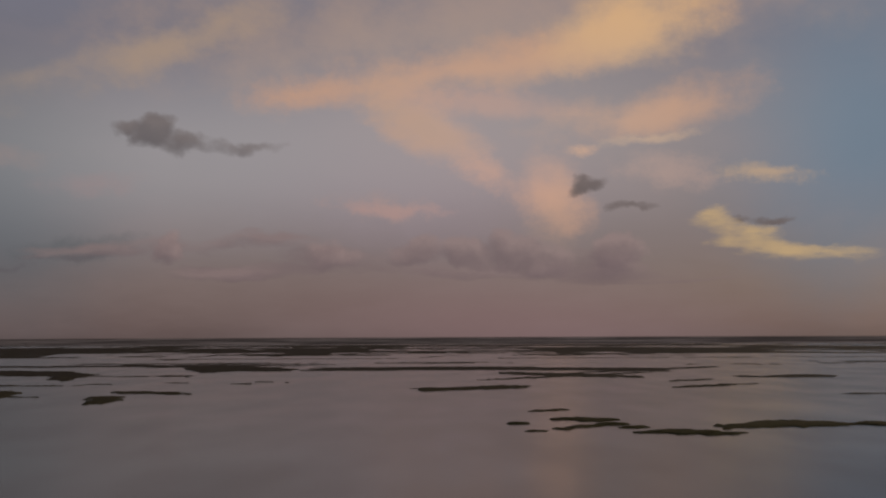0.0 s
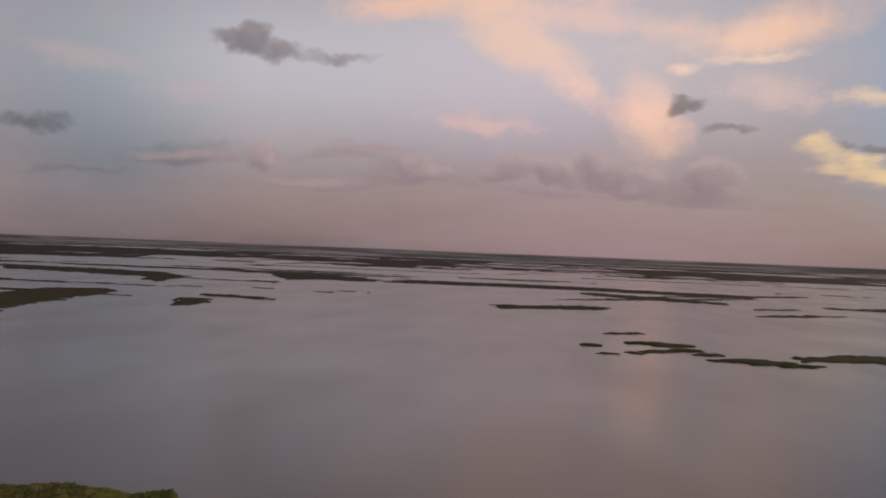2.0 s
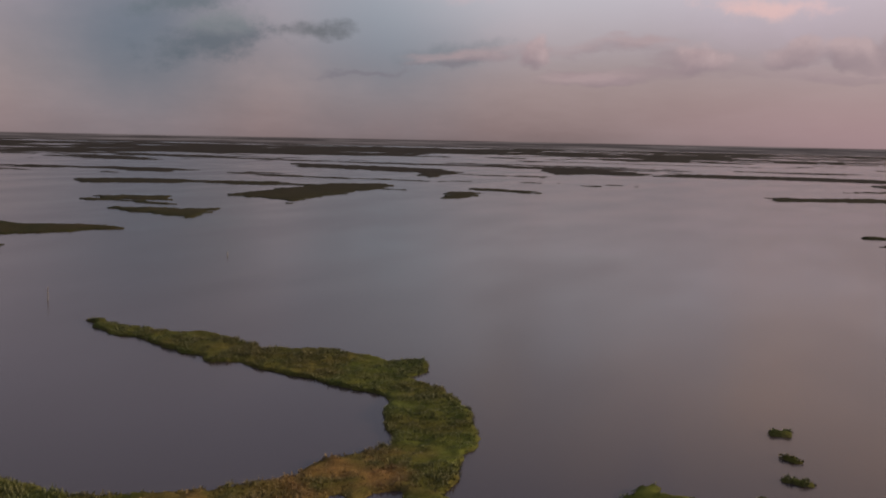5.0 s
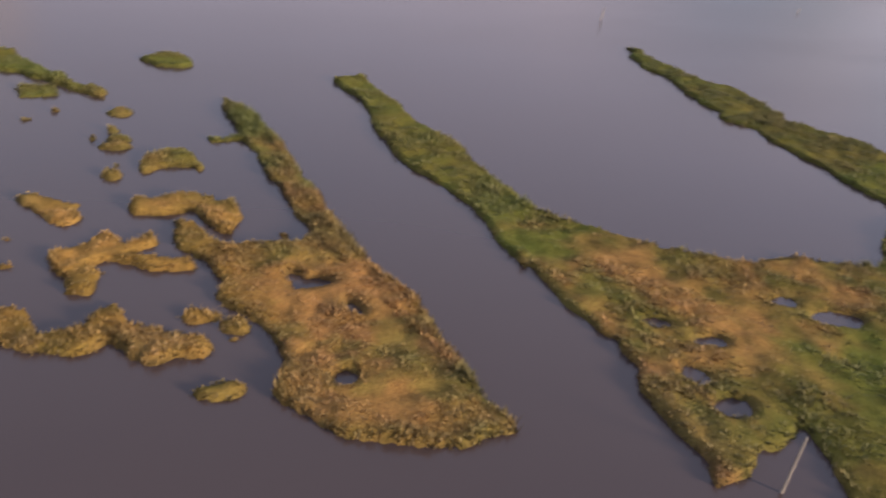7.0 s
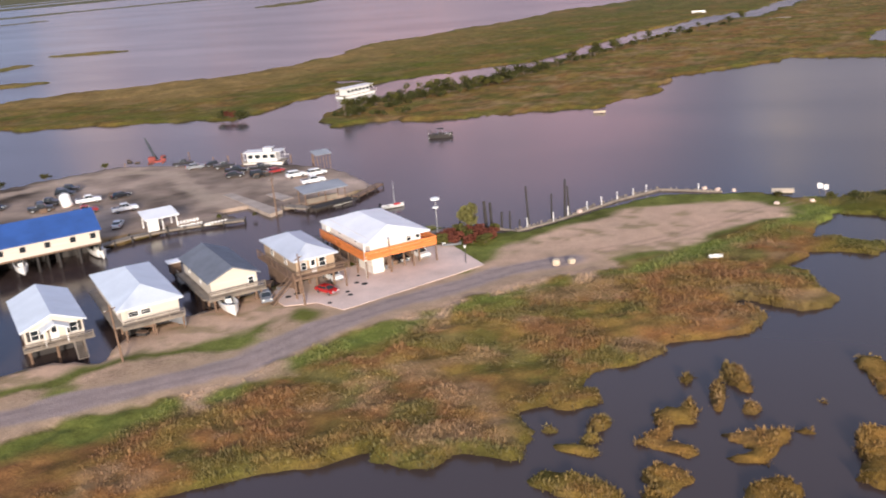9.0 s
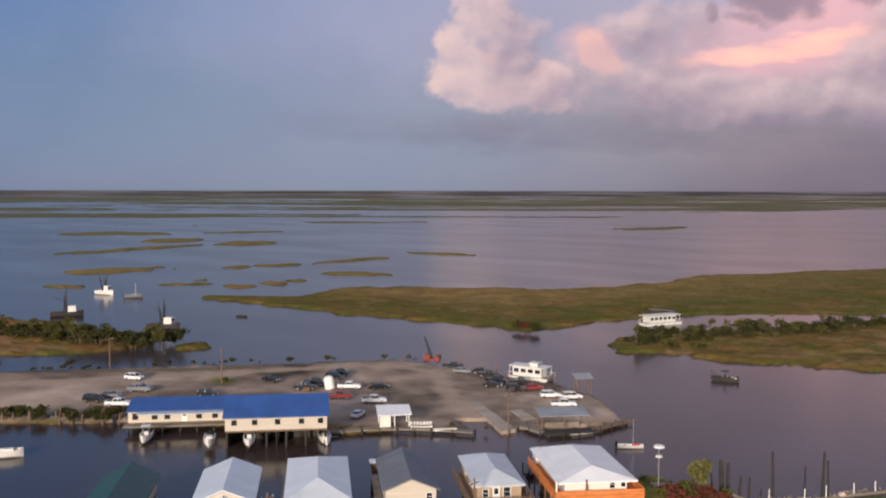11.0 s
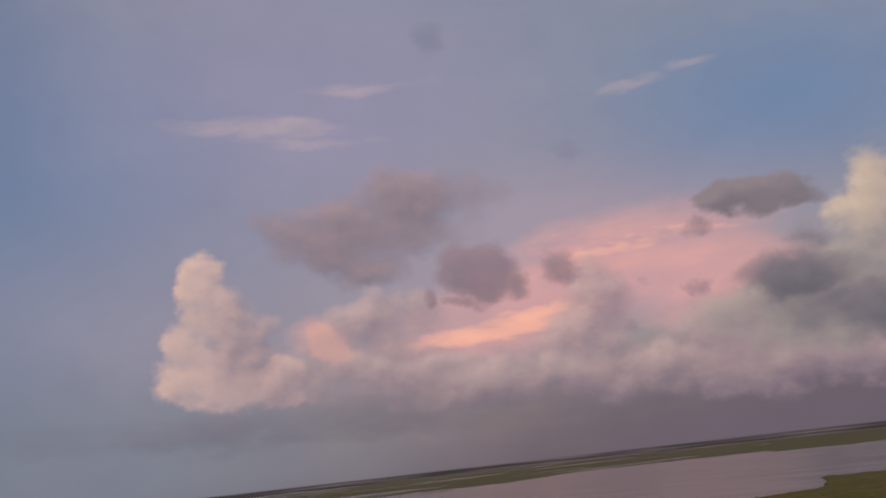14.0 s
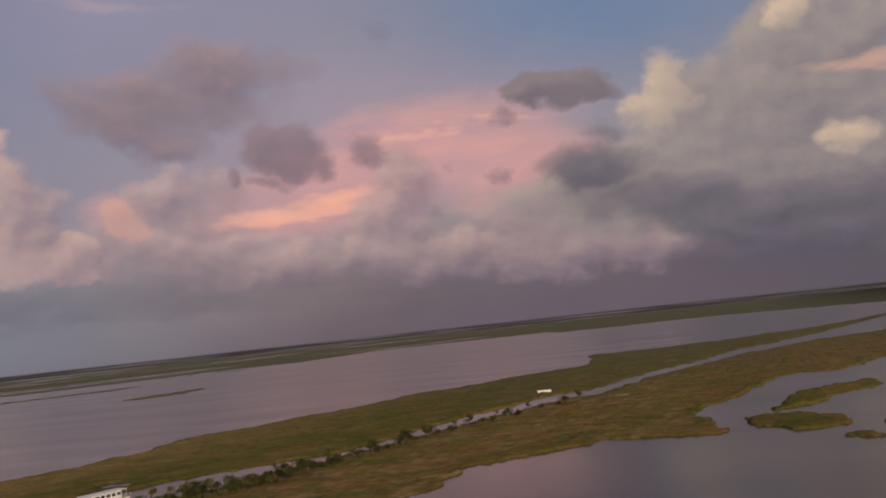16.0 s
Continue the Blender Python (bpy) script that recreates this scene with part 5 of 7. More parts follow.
def window(parent, L, W, face, along, z, w, h, trim="trim", shutters=False):
    """A framed pane on one face of a house: f front, b back, l the -y side, r the +y side."""
    turn = {"f": 0, "b": 180, "l": -90, "r": 90}[face]
    depth = L / 2 if face in "fb" else W / 2
    m = pose(0, 0, 0, 0, 0, turn) @ pose(depth + 0.02, along, z)
    fr = Shape()
    for s in (-1, 1):
        fr.box(0, s * (w / 2 + 0.05), -0.05, 0.1, 0.1, h + 0.1)
        fr.box(0, 0, -0.1 if s < 0 else h, 0.1, w + 0.2, 0.1)
    fr.box(0.005, 0, h * 0.48, 0.06, w, 0.05)
    win = part("window", fr, trim, parent, at=m)
    part("pane", Shape().box(-0.01, 0, 0, 0.05, w, h), "glass", win)
    if shutters:
        for s in (-1, 1):
            part("shutter", Shape().box(0.02, s * (w / 2 + 0.32), -0.03, 0.05, 0.42, h + 0.06), "dark_wood", win)
    return win


def door(parent, L, W, face, along, z, w=0.95, h=2.05, mat="trim"):
    turn = {"f": 0, "b": 180, "l": -90, "r": 90}[face]
    depth = L / 2 if face in "fb" else W / 2
    d = part("door", Shape().box(0.02, 0, 0, 0.08, w, h), mat, parent, at=pose(0, 0, 0, 0, 0, turn) @ pose(depth, along, z))
    part("door_glass", Shape().box(0.05, 0, h * 0.5, 0.04, w * 0.6, h * 0.38), "glass", d)
    part("handle", Shape().box(0.09, w * 0.38, h * 0.45, 0.06, 0.05, 0.12), "chrome", d)
    return d


def rail(parent, a, b, z, mat, name="railing", high=1.05, boards=3, plank=0.11):
    (ax, ay), (bx, by) = a, b
    ln, turn = math.hypot(bx - ax, by - ay), math.atan2(by - ay, bx - ax)
    sh = Shape()
    for k in range(boards):
        sh.box((ax + bx) / 2, (ay + by) / 2, z + 0.08 + k * high / boards, ln, 0.05, plank, turn)
    sh.box((ax + bx) / 2, (ay + by) / 2, z + high, ln + 0.1, 0.16, 0.05, turn)
    n = max(2, int(ln / 2) + 1)
    for k in range(n):
        u = k / (n - 1)
        sh.box(ax + (bx - ax) * u, ay + (by - ay) * u, z, 0.1, 0.1, high, turn)
    return part(name, sh, mat, parent)


def pilings(parent, L, W, nx, ny, z0, z1, mat="brown_wood", r=0.16):
    for i in range(nx):
        for j in range(ny):
            x, y = -L / 2 + 0.3 + (L - 0.6) * i / (nx - 1), -W / 2 + 0.3 + (W - 0.6) * j / (ny - 1)
            part("piling", Shape().rod((x, y, z0), (x, y, z1), r * 1.1, r, 8), mat, parent)


def stairs(parent, x, y, z0, z1, run, width, turn, mat):
    n = max(4, round((z1 - z0) / 0.18))
    sh = Shape()
    c, s = math.cos(turn), math.sin(turn)
    for k in range(n):
        d = run * (k + 0.5) / n
        sh.box(x + d * c, y + d * s, z1 - (k + 1) * (z1 - z0) / n, run / n + 0.04, width, 0.05, turn)
    for q in (-1, 1):
        ox, oy = -s * q * width / 2, c * q * width / 2
        sh.rod((x + ox, y + oy, z1), (x + ox + run * c, y + oy + run * s, z0), 0.08, 0.08, 4)
        sh.rod((x + ox, y + oy, z1 + 0.9), (x + ox + run * c, y + oy + run * s, z0 + 0.9), 0.04, 0.04, 4)
    return part("stairs", sh, mat, parent)


def house_base(x, y, label, L, W, floor, mat_floor="brown_wood", nx=5, ny=3, pil="brown_wood"):
    h = thing("house", pose(x, y, 0, 0, 0, FRONT), label, "house", "houses on pilings along the canal")
    pilings(h, L, W, nx, ny, -1.1, floor, pil)
    fl = Shape().box(0, 0, floor, L, W, 0.3)
    for j in (-1, 0, 1):
        fl.box(0, j * (W / 2 - 0.4), floor - 0.3, L - 0.1, 0.2, 0.3)
    part("floor_frame", fl, mat_floor, h)
    return h


# the white-roofed house with the orange deck
L, W, floor, eave = 14.6, 8.4, 3.15, 5.9
h = house_base(-58.6, 130.5, "large raised house with white metal roof and orange timber deck", L, W, floor, "orange_wood", 6, 4, "brown_wood")
part("wall", walls(L, W, floor + 0.3, eave), "white_wall", h)
part("roof", hip_roof(L, W, 1.15, eave - 0.3, 1.25, 5.2), "white_metal", h, "low white metal hip roof")
part("deck", Shape().box(0, -W / 2 - 0.75, floor, L + 1.2, 1.5, 0.25).box(0, W / 2 + 1.0, floor, L + 1.2, 2.0, 0.25).box(L / 2 + 0.6, 0.6, floor, 1.2, W + 2.8, 0.25), "orange_wood", h)
rail(h, (-L / 2 - 0.6, -W / 2 - 1.45), (L / 2 + 1.2, -W / 2 - 1.45), floor + 0.25, "orange_wood", plank=0.27)
rail(h, (L / 2 + 1.2, -W / 2 - 1.45), (L / 2 + 1.2, W / 2 + 2.0), floor + 0.25, "orange_wood", plank=0.27)
rail(h, (-L / 2 - 0.6, W / 2 + 2.0), (L / 2 + 1.2, W / 2 + 2.0), floor + 0.25, "orange_wood", plank=0.27)
for k in range(6):
    for s in (-1.4, ):
        part("deck_post", Shape().box(-L / 2 + k * (L + 1.2) / 5, -W / 2 + s, -0.6, 0.18, 0.18, floor + 0.6), "brown_wood", h)
for y in (-W / 2 - 1.4, -1.6, 2.2, W / 2 + 1.9):
    part("deck_post", Shape().box(L / 2 + 1.1, y, GROUND, 0.2, 0.2, eave - GROUND if y < 0 else floor - GROUND), "brown_wood" if y > -2 else "trim", h)
part("garage_wall", Shape().box(L / 2 - 3.0, -W / 2 + 1.9, GROUND, 6.0, 0.2, floor - GROUND).box(L / 2 - 0.1, -W / 2 + 0.95, GROUND, 0.2, 1.9, floor - GROUND).box(L / 2 - 3, -W / 2 + 0.1, GROUND, 6.0, 0.2, floor - GROUND), "white_wall", h)
part("garage_door", Shape().box(L / 2 + 0.03, -W / 2 + 1.0, GROUND, 0.06, 1.6, 2.2), "trim", h)
part("back_room", Shape().box(-L / 2 - 1.5, -W / 2 + 0.6, floor, 2.0, 2.0, 2.2), "white_wall", h)
window(h, L, W, "f", 2.2, floor + 1.2, 0.7, 0.9)
for x in (-3.6, 2.4):
    window(h, L, W, "l", x, floor + 1.2, 0.7, 0.9)
# brown sheets added to give the open carport its shadowed depth
part("carport_wall", Shape().box(L / 2 - 6.2, 1.2, GROUND - 0.2, 0.15, W - 2.2, floor - GROUND + 0.2).box(-1.5, W / 2 - 0.2, GROUND - 0.4, L - 4, 0.12, floor - GROUND + 0.4), "brown_wood", h, "brown sheets standing in for shade behind the parked cars")
part("skirt", Shape().box(-2.2, -W / 2 + 0.05, -0.3, L - 4.6, 0.1, floor + 0.3), "brown_wood", h, "brown boarding under the deck")
door(h, L, W, "f", 3.7, floor + 0.32)
stairs(h, L / 2 - 2, W / 2 + 2.2, GROUND, floor + 0.2, 3.6, 1.1, math.pi, "orange_wood")
part("wall_lamp", Shape().box(L / 2 + 0.12, 0.6, floor + 0.1, 0.2, 0.35, 0.16), "lamp_glass", h)

# the grey-roofed house with tan walls
L, W, floor, eave = 13.2, 5.8, 3.1, 5.7
h = house_base(-65.4, 119.2, "raised tan house with pale grey hip roof", L, W, floor, "brown_wood", 5, 3)
part("wall", walls(L, W, floor + 0.3, eave), "tan_wall", h)
part("roof", hip_roof(L, W, 0.5, eave, 1.25, 3.7), "grey_metal", h)
part("deck", Shape().box(0, W / 2 + 0.7, floor, L, 1.4, 0.25).box(0, -W / 2 - 0.6, floor, L, 1.2, 0.25).box(L / 2 + 0.7, 0, floor, 1.4, W + 2, 0.25), "brown_wood", h)
rail(h, (L / 2 + 1.4, -W / 2 - 1.0), (L / 2 + 1.4, W / 2 + 1.0), floor + 0.25, "brown_wood")
rail(h, (-L / 2, -W / 2 - 1.15), (L / 2 + 1.4, -W / 2 - 1.15), floor + 0.25, "brown_wood")
rail(h, (-L / 2, W / 2 + 1.35), (L / 2 + 1.4, W / 2 + 1.35), floor + 0.25, "brown_wood")
window(h, L, W, "f", 1.0, floor + 1.0, 0.9, 1.2)
window(h, L, W, "f", -1.8, floor + 1.0, 0.7, 1.0)
for x in (-3, 2.5):
    window(h, L, W, "l", x, floor + 1.1, 0.8, 0.9)
part("skirt", Shape().box(-1.5, -W / 2 + 0.05, -0.3, L - 4, 0.1, floor + 0.3), "brown_wood", h, "brown boarding between the pilings")
door(h, L, W, "f", -0.4, floor + 0.32)
stairs(h, L / 2 + 1.0, -W / 2 - 1.3, GROUND, floor + 0.2, 3.2, 1.0, -math.pi / 2, "brown_wood")
part("lower_screen", Shape().box(L / 2 - 2.5, -W / 2 + 0.3, GROUND, 4.0, 0.1, 1.4), "brown_wood", h, "orange boarded screen")
for y in (-W / 2 - 0.9, W / 2 + 0.9):
    part("deck_post", Shape().box(L / 2 + 1.3, y, GROUND, 0.2, 0.2, floor - GROUND), "brown_wood", h)

# the slate-roofed gable house with a cream front
L, W, floor, eave = 14.0, 6.6, 2.2, 4.7
h = house_base(-74.6, 112.2, "raised gable house with dark slate roof and cream front", L, W, floor, "grey_wood", 5, 3)
part("wall", walls(L, W, floor + 0.3, eave, 1.35), "cream_wall", h)
part("roof", gable_roof(L, W, 0.5, eave, 1.35), "slate_roof", h)
# dark sheets added for the deep shade under this and the next three houses
part("under_screen", Shape().box(L / 2 - 2.6, 0, -0.8, 0.12, W - 0.8, floor + 0.7).box(-1.2, -W / 2 + 0.5, -0.8, L - 3.2, 0.1, floor + 0.7), "dark_wood", h, "dark sheets standing in for the shade between the pilings")
part("side_porch", Shape().box(0, -W / 2 - 0.6, floor, L, 1.2, 0.2).box(0, -W / 2 - 1.15, floor + 0.2, L, 0.06, 0.12).box(0, -W / 2 - 1.15, floor + 0.75, L, 0.06, 0.1), "grey_wood", h)
part("front_deck", Shape().box(L / 2 + 0.6, 0, floor, 1.2, W + 1.6, 0.25), "grey_wood", h)
rail(h, (L / 2 + 1.15, -W / 2 - 0.6), (L / 2 + 1.15, W / 2 + 0.7), floor + 0.25, "grey_wood")
for x in (-4, 2):
    window(h, L, W, "l", x, floor + 1.0, 0.7, 0.9)
window(h, L, W, "f", 2.4, floor + 1.0, 0.7, 0.9)
for y in (-W / 2, 0, W / 2):
    part("deck_post", Shape().box(L / 2 + 1.05, y, GROUND, 0.18, 0.18, floor - GROUND), "brown_wood", h)

# the cream house with the wide pale roof
L, W, floor, eave = 17.8, 7.4, 2.3, 4.7
h = house_base(-81.6, 102.4, "raised cream house with wide pale metal hip roof", L, W, floor, "grey_wood", 6, 3)
part("wall", walls(L, W, floor + 0.3, eave), "cream_wall", h)
part("roof", hip_roof(L, W, 0.6, eave, 1.5, 4.8), "pale_roof", h)
part("under_screen", Shape().box(L / 2 - 2.6, 0, -0.8, 0.12, W - 0.8, floor + 0.7).box(-1.2, -W / 2 + 0.5, -0.8, L - 3.2, 0.1, floor + 0.7), "dark_wood", h, "dark sheets standing in for the shade between the pilings")
part("deck", Shape().box(L / 2 + 0.7, 0, floor - 0.1, 1.4, W + 0.6, 0.25).box(0, -W / 2 - 0.6, floor - 0.1, L, 1.2, 0.25), "grey_wood", h)
rail(h, (L / 2 + 1.35, -W / 2 - 0.3), (L / 2 + 1.35, W / 2 + 0.3), floor + 0.15, "grey_wood", high=0.85, boards=2)
window(h, L, W, "f", -2.2, floor + 1.1, 1.2, 0.6)
window(h, L, W, "f", -0.6, floor + 1.1, 1.2, 0.6)
for x in (-6, -3, 0, 3, 6):
    window(h, L, W, "l", x, floor + 1.0, 0.9, 1.0)
for y in (-W / 2, 0, W / 2):
    part("deck_post", Shape().box(L / 2 + 1.2, y, GROUND, 0.18, 0.18, floor - GROUND), "brown_wood", h)

# the small cream house with shutters and a porch
L, W, floor, eave = 13.6, 7.0, 2.2, 4.55
h = house_base(-87.9, 92.4, "raised cream house with pale gable roof and shuttered windows", L, W, floor, "grey_wood", 5, 3)
part("wall", walls(L, W, floor + 0.3, eave, 1.4), "cream_wall", h)
part("roof", gable_roof(L, W, 0.5, eave, 1.4), "pale_roof", h)
part("under_screen", Shape().box(L / 2 - 2.6, 0, -0.8, 0.12, W - 0.8, floor + 0.7).box(-1.2, -W / 2 + 0.5, -0.8, L - 3.2, 0.1, floor + 0.7), "dark_wood", h, "dark sheets standing in for the shade between the pilings")
part("porch_roof", gable_roof(2.4, 3.0, 0.2, eave - 0.15, 0.7), "pale_roof", h, at=pose(L / 2 + 0.7, 0, 0))
part("porch", Shape().box(L / 2 + 0.8, 0.2, floor, 1.6, W + 1.4, 0.22), "grey_wood", h)
rail(h, (L / 2 + 1.5, -W / 2 - 0.4), (L / 2 + 1.5, W / 2 + 0.8), floor + 0.22, "grey_wood", high=0.75, boards=2)
for y in (-1.3, 1.3):
    part("porch_post", Shape().box(L / 2 + 1.4, y, floor + 0.2, 0.14, 0.14, eave - floor - 0.4), "trim", h)
window(h, L, W, "f", -2.3, floor + 0.9, 0.85, 1.2, shutters=True)
window(h, L, W, "f", 2.3, floor + 0.9, 0.85, 1.2, shutters=True)
door(h, L, W, "f", 0.0, floor + 0.32)
for x in (-4, -1, 2):
    window(h, L, W, "l", x, floor + 1.0, 0.8, 1.0)
stairs(h, L / 2 + 1.5, 2.4, GROUND, floor + 0.1, 2.2, 1.2, 0, "grey_wood")

# the green-roofed house
L, W, floor, eave = 17.0, 6.6, 2.2, 4.6
h = house_base(-93.5, 79.8, "raised pale house with dark green gable roof", L, W, floor, "grey_wood", 5, 3)
part("wall", walls(L, W, floor + 0.3, eave, 1.7), "cream_wall", h)
part("roof", gable_roof(L, W, 0.5, eave, 1.7), "green_roof", h)
part("under_screen", Shape().box(L / 2 - 2.6, 0, -0.8, 0.12, W - 0.8, floor + 0.7).box(-1.2, -W / 2 + 0.5, -0.8, L - 3.2, 0.1, floor + 0.7), "dark_wood", h, "dark sheets standing in for the shade between the pilings")
window(h, L, W, "f", 0.0, eave + 0.1, 0.5, 0.6)
window(h, L, W, "f", -1.8, floor + 1.0, 0.8, 1.0)
window(h, L, W, "f", 1.8, floor + 1.0, 0.8, 1.0)
door(h, L, W, "f", 0.2, floor + 0.32)
part("skylight", Shape().box(-2.5, -2.0, eave + 0.62, 0.7, 0.5, 0.12), "trim", h)

# ---- boathouse with the blue roof, and its long wing ----
SIDE = FRONT + 90
b = thing("boathouse", pose(-116.6, 120.6, 0, 0, 0, SIDE), "cream boathouse on pilings with bright blue metal roof", "boathouse")
L, W, floor, eave = 17.0, 12.0, 3.0, 5.3
part("wall", walls(L, W, floor, eave, 2.3), "cream_wall", b)
part("roof", gable_roof(L, W, 0.4, eave, 2.3), "blue_roof", b)
part("floor_frame", Shape().box(0, 0, floor - 0.3, L, W, 0.28), "brown_wood", b)
pilings(b, L, W, 6, 4, -1.1, floor - 0.3, "dark_wood", 0.2)
for x in (-7, -3.6, 0.2, 4.2, 7.4):
    window(b, L, W, "l", x, floor + 1.0, 0.7, 0.7, "dark_wood")
# dark sheets added so the boat bays read as shaded
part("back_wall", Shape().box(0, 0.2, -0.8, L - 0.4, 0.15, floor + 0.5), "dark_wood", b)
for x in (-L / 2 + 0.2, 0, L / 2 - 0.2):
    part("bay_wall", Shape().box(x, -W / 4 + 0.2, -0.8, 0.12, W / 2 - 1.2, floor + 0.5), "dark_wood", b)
w = thing("boathouse_wing", pose(-135.4, 112.9, 0, 0, 0, SIDE), "long low cream wing with blue roof beside the boathouse", "boathouse")
L, W, floor, eave = 18.5, 5.4, 1.6, 3.7
part("wall", walls(L, W, floor, eave), "cream_wall", w)
roof = Shape()
roof.add([(-L / 2 - 0.3, -W / 2 - 0.5, eave - 0.1), (L / 2 + 0.3, -W / 2 - 0.5, eave - 0.1), (L / 2 + 0.3, W / 2 + 0.3, eave + 1.1), (-L / 2 - 0.3, W / 2 + 0.3, eave + 1.1),
          (-L / 2 - 0.3, -W / 2 - 0.5, eave + 0.08), (L / 2 + 0.3, -W / 2 - 0.5, eave + 0.08), (L / 2 + 0.3, W / 2 + 0.3, eave + 1.28), (-L / 2 - 0.3, W / 2 + 0.3, eave + 1.28)],
         [(3, 2, 1, 0), (4, 5, 6, 7), (0, 1, 5, 4), (1, 2, 6, 5), (2, 3, 7, 6), (3, 0, 4, 7)])
part("roof", roof, "blue_roof", w)
part("porch_roof", Shape().box(0.8, -W / 2 - 1.0, eave - 0.35, L - 2, 1.7, 0.12), "grey_metal", w)
part("walkway", Shape().box(0, -W / 2 - 1.2, floor - 0.35, L + 1, 2.4, 0.25), "grey_wood", w)
part("floor_frame", Shape().box(0, 0, floor - 0.3, L, W, 0.28), "brown_wood", w)
pilings(w, L, W + 3, 7, 3, -1.1, floor - 0.35, "dark_wood", 0.18)
# another added dark sheet, for the shade below the wing
part("back_wall", Shape().box(0, -0.6, -0.8, L - 0.4, 0.15, floor + 0.5), "dark_wood", w)
for x in (-8, -4.6, -2.4, 3.2, 6.0):
    window(w, L, W, "l", x, floor + 0.6, 0.8, 1.0, "dark_wood")
door(w, L, W, "l", 0.6, floor + 0.02)


def shed(x, y, turn, L, W, eave, label, wall_mat, roof_mat, openness=True):
    s = thing("open_shed", pose(x, y, GROUND, 0, 0, turn), label, "shed")
    for i in (-1, 0, 1):
        for j in (-1, 1):
            part("post", Shape().box(i * (L / 2 - 0.2), j * (W / 2 - 0.2), -0.4, 0.16, 0.16, eave + 0.4), wall_mat, s)
    r = Shape()
    r.add([(-L / 2 - .3, -W / 2 - .3, eave), (L / 2 + .3, -W / 2 - .3, eave), (L / 2 + .3, W / 2 + .3, eave + .6), (-L / 2 - .3, W / 2 + .3, eave + .6),
           (-L / 2 - .3, -W / 2 - .3, eave + .12), (L / 2 + .3, -W / 2 - .3, eave + .12), (L / 2 + .3, W / 2 + .3, eave + .72), (-L / 2 - .3, W / 2 + .3, eave + .72)],
          [(3, 2, 1, 0), (4, 5, 6, 7), (0, 1, 5, 4), (1, 2, 6, 5), (2, 3, 7, 6), (3, 0, 4, 7)])
    part("roof", r, roof_mat, s)
    return s


s1 = shed(-107.2, 139.4, SIDE, 5.6, 5.0, 2.5, "white-roofed open shed at the canal edge", "trim", "white_metal")
part("store_wall", Shape().box(-1.6, -1.6, 0, 1.8, 1.2, 2.3), "white_wall", s1)
s2 = shed(-84.9, 160.3, SIDE, 8.6, 4.0, 2.5, "grey-roofed open fish-cleaning pavilion on the jetty", "brown_wood", "dull_metal")
part("bench", Shape().box(0, 0.4, 0, 6.5, 0.8, 0.9), "grey_wood", s2)
shed(-99.9, 187.0, SIDE, 3.4, 2.4, 3.1, "small tall open frame shelter on the far quay", "brown_wood", "dull_metal")
bx = thing("dock_box", pose(-87.2, 117.8, 0, 0, 0, SIDE), "small white-topped hut at the end of a narrow dock", "hut")
part("body", Shape().box(0, 0, 0.8, 1.6, 1.6, 1.7), "brown_wood", bx)
part("lid", Shape().box(0, 0, 2.5, 2.2, 2.0, 0.14), "white_metal", bx)


# ---- docks and pilings ----
def dock(pts, width, z, label, post=2.6, mat="grey_wood"):
    d = thing("dock", pose(pts[0][0], pts[0][1], 0), label, "dock")
    o = Vector((pts[0][0], pts[0][1], 0))
    deck = Shape()
    for (ax, ay), (bx_, by_) in zip(pts, pts[1:]):
        ln, turn = math.hypot(bx_ - ax, by_ - ay), math.atan2(by_ - ay, bx_ - ax)
        n = max(2, int(ln / 0.5))
        for k in range(n):
            u = (k + 0.5) / n
            deck.box(ax + (bx_ - ax) * u - o.x, ay + (by_ - ay) * u - o.y, z - 0.12, ln / n - 0.03, width, 0.1, turn)
        for q in (-1, 1):
            deck.box((ax + bx_) / 2 - o.x - math.sin(turn) * q * width * 0.42, (ay + by_) / 2 - o.y + math.cos(turn) * q * width * 0.42, z - 0.34, ln, 0.14, 0.2, turn)
            m = max(2, int(ln / post) + 1)
            for k in range(m):
                u = k / (m - 1)
                x, y = ax + (bx_ - ax) * u - math.sin(turn) * q * width / 2 - o.x, ay + (by_ - ay) * u + math.cos(turn) * q * width / 2 - o.y
                part("post", Shape().rod((x, y, -1.1), (x, y, z + 0.25), 0.13, 0.12, 7), "dark_wood", d)
    part("deck", deck, mat, d)
    return d


dock([(-111.6, 126.8), (-108.8, 133), (-104.8, 138.2), (-100, 142.2), (-93.4, 146.2)], 1.8, 0.85, "grey plank walkway along the canal bulkhead")
dock([(-84.0, 154.6), (-79.6, 162.2)], 2.6, 0.8, "dark timber jetty before the pavilion", mat="dark_wood")
dock([(-90.2, 155.6), (-84.6, 154.8)], 2.0, 0.8, "short plank landing beside the ramp")
dock([(-79.4, 163.4), (-79.0, 173.4)], 1.6, 0.8, "timber-edged quay face of the marina", mat="brown_wood")
dock([(-82.2, 113.6), (-89.4, 121.0)], 1.6, 0.8, "narrow dock running out beside the slate-roofed house")
dock([(-70.2, 134.4), (-74.0, 137.6)], 1.6, 0.8, "short dock behind the large house")
dock([(-147, 105.4), (-158, 98), (-168, 90)], 1.6, 0.7, "old grey walkway with leaning posts")
dock([(-54.8, 142.4), (-50.4, 147.2)], 1.8, 0.8, "small landing beside the garden")
dock([(-27.0, 488.0), (-17.7, 490.6)], 1.8, 0.8, "pale landing stage on the far canal bank")

SPILE = random.Random(9)


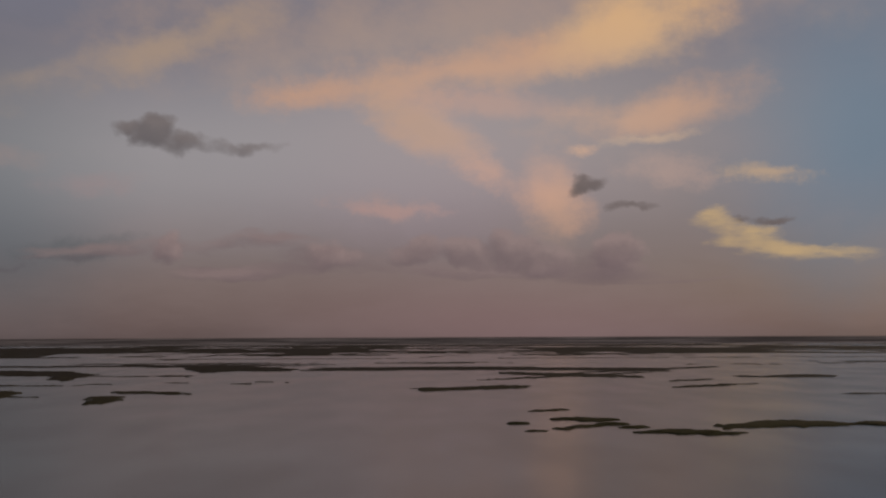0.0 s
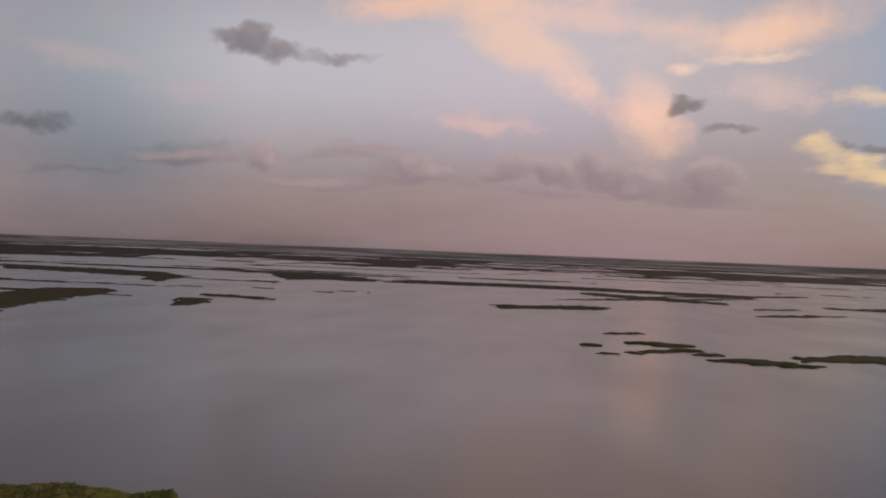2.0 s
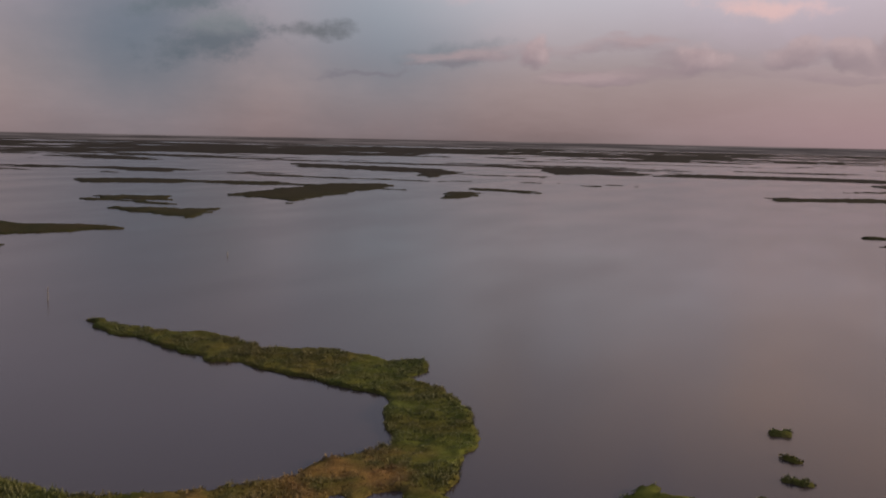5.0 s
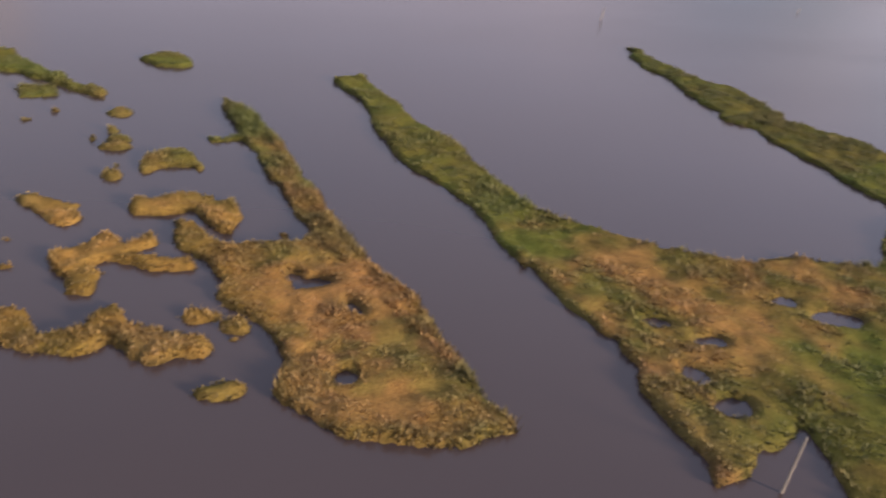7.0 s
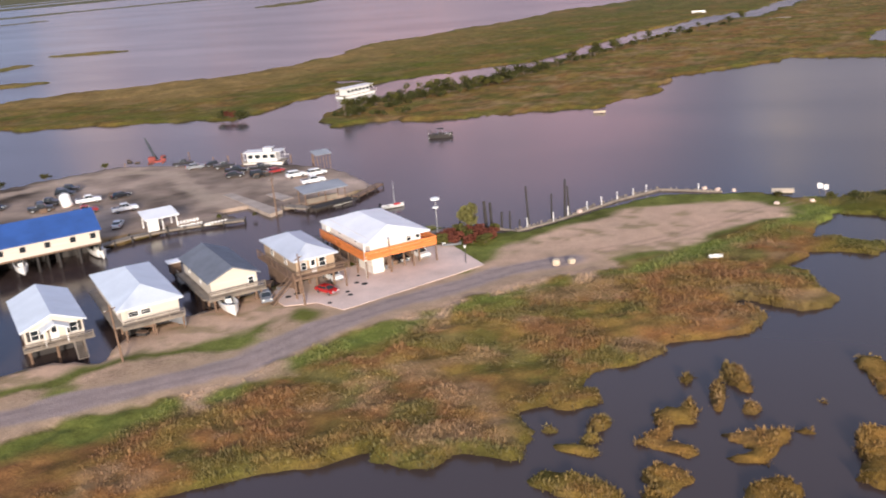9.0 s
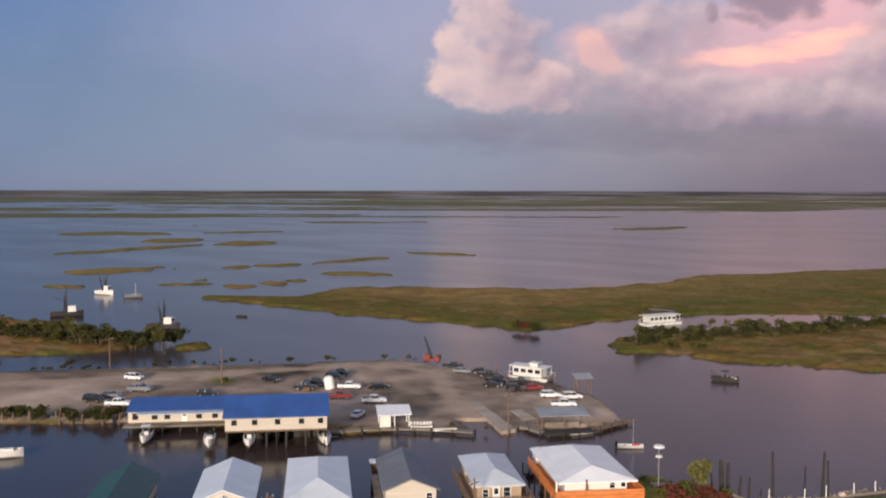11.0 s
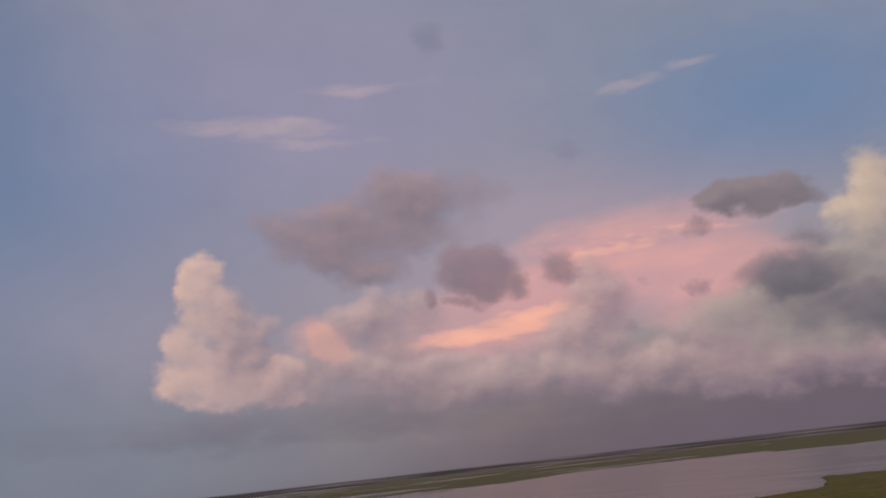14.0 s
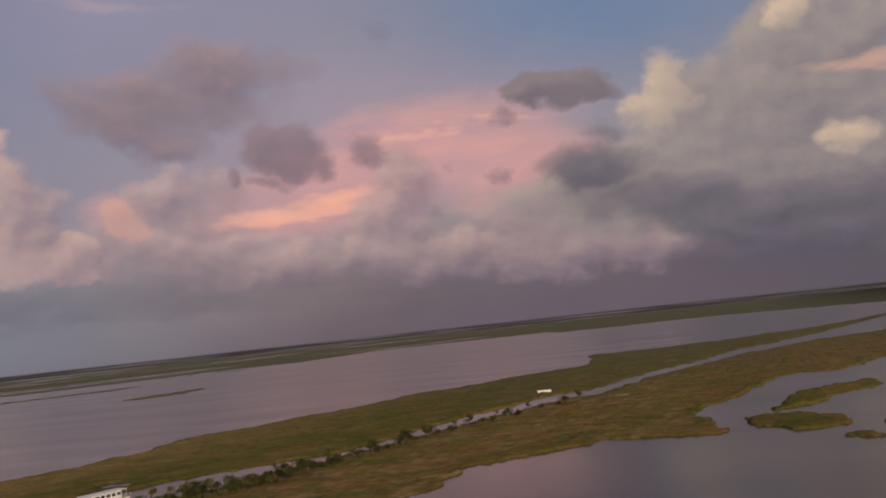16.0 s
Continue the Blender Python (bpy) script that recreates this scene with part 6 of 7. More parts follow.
def piling(x, y, top, r, label, lean=0.0, mat="dark_wood"):
    p = thing("piling", pose(x, y, 0), label, "piling", "old mooring pilings")
    a = SPILE.uniform(0, 6.28)
    part("shaft", Shape().rod((0, 0, -1.1), (math.cos(a) * lean, math.sin(a) * lean, top), r * 1.15, r * 0.9, 9), mat, p)
    part("cap", Shape().rod((math.cos(a) * lean, math.sin(a) * lean, top), (math.cos(a) * lean, math.sin(a) * lean, top + 0.1), r * 0.9, r * 0.55, 9), mat, p)


for x, y, t, r in ((-46.9, 148.6, 4.6, 0.34), (-46.2, 149.2, 4.2, 0.3), (-44.6, 149.4, 2.6, 0.24), (-43.0, 149.2, 2.9, 0.2), (-41.6, 149.6, 1.4, 0.18), (-40.4, 151.4, 6.6, 0.22),
                   (-37.4, 154.6, 4.6, 0.18), (-35.6, 156.4, 6.6, 0.24), (-35.0, 157.4, 5.2, 0.2), (-49.4, 150.6, 1.9, 0.16), (-52.6, 150.4, 2.0, 0.16), (-48.2, 151.4, 2.4, 0.16)):
    piling(x, y, t, r * 0.8, "tall blackened timber piling standing in the water", 0.25)
for k in range(26):
    piling(-170 + k * 0.98 + SPILE.uniform(-.6, .6), 86.5 + k * 0.78 + SPILE.uniform(-2.5, 1.5), SPILE.uniform(0.9, 2.6), 0.15, "weathered leaning post of a ruined dock", 0.4, "brown_wood")
for x, y, t in ((183.3, 200.6, 3.6), (290.6, 214.5, 1.6)):
    piling(x, y, t, 0.14, "single channel marker post in open water", 0.1, "grey_wood")
for x, y in ((-153.3, 184), (-148.5, 187.5), (-138.9, 190.6), (-132.5, 191), (-128.4, 191.6), (-124.6, 191.8), (-112, 193.2), (-106, 193)):
    piling(x, y, SPILE.uniform(1.6, 3.0), 0.15, "brown timber mooring post on the quay", 0.1, "brown_wood")


def bollard(x, y, high):
    p = thing("marker_post", pose(x, y, 0.5), "short white marker post on the sea wall", "post", "white posts along the sea wall")
    part("post", Shape().rod((0, 0, -0.2), (0, 0, high * 0.85), 0.08, 0.07, 8), "trim", p)
    part("cap", Shape().rod((0, 0, high * 0.85), (0, 0, high * 0.85 + 0.1), 0.1, 0.05, 8), "trim", p)


for (x, y), hgt in zip(((-39.9, 149.0), (-36.6, 153.0), (-35.0, 156.4), (-32.7, 160.4), (-31.0, 163.8), (-29.0, 167.3), (-26.8, 170.4), (-24.9, 173.0), (-16.0, 174.9)),
                       (1.6, 1.5, 1.6, 1.5, 1.4, 1.4, 1.2, 1.2, 1.2)):
    bollard(x, y, hgt)


def pole(x, y, high, label, arm=True, mat="brown_wood", base=GROUND, lean=0.0):
    p = thing("utility_pole", pose(x, y, base), label, "pole")
    part("shaft", Shape().rod((0, 0, -0.6), (lean, 0, high), 0.16, 0.1, 9), mat, p)
    if arm:
        part("crossarm", Shape().box(lean, 0, high - 0.7, 0.1, 1.9, 0.12), mat, p)
        for q in (-0.8, 0.0, 0.8):
            part("insulator", Shape().rod((lean, q, high - 0.6), (lean, q, high - 0.4), 0.05, 0.03, 6), "trim", p)


pole(-72.2, 88.1, 7.4, "weathered wooden utility pole beside the road", lean=-0.5)
pole(-59.1, 109.5, 7.4, "weathered wooden utility pole in a patch of grass", lean=-0.2)
pole(-89.5, 150.9, 7.4, "wooden utility pole at the boat ramp", lean=-0.1, base=0.3)
pole(-161.0, 137.0, 8.0, "bare wooden pole on a grassy mound", False)
pole(-196, 128, 7.5, "wooden utility pole by the marina road")
pole(55.7, 31.7, 5.2, "pale weathered post leaning out of the marsh", False, "grey_wood", 0.3, 0.9)
lp = thing("lamp_post", pose(-43.3, 129.6, 0.61), "dark lamp post with round head at the corner of the yard", "lamp post")
part("post", Shape().rod((0, 0, 0), (0, 0, 2.4), 0.08, 0.06, 8), "dark_wood", lp)
part("lantern", Shape().rod((0, 0, 2.4), (0, 0, 2.8), 0.13, 0.2, 8), "lamp_glass", lp)
part("cap", Shape().rod((0, 0, 2.8), (0, 0, 2.95), 0.24, 0.05, 8), "dark_wood", lp)
tw = thing("light_mast", pose(-52.4, 140.6, 0.5), "tall mast with a white round lamp head beside the deck", "mast")
part("mast", Shape().rod((0, 0, -1), (0, 0, 6.6), 0.1, 0.07, 8), "chrome", tw)
part("head", Shape().rod((0, 0, 6.6), (0, 0, 6.85), 0.8, 0.7, 12), "trim", tw)
part("lower_head", Shape().rod((0, 0, 5.2), (0, 0, 5.4), 0.5, 0.45, 12), "trim", tw)


# ---- cars ----
def car(x, y, turn, style, paint, label):
    c = thing("car" if style != "pickup" else "pickup_truck", pose(x, y, 0.61 if -66 < x < -44 and 106 < y < 137 else GROUND + 0.06, 0, 0, turn) @ Matrix.Scale(0.8 if paint == "red_car" else 0.9, 4), label, "car" if style != "pickup" else "pickup truck")
    if style == "pickup":
        ln, wd, prof = 5.6, 1.95, [(-2.8, 0.45), (2.75, 0.45), (2.8, 0.8), (2.6, 1.1), (1.2, 1.2), (-0.9, 1.2), (-0.95, 1.18), (-2.8, 1.18)]
        cab = ((-0.95, 1.25, 1.18), (-0.75, 0.65, 1.85))
    elif style == "suv":
        ln, wd, prof = 4.7, 1.88, [(-2.3, 0.4), (2.3, 0.4), (2.35, 0.75), (2.15, 1.0), (1.0, 1.12), (-2.2, 1.15), (-2.35, 0.9)]
        cab = ((-2.15, 1.2, 1.1), (-1.9, 0.45, 1.75))
    else:
        ln, wd, prof = 4.6, 1.8, [(-2.25, 0.35), (2.25, 0.35), (2.3, 0.62), (2.1, 0.85), (1.0, 0.95), (-1.5, 0.98), (-2.25, 0.92), (-2.3, 0.6)]
        cab = ((-1.7, 1.2, 0.95), (-1.1, 0.4, 1.42))
    rings = []
    for yy, k in ((-wd / 2, 0.94), (-wd / 2 + 0.1, 1.0), (wd / 2 - 0.1, 1.0), (wd / 2, 0.94)):
        rings.append([(px * (0.985 if k < 1 else 1), yy, 0.7 + (pz - 0.7) * k) for px, pz in prof])
    body = part("body", Shape().loft(rings), paint, c)
    (x0, x1, z0), (x2, x3, z1) = cab
    hw, tw_ = wd / 2 - 0.1, wd / 2 - 0.28
    part("cabin_glass", Shape().loft([[(x0, -hw, z0), (x1, -hw, z0), (x1, hw, z0), (x0, hw, z0)], [(x2, -tw_, z1 - .06), (x3, -tw_, z1 - .06), (x3, tw_, z1 - .06), (x2, tw_, z1 - .06)]]), "glass", c)
    part("roof", Shape().box((x2 + x3) / 2, 0, z1 - 0.06, x3 - x2 + 0.06, tw_ * 2 + 0.06, 0.08, 0, 0.94), paint, c)
    for q in (-1, 1):
        mid = (x0 + x1) / 2
        for xa, xb in ((x0 + 0.03, x2 + 0.02), (x1 - 0.03, x3 - 0.02), (mid, mid)):
            part("pillar", Shape().rod((xa, q * hw, z0), (xb, q * tw_, z1), 0.05, 0.05, 4), paint, c)
    if style == "pickup":
        part("bed", Shape().box(-1.85, 0, 0.95, 1.6, 1.5, 0.245), "black_car", c)
        part("tailgate", Shape().box(-2.78, 0, 0.75, 0.06, 1.6, 0.5), paint, c)
    for sx in (-1, 1):
        for q in (-1, 1):
            wx, wr = sx * ln * 0.31, 0.36 if style != "sedan" else 0.32
            wl = part("wheel", Shape().rod((wx, q * (wd / 2 - 0.2), wr), (wx, q * (wd / 2 + 0.01), wr), wr, wr, 12), "tyre", c)
            part("rim", Shape().rod((wx, q * (wd / 2 + 0.005), wr), (wx, q * (wd / 2 + 0.025), wr), wr * 0.6, wr * 0.55, 10), "rim", wl)
    for q in (-1, 1):
        part("headlight", Shape().box(ln / 2 - 0.02, q * (wd / 2 - 0.3), 0.68, 0.08, 0.36, 0.16), "lamp_glass", c)
        part("tail_light", Shape().box(-ln / 2 + 0.02, q * (wd / 2 - 0.18), 0.72, 0.06, 0.18, 0.22), "red_car", c)
    part("bumper", Shape().box(ln / 2 + 0.02, 0, 0.42, 0.12, wd * 0.9, 0.2), "grey_car", c)
    return c


car(-58.4, 114.4, -20, "sedan", "red_car", "small bright red car parked on the concrete yard")
car(-60.4, 119.6, -36, "suv", "white_car", "white and dark car parked under the tan house")
car(-51.6, 131.4, -38, "suv", "white_car", "white car parked under the orange deck")
car(-54.0, 129.2, -38, "sedan", "black_car", "black car parked in the shade of the deck")
car(-65.8, 110.2, -50, "sedan", "grey_car", "grey car parked beside the slate-roofed house")
car(-123.2, 148.6, 50, "pickup", "white_car", "white pickup truck parked in the dirt lot")
car(-137.0, 153.6, 42, "pickup", "white_car", "white pickup truck beside a pale tank")
car(-131.2, 146.2, 48, "pickup", "maroon_car", "dull red pickup truck behind the boathouse")
car(-116.6, 138.8, 120, "sedan", "white_car", "white car parked near the open shed")
car(-101.2, 177.6, 50, "suv", "white_car", "white car parked on the quay")
car(-97.2, 179.6, 55, "suv", "white_car", "white wagon parked on the quay")
car(-94.2, 173.0, 45, "pickup", "white_car", "white pickup truck beside the pavilion")
car(-137.6, 186.4, 30, "pickup", "black_car", "black pickup truck parked along the quay")
car(-129.0, 186.6, 40, "sedan", "black_car", "dark car parked along the quay")
car(-178.4, 125.2, 30, "suv", "white_car", "white car on the marina road")
car(-166.4, 120.4, 40, "pickup", "grey_car", "grey pickup truck on the marina road")
car(-156.6, 110.8, 40, "pickup", "white_car", "white pickup truck at the end of the wing")
car(-145.0, 150.6, 30, "pickup", "black_car", "dark pickup truck in the dirt lot")
car(-147.6, 158.0, 20, "suv", "black_car", "black car in the dirt lot")
car(-113.8, 183.2, 35, "pickup", "black_car", "dark truck by the houseboat")
car(-118.6, 180.6, 20, "pickup", "black_car", "black truck with a boat trailer by the houseboat")
car(-108.6, 181.0, 60, "sedan", "maroon_car", "dull red car by the quay")
car(-152, 128, 45, "suv", "black_car", "dark car behind the long wing")
for x_, y_, tn_, st_, pt_, lb_ in ((-149.6, 161.2, 25, "pickup", "black_car", "black pickup truck in the dirt lot"), (-132.4, 158.0, 60, "sedan", "black_car", "dark sedan in the dirt lot"),
                                   (-143.0, 146.4, 40, "pickup", "black_car", "black pickup truck near the pale tank"), (-155.2, 146.0, 15, "sedan", "black_car", "dark sedan near the grassy mound"),
                                   (-163.8, 109.0, 30, "suv", "black_car", "dark wagon at the end of the wing"), (-165.4, 113.4, 35, "sedan", "grey_car", "grey sedan on the marina road"),
                                   (-124.6, 184.6, 30, "pickup", "black_car", "black pickup truck along the quay"), (-110.6, 177.6, 45, "suv", "black_car", "black wagon by the quay"),
                                   (-116.6, 177.0, 30, "sedan", "black_car", "low dark sedan by the houseboat"), (-132.2, 183.6, 35, "sedan", "grey_car", "grey sedan along the quay")):
    car(x_, y_, tn_, st_, pt_, lb_)


# ---- boats ----
def hull(ln, wd, high, flat=0.0):
    sh, rings = Shape(), []
    for u, k, lift in ((0.0, 0.86, 0.0), (0.25, 0.98, 0.0), (0.55, 1.0, 0.0), (0.78, 0.8, 0.08), (0.92, 0.42, 0.2), (1.0, 0.04, 0.32)):
        x, w_ = -ln / 2 + ln * u, wd / 2 * k
        rings.append([(x, -w_, high * (1 + lift)), (x, -w_ * 0.85, 0.25 * high), (x, -w_ * 0.3 - flat * w_ * .4, 0), (x, w_ * 0.3 + flat * w_ * .4, 0), (x, w_ * 0.85, 0.25 * high), (x, w_, high * (1 + lift)),
                      (x, w_ * 0.82, high * (1 + lift)), (x, w_ * 0.7, high * 0.5), (x, -w_ * 0.7, high * 0.5), (x, -w_ * 0.82, high * (1 + lift))])
    return sh.loft(rings)


def boat(x, y, z, turn, ln, wd, label, top=False, paint="white_paint", motor=True, mast=0.0, cabin=False, category="boat"):
    b_ = thing("motor_boat", pose(x, y, z, 0, 0, turn), label, category)
    hi = (0.18 * ln ** 0.9 + 0.3) * (1.0 if ln > 4.5 else 0.55)
    part("hull", hull(ln, wd, hi), paint, b_)
    if ln > 4.5:
        part("console", Shape().box(-ln * 0.05, 0, hi * 0.5, ln * 0.12, wd * 0.4, 0.95, 0, 0.85), paint, b_)
        part("windscreen", Shape().box(0.02 * ln, 0, hi * 0.5 + 0.95, 0.05, wd * 0.36, 0.35), "glass", b_)
    part("seat", Shape().box(-ln * 0.2, 0, hi * 0.5, ln * 0.08, wd * 0.4, min(0.6, hi * 0.45)), "grey_wood", b_)
    if motor:
        mo = part("outboard_motor", Shape().box(-ln / 2 - 0.2, 0, hi * 0.35, 0.45, 0.35, 1.0, 0, 0.8), "black_car", b_)
        part("motor_leg", Shape().box(-ln / 2 - 0.25, 0, -0.3, 0.15, 0.12, hi * 0.35 + 0.3), "grey_car", mo)
    if top:
        for sx in (-0.12, 0.06):
            for q in (-1, 1):
                part("top_post", Shape().rod((sx * ln, q * wd * 0.28, hi * 0.5), (sx * ln, q * wd * 0.28, hi * 0.5 + 1.9), 0.03, 0.03, 5), "chrome", b_)
        part("canopy", Shape().box(-0.03 * ln, 0, hi * 0.5 + 1.9, ln * 0.3, wd * 0.75, 0.08), "white_paint" if top is True else top, b_)
    if mast:
        part("mast", Shape().rod((0.1 * ln, 0, hi * 0.5), (0.1 * ln, 0, mast), 0.06, 0.04, 6), "chrome", b_)
    if cabin:
        part("cabin", Shape().box(0.12 * ln, 0, hi * 0.6, ln * 0.3, wd * 0.62, 0.8, 0, 0.8), "white_paint", b_)
    return b_


boat(-68.7, 105.6, GROUND + 0.25, -40, 6.4, 2.3, "white open motor boat on a trailer before the house")
boat(-109.0, 125.0, 0.0, -30, 5.8, 2.2, "white motor boat moored beside the boathouse", top=False, cabin=True)
boat(-80.6, 160.6, 0.0, 60, 4.4, 1.5, "white skiff lying against the jetty", motor=False)
slim = boat(-69.3, 159.0, 0.0, 40, 4.4, 1.4, "slim white boat with red gear and a thin mast", mast=5.0)
part("gear_box", Shape().box(0.9, 0, 0.45, 1.3, 0.7, 0.35, 0, 0.8), "red_car", slim, "red deck gear")
boat(-113.5, 112.6, 1.2, -35, 5.2, 2.0, "white boat hung on a lift under the boathouse")
boat(-119.0, 108.4, 0.9, -35, 5.2, 2.0, "white boat on a lift under the boathouse deck", cabin=True)
boat(-130.6, 103.0, 0.3, -38, 5.4, 2.0, "white boat moored under the long wing", top=True)
boat(-137.8, 82.0, 0.0, 60, 5.8, 2.1, "white boat adrift in the dark canal", cabin=True)
work = boat(-85.3, 221.6, -0.25, 20, 5.8, 2.0, "dark work boat with poles, canopy and white bow, afloat", top="dark_wood", paint="dark_wood")
part("bow_deck", Shape().box(1.7, 0, 1.02, 1.6, 1.3, 0.2, 0, 0.8), "white_paint", work, "white bow deck")
for q_ in (-1, 1):
    part("pole", Shape().rod((-0.6, q_ * 0.7, 0.6), (-3.6, q_ * 1.0, 2.5), 0.09, 0.06, 6), "dark_wood", work)
part("rack", Shape().box(-1.7, 0, 0.7, 2.2, 1.7, 0.5, 0, 0.85), "dark_wood", work)
boat(-67.2, 543.0, 0.0, 200, 7.0, 2.3, "small white boat moored along the far canal")
boat(-8.3, 137.0, 0.75, 20, 1.9, 0.95, "small white skiff hull abandoned in the marsh grass", motor=False)
boat(-73.4, 100.2, GROUND + 0.25, -20, 4.6, 1.7, "small grey boat on a trailer in the yard", paint="grey_car")
boat(-254, 203, 0.0, 20, 4.2, 1.6, "small dark skiff on open water", paint="dark_wood", motor=False)
boat(-48.6, 137.2, GROUND + 0.1, 20, 3.0, 1.2, "small grey dinghy beside the garden", motor=False, paint="grey_car")
boat(-331, 203, 0.0, 60, 7, 2.4, "small dark fishing boat with a mast", paint="grey_car", mast=6)
boat(-52.4, 252.5, 0.1, 15, 3.2, 0.9, "weathered pale skiff drawn up on the marsh edge", paint="sack", motor=False)


def cabin_boat(x, y, turn, ln, wd, label, storeys=1):
    b_ = thing("houseboat", pose(x, y, 0, 0, 0, turn), label, "houseboat")
    part("hull", Shape().loft([[(-ln / 2, -wd / 2, -0.3), (ln / 2 - 0.8, -wd / 2, -0.3), (ln / 2 - 0.8, wd / 2, -0.3), (-ln / 2, wd / 2, -0.3)],
                               [(-ln / 2, -wd / 2, 0.8), (ln / 2, -wd / 2, 0.8), (ln / 2, wd / 2, 0.8), (-ln / 2, wd / 2, 0.8)]]), "white_paint", b_)
    part("deck", Shape().box(0, 0, 0.8, ln + 0.2, wd + 0.2, 0.1), "grey_wood", b_)
    cl, cw = ln * 0.72, wd * 0.84
    part("cabin", Shape().box(-ln * 0.04, 0, 0.9, cl, cw, 2.2), "white_paint", b_)
    n = max(4, int(cl / 1.5))
    for k in range(n):
        for q in (-1, 1):
            part("window", Shape().box(-ln * 0.04 - cl / 2 + cl * (k + 0.5) / n, q * cw / 2, 1.75, cl / n * 0.68, 0.06, 0.85), "glass", b_)
    part("roof", Shape().box(-ln * 0.02, 0, 3.1, ln * 0.92, wd * 1.02, 0.14), "white_paint", b_)
    for sx in (-0.46, 0.42):
        for q in (-1, 1):
            part("roof_post", Shape().rod((sx * ln, q * wd * 0.46, 0.9), (sx * ln, q * wd * 0.46, 3.1), 0.05, 0.05, 6), "trim", b_)
    rl = Shape()
    for q in (-1, 1):
        rl.rod((-ln / 2, q * wd / 2, 1.8), (ln / 2, q * wd / 2, 1.8), 0.03, 0.03, 5)
        for k in range(8):
            rl.rod((-ln / 2 + ln * k / 7, q * wd / 2, 0.9), (-ln / 2 + ln * k / 7, q * wd / 2, 1.8), 0.025, 0.025, 5)
    part("railing", rl, "trim", b_)
    if storeys > 1:
        part("upper_cabin", Shape().box(ln * 0.1, 0, 3.24, ln * 0.2, wd * 0.5, 0.7), "white_paint", b_)
        part("upper_window", Shape().box(ln * 0.1, 0, 3.45, ln * 0.2 + 0.04, wd * 0.4, 0.3), "glass", b_)
        part("upper_roof", Shape().box(ln * 0.1, 0, 3.94, ln * 0.24, wd * 0.6, 0.08), "white_paint", b_)
    return b_


cabin_boat(-144.6, 289.6, 71, 14.5, 4.4, "long white tour boat with dark windows at the marsh edge")
cabin_boat(-117.8, 191.6, 14, 10.0, 3.8, "flat-roofed white houseboat tied up at the quay", 2)


def trawler(x, y, turn, ln, label):
    t_ = thing("shrimp_boat", pose(x, y, 0, 0, 0, turn), label, "fishing boat")
    part("hull", hull(ln, ln * 0.3, 1.7), "dark_wood" if ln > 10 else "white_paint", t_)
    wh = part("wheelhouse", Shape().box(ln * 0.16, 0, 1.0, ln * 0.26, ln * 0.2, 2.7, 0, 0.92), "white_paint", t_)
    part("wheelhouse_window", Shape().box(ln * 0.16, 0, 2.6, ln * 0.262, ln * 0.17, 0.6), "glass", wh)
    part("mast", Shape().rod((0, 0, 1), (0, 0, 9.5), 0.14, 0.08, 7), "dark_wood", t_)
    for q in (-1, 1):
        bm = part("outrigger", Shape().rod((0, q * 0.5, 1.6), (-0.4, q * 2.6, 9.0), 0.1, 0.06, 6), "dark_wood", t_)
        net = Shape()
        for k in range(7):
            net.rod((-0.1 * k, q * (0.6 + 0.25 * k), 2 + k * 0.9), (-1.6 + 0.1 * k, q * 0.4, 1.6), 0.12, 0.05, 5)
        part("net", net, "dark_wood", bm)
    part("boom", Shape().rod((0, 0, 5), (-ln * 0.42, 0, 6.8), 0.09, 0.06, 6), "dark_wood", t_)
    return t_


trawler(-247.5, 170.4, 35, 10.5, "white shrimp boat with dark raised outriggers and nets")
trawler(-296.0, 161.0, 60, 10.5, "white shrimp boat with dark nets moored by the bushes")
trawler(-350.0, 200.0, 20, 9.0, "distant white shrimp boat with a dark mast")

# ---- crane, trailers and yard clutter ----
cr = thing("crane_truck", pose(-147.0, 188.0, GROUND, 0, 0, 30), "old red crane truck with grey lattice boom on the quay", "crane")
part("carrier", Shape().box(0.4, 0, 0.7, 5.6, 2.2, 0.6), "rust", cr)
part("cab", Shape().box(2.6, 0, 1.4, 1.7, 2.2, 1.4, 0, 0.9), "rust", cr)
part("cab_glass", Shape().box(3.0, 0, 2.0, 1.0, 2.24, 0.55), "glass", cr)
part("winch_house", Shape().box(-1.2, 0, 1.4, 2.4, 2.2, 1.3), "rust", cr)
lat = Shape()
for q, r in ((-0.5, -0.4), (0.5, -0.4), (-0.5, 0.4), (0.5, 0.4)):
    lat.rod((0.2 + r, q, 1.6), (-2.6 + r * 0.3, q * 0.3, 9.6), 0.14, 0.10, 5)
for k in range(9):
    u, v = k / 9, (k + 1) / 9
    for q in (-1, 1):
        lat.rod((0.2 - 2.8 * u - 0.4 * (1 - u * .7), q * 0.5 * (1 - u * .7), 1.6 + 8 * u), (0.2 - 2.8 * v + 0.4 * (1 - v * .7), q * 0.5 * (1 - v * .7), 1.6 + 8 * v), 0.09, 0.09, 4)
part("boom", lat, "boom", cr)
part("back_stay", Shape().rod((-2.2, 0, 2.6), (-2.6, 0, 9.5), 0.04, 0.04, 5).rod((1.8, 0, 2.6), (-2.6, 0, 9.5), 0.04, 0.04, 5), "boom", cr)
for x in (-2.4, -1.2, 2.4):
    for q in (-1, 1):
        wl = part("wheel", Shape().rod((x, q * 0.9, 0.5), (x, q * 1.22, 0.5), 0.5, 0.5, 12), "tyre", cr)
        part("rim", Shape().rod((x, q * 1.215, 0.5), (x, q * 1.24, 0.5), 0.28, 0.26, 10), "rust", wl)

cr.matrix_basis = cr.matrix_basis @ Matrix.Scale(0.7, 4)

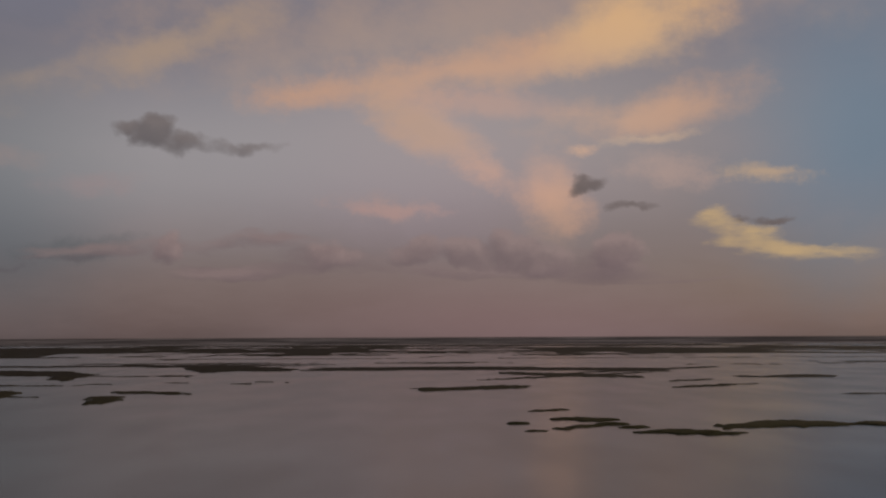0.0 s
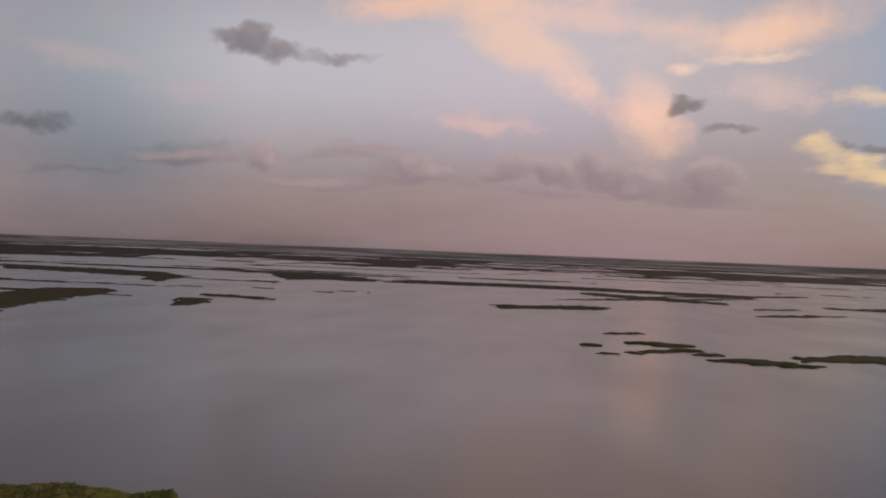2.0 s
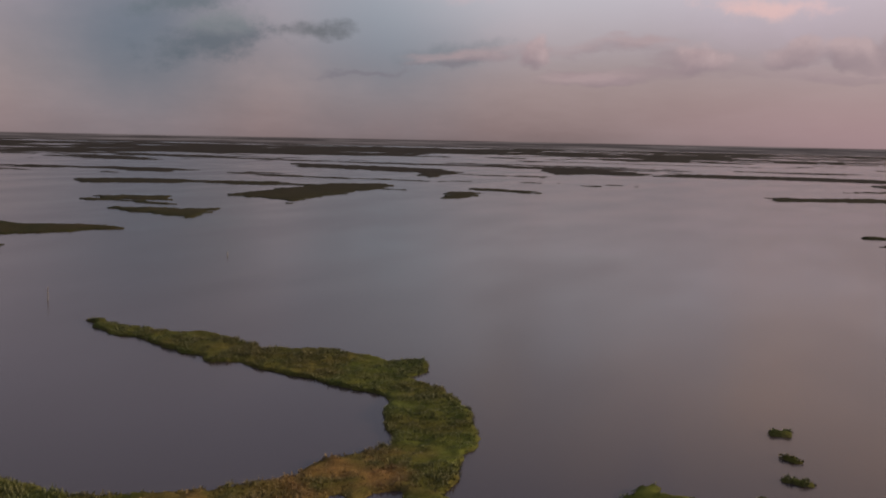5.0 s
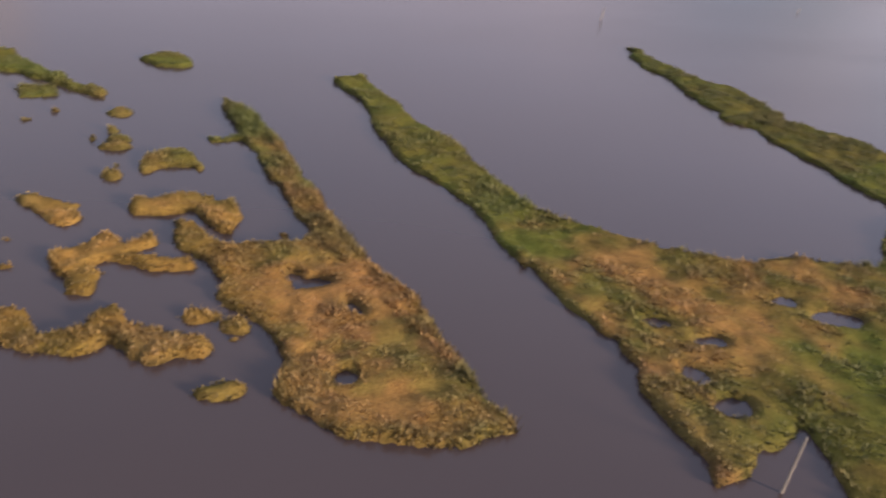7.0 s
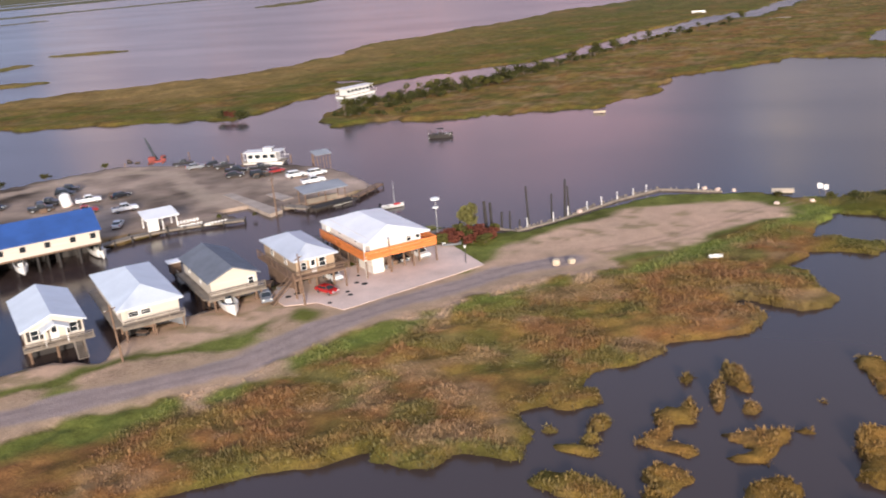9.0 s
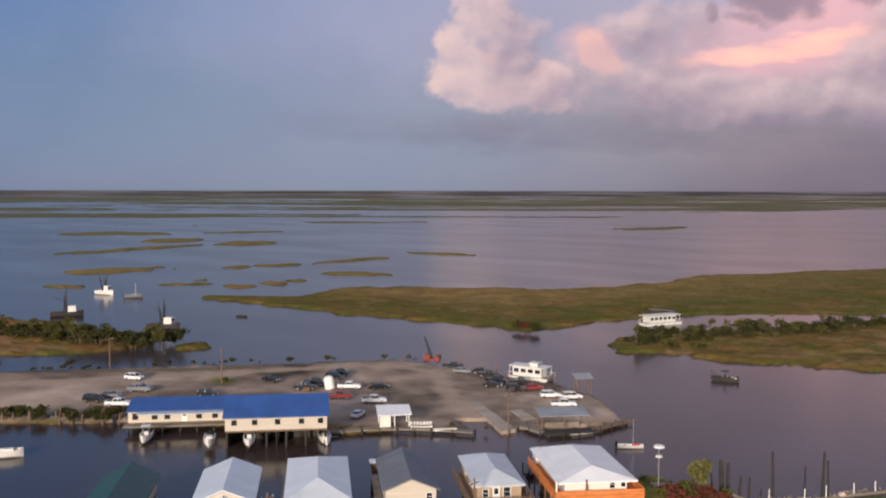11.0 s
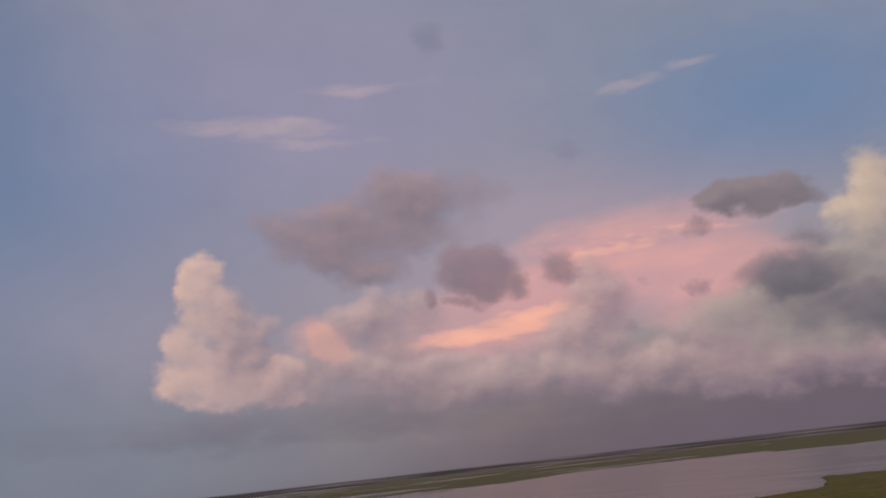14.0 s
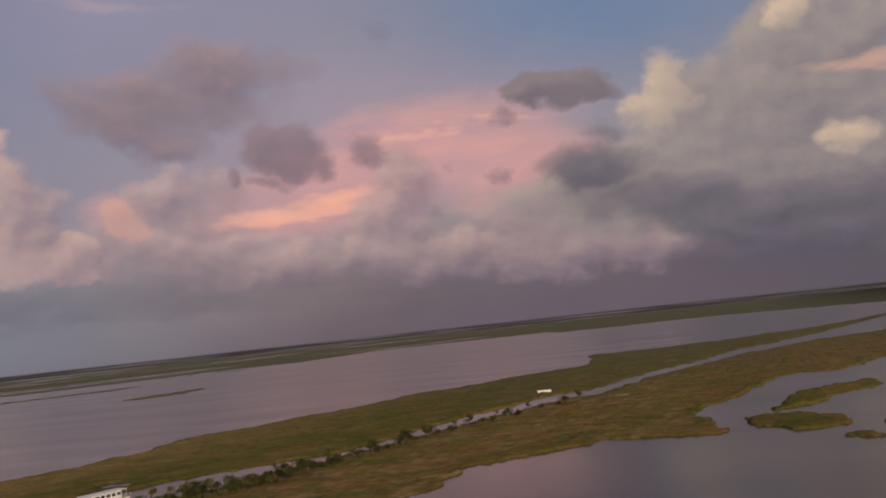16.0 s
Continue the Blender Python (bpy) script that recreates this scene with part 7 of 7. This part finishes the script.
tk = thing("storage_tank", pose(-140.4, 151.0, GROUND, 6, -8, 0), "leaning pale grey cylindrical tank with domed top", "tank")
tank = Shape()
prof = ((1.05, 0.1), (1.1, 0.3), (1.1, 2.1), (0.95, 2.45), (0.55, 2.7), (0.1, 2.8))
tank.loft([[(r * math.cos(k * math.pi / 8), r * math.sin(k * math.pi / 8), z) for k in range(16)] for r, z in prof])
part("shell", tank, "trim", tk)
part("foot", Shape().rod((0, 0, -0.05), (0, 0, 0.12), 1.3, 1.3, 16), "concrete", tk)
part("hatch", Shape().rod((0, 0, 2.76), (0, 0, 2.95), 0.3, 0.3, 10), "grey_car", tk)


def bin_(x, y, turn, s, label):
    t_ = thing("bulk_bag", pose(x, y, GROUND, 0, 0, turn), label, "sack", "cream sacks on the dirt lot")
    rng = random.Random(int(x * 10))
    rings = []
    for z, k in ((0, 0.9), (0.15, 1.05), (0.55, 1.1), (0.95, 1.0), (1.15, 0.7)):
        rings.append([(s * k * (0.8 * math.copysign(abs(math.cos(a)) ** 0.5, math.cos(a)) + rng.uniform(-.06, .06)), s * k * (0.8 * math.copysign(abs(math.sin(a)) ** 0.5, math.sin(a)) + rng.uniform(-.06, .06)), z * s * 1.1)
                      for a in [i * math.pi / 8 + 0.2 for i in range(16)]])
    part("bag", Shape().loft(rings), "sack", t_)
    part("strap", Shape().box(0, 0, 0.62 * s, 1.85 * s, 0.14, 0.1).box(0, 0, 0.64 * s, 0.14, 1.85 * s, 0.1), "grey_wood", t_)


bin_(-29.9, 131.0, 20, 0.68, "cream canvas bulk bag standing on the dirt lot")
bin_(-27.9, 132.0, 50, 0.58, "smaller cream canvas bulk bag on the dirt lot")
# small flat black discs scattered on the concrete
for x, y, r in ((-62.6, 113.2, 0.5), (-63.2, 111.8, 0.45), (-56.0, 118.8, 0.4), (-54.6, 118.6, 0.5), (-55.6, 115.2, 0.35), (-54.6, 114.2, 0.4), (-56.0, 110.8, 0.35), (-57.2, 121.6, 0.3)):
    mt = thing("rubber_mat", pose(x, y, 0.61, 0, 0, 40), "small flat dark disc on the concrete yard", "mat", "dark mats on the yard")
    part("sheet", Shape().rod((0, 0, 0.004), (0, 0, 0.05), r, r * 0.92, 10), "tyre", mt)
for x, y, n in ((-56.0, 125.2, 3), (-67.2, 113.4, 4), (-70.4, 108.0, 2), (-76.2, 97.2, 2), (-112.0, 184.4, 4), (-119.6, 184.6, 3), (-142, 146.6, 4), (-135, 158.5, 3), (-109, 178, 3), (-158, 116, 3), (-154.2, 187.6, 3)):
    rng = random.Random(int(x * 7 + y))
    for k in range(n):
        cb = thing("crate", pose(x + rng.uniform(-2, 2), y + rng.uniform(-2, 2), GROUND + 0.1, 0, 0, rng.uniform(0, 90)), "dark wooden crate among yard clutter", "crate", "yard clutter")
        sx, sy, sz = rng.uniform(0.6, 1.4), rng.uniform(0.5, 1.0), rng.uniform(0.4, 1.0)
        part("box", Shape().box(0, 0, 0, sx, sy, sz), rng.choice(["dark_wood", "brown_wood", "grey_car"]), cb)
        part("lid", Shape().box(0, 0, sz, sx + 0.08, sy + 0.08, 0.07), "brown_wood", cb)
for x, y, tn in ((-97.5, 143.0, 50), (-101.5, 141.0, 48), (-104.0, 143.2, 50)):
    fs = thing("fence", pose(x, y, GROUND, 0, 0, tn), "low white picket fence beside the canal walkway", "fence", "white fence sections")
    for k in range(7):
        part("picket", Shape().box(-1.8 + k * 0.6, 0, 0, 0.22, 0.06, 0.62), "trim", fs)
    for z in (0.15, 0.45):
        part("rail", Shape().box(0, 0.06, z, 4.2, 0.06, 0.1), "trim", fs)


# ---- at the end of the dirt lot ----
bc = thing("boat_cover", pose(-1.6, 171.9, GROUND, 0, 0, 5), "low pale canvas cover on short dark posts at the point", "canopy")
for x in (-1.5, 0.0, 1.5):
    for y in (-0.8, 0.8):
        part("post", Shape().rod((x, y, -0.2), (x, y, 0.85), 0.06, 0.05, 6), "dark_wood", bc)
part("sheet", Shape().loft([[(-1.8, y, z), (-1.8, y, z + 0.05), (1.8, y, z + 0.05), (1.8, y, z)] for y, z in ((-1.1, 0.7), (-0.6, 0.95), (0.0, 1.15), (0.6, 0.95), (1.1, 0.7))]), "sack", bc)
part("stored_boat", hull(3.0, 1.1, 0.5), "dark_wood", bc)
sg = thing("notice_board", pose(4.7, 173.2, GROUND, 0, 0, -80), "weathered white notice panels on two posts at the point", "sign")
for y in (-0.5, 0.5):
    part("post", Shape().rod((0, y, -0.4), (0, y, 1.9), 0.05, 0.05, 6), "grey_wood", sg)
part("panel", Shape().box(0.06, -0.45, 1.0, 0.05, 0.8, 0.9), "trim", sg)
part("panel", Shape().box(0.06, 0.5, 0.8, 0.05, 0.7, 0.8), "trim", sg)
for x, y in ((-15.0, 175.2), (-12.6, 174.6), (-9.8, 174.2), (-33.5, 158.2), (-2.2, 166.4), (3.2, 168.6)):
    st = thing("rubble_stone", pose(x, y, GROUND, 0, 0, x * 9), "pale broken concrete lump on the bank", "stone", "rubble along the bank")
    part("lump", Shape().box(0, 0, -0.1, 0.9, 0.6, 0.45, 0, 0.7), "concrete", st)


# ---- trees, shrubs and the garden ----
def leaf_cloud(sh, cx, cy, cz, r, n, rng, size):
    for _ in range(n):
        while True:
            p = Vector((rng.uniform(-1, 1), rng.uniform(-1, 1), rng.uniform(-1, 1)))
            if 0.25 < p.length < 1:
                break
        c_ = Vector((cx, cy, cz)) + Vector((p.x * r, p.y * r, p.z * r * 0.75))
        u = Vector((rng.uniform(-1, 1), rng.uniform(-1, 1), rng.uniform(-0.5, 0.5))).normalized()
        v = u.orthogonal().normalized()
        s = size * rng.uniform(0.5, 1.2)
        sh.add([c_ - u * s, c_ + v * s * 0.6, c_ + u * s, c_ - v * s * 0.6], [(0, 1, 2, 3)])


def tree(seed, high, spread, leaf, label, bare=False, full=1):
    rng = random.Random(seed)
    t_ = thing("tree", pose(0, 0, -40), label, "tree", "scrub trees along the canal")
    trunk, crown = Shape(), Shape()
    trunk.rod((0, 0, -0.6), (0, 0, high * 0.45), 0.05 * high ** 0.7, 0.03 * high ** 0.7, 7)
    for k in range(7):
        a, up = rng.uniform(0, 6.28), rng.uniform(0.55, 1.0) * high * 0.85
        d = spread * rng.uniform(0.3, 0.9)
        tip = (math.cos(a) * d, math.sin(a) * d, up)
        trunk.rod((0, 0, high * rng.uniform(0.2, 0.45)), tip, 0.03 * high ** 0.7, 0.01, 5)
        if not bare or k % 3 == 0:
            leaf_cloud(crown, *tip, spread * rng.uniform(0.35, 0.6), 46 * full, rng, 0.26)
    leaf_cloud(crown, 0, 0, high * 0.8, spread * 0.6, 60 * full if not bare else 12, rng, 0.26)
    part("trunk", trunk, "bark", t_)
    part("crown", crown, leaf, t_)
    return t_


PROTO = [tree(1, 4.6, 1.7, "leaf", "scrubby olive-green tree with uneven crown on the canal bank"), tree(2, 3.4, 1.9, "leaf_dark", "low dark green tree with a wide ragged crown"),
         tree(3, 5.4, 1.5, "leaf", "thin half-bare tree with a sparse crown", True), tree(4, 2.2, 1.7, "leaf_dark", "dense dark green shrub at the water's edge"), tree(5, 2.6, 1.5, "leaf", "olive-green bush on the spit")]
trng = random.Random(21)


def plant(x, y, kind, k=1.0, z=0.4):
    return copy_thing(PROTO[kind], pose(x, y, z, 0, 0, trng.uniform(0, 360)) @ Matrix.Scale(k, 4))


LINE = [(-133, 249), (-131, 262), (-122, 281), (-110, 304), (-97, 338), (-82, 386), (-64, 436), (-42, 488)]
for (ax, ay), (bx_, by_), n in zip(LINE, LINE[1:], (10, 16, 17, 18, 16, 10, 6)):
    for k in range(n):
        u = (k + trng.random()) / n
        plant(ax + (bx_ - ax) * u + trng.uniform(2, 8), ay + (by_ - ay) * u + trng.uniform(-4, 1), trng.choice([0, 1, 1, 2, 3, 4, 3]), trng.uniform(0.7, 1.25))
for k in range(10):
    plant(trng.uniform(-131, -108), trng.uniform(248, 254) + k * 0.3, trng.choice([3, 4]), trng.uniform(0.6, 1.0))
for k in range(90):
    u = trng.random()
    plant(-272 + 56 * u + trng.uniform(-4, 4), 128 + 24 * u + trng.uniform(-6, 7), trng.choice([1, 3, 3, 4, 0]), trng.uniform(0.8, 1.4))
for x, y, kd, k in ((-120, 190.6, 4, .5), (-165, 170, 4, .7), (-172, 163, 3, .6), (-180, 152, 4, .6), (-190, 140, 3, .6), (-205, 122, 3, .8), (-158, 182, 4, .6), (-161, 137.6, 4, .6), (-215, 108, 3, .9), (-226, 94, 4, 1.0),
                    (-235, 80, 3, 1.0), (-152, 104, 4, .8), (-149, 107, 4, .7), (-93, 149, 4, .35), (-99, 146, 4, .4), (6, 168, 4, .7), (10, 171, 3, .6), (16, 170, 4, .7), (-2, 170, 4, .5)):
    plant(x, y, kd, k)
for k in range(30):
    u = trng.random()
    plant(-166 + 19 * u + trng.uniform(-2.5, 2), 89 + 15.5 * u + trng.uniform(-1, 4), trng.choice([3, 4, 3]), trng.uniform(0.5, 0.9))
for k in range(26):
    u = trng.random()
    plant(-207 + 45 * u ** 1.1 + trng.uniform(-1, 2), 111 + 67 * u + trng.uniform(-2, 2), trng.choice([3, 4]), trng.uniform(0.25, 0.5))
for k in range(40):
    u = trng.random()
    plant(-131 + 30 * u + trng.uniform(2, 9), 252 + 66 * u + trng.uniform(-6, 1), trng.choice([3, 4, 1]), trng.uniform(0.6, 1.05))
for p_ in PROTO:
    for o in list(p_.children) + [p_]:
        bpy.data.objects.remove(o)
for k, (x, y) in enumerate([(-168.6, 246.7), (-165.8, 246.6), (-163.2, 246.5), (-161.1, 246.4)]):
    sb = tree(60 + k, 2.6, 2.4, "leaf_red" if k == 1 else "leaf_dark", "low red-brown scrub on the far bank" if k == 1 else "low dark green scrub on the far bank")
    sb.matrix_basis = pose(x, y, 0.3)
    sb["group"], sb["category"], sb.name = "scrub on the far bank", "shrub", "shrub"
gt = tree(8, 4.0, 2.3, "leaf_yellow", "small rounded yellow-green tree beside the water", full=4)
gt.matrix_basis = pose(-49.3, 147.4, 0.4)
del gt["group"]
for k in range(16):
    sb = tree(30 + k, 1.5, 1.2, "leaf_red" if k % 3 else "leaf", "low reddish-brown shrub in the garden bed" if k % 3 else "low green shrub in the garden bed")
    sb.matrix_basis = pose(-50.5 + (k % 4) * 2.2 + trng.uniform(-.5, .5), 137.6 + (k // 4) * 1.9 + trng.uniform(-.5, .5) + (k % 4) * 0.4, 0.45)
    sb["group"], sb["category"] = "shrubs of the garden bed", "shrub"
    sb.name = "shrub"
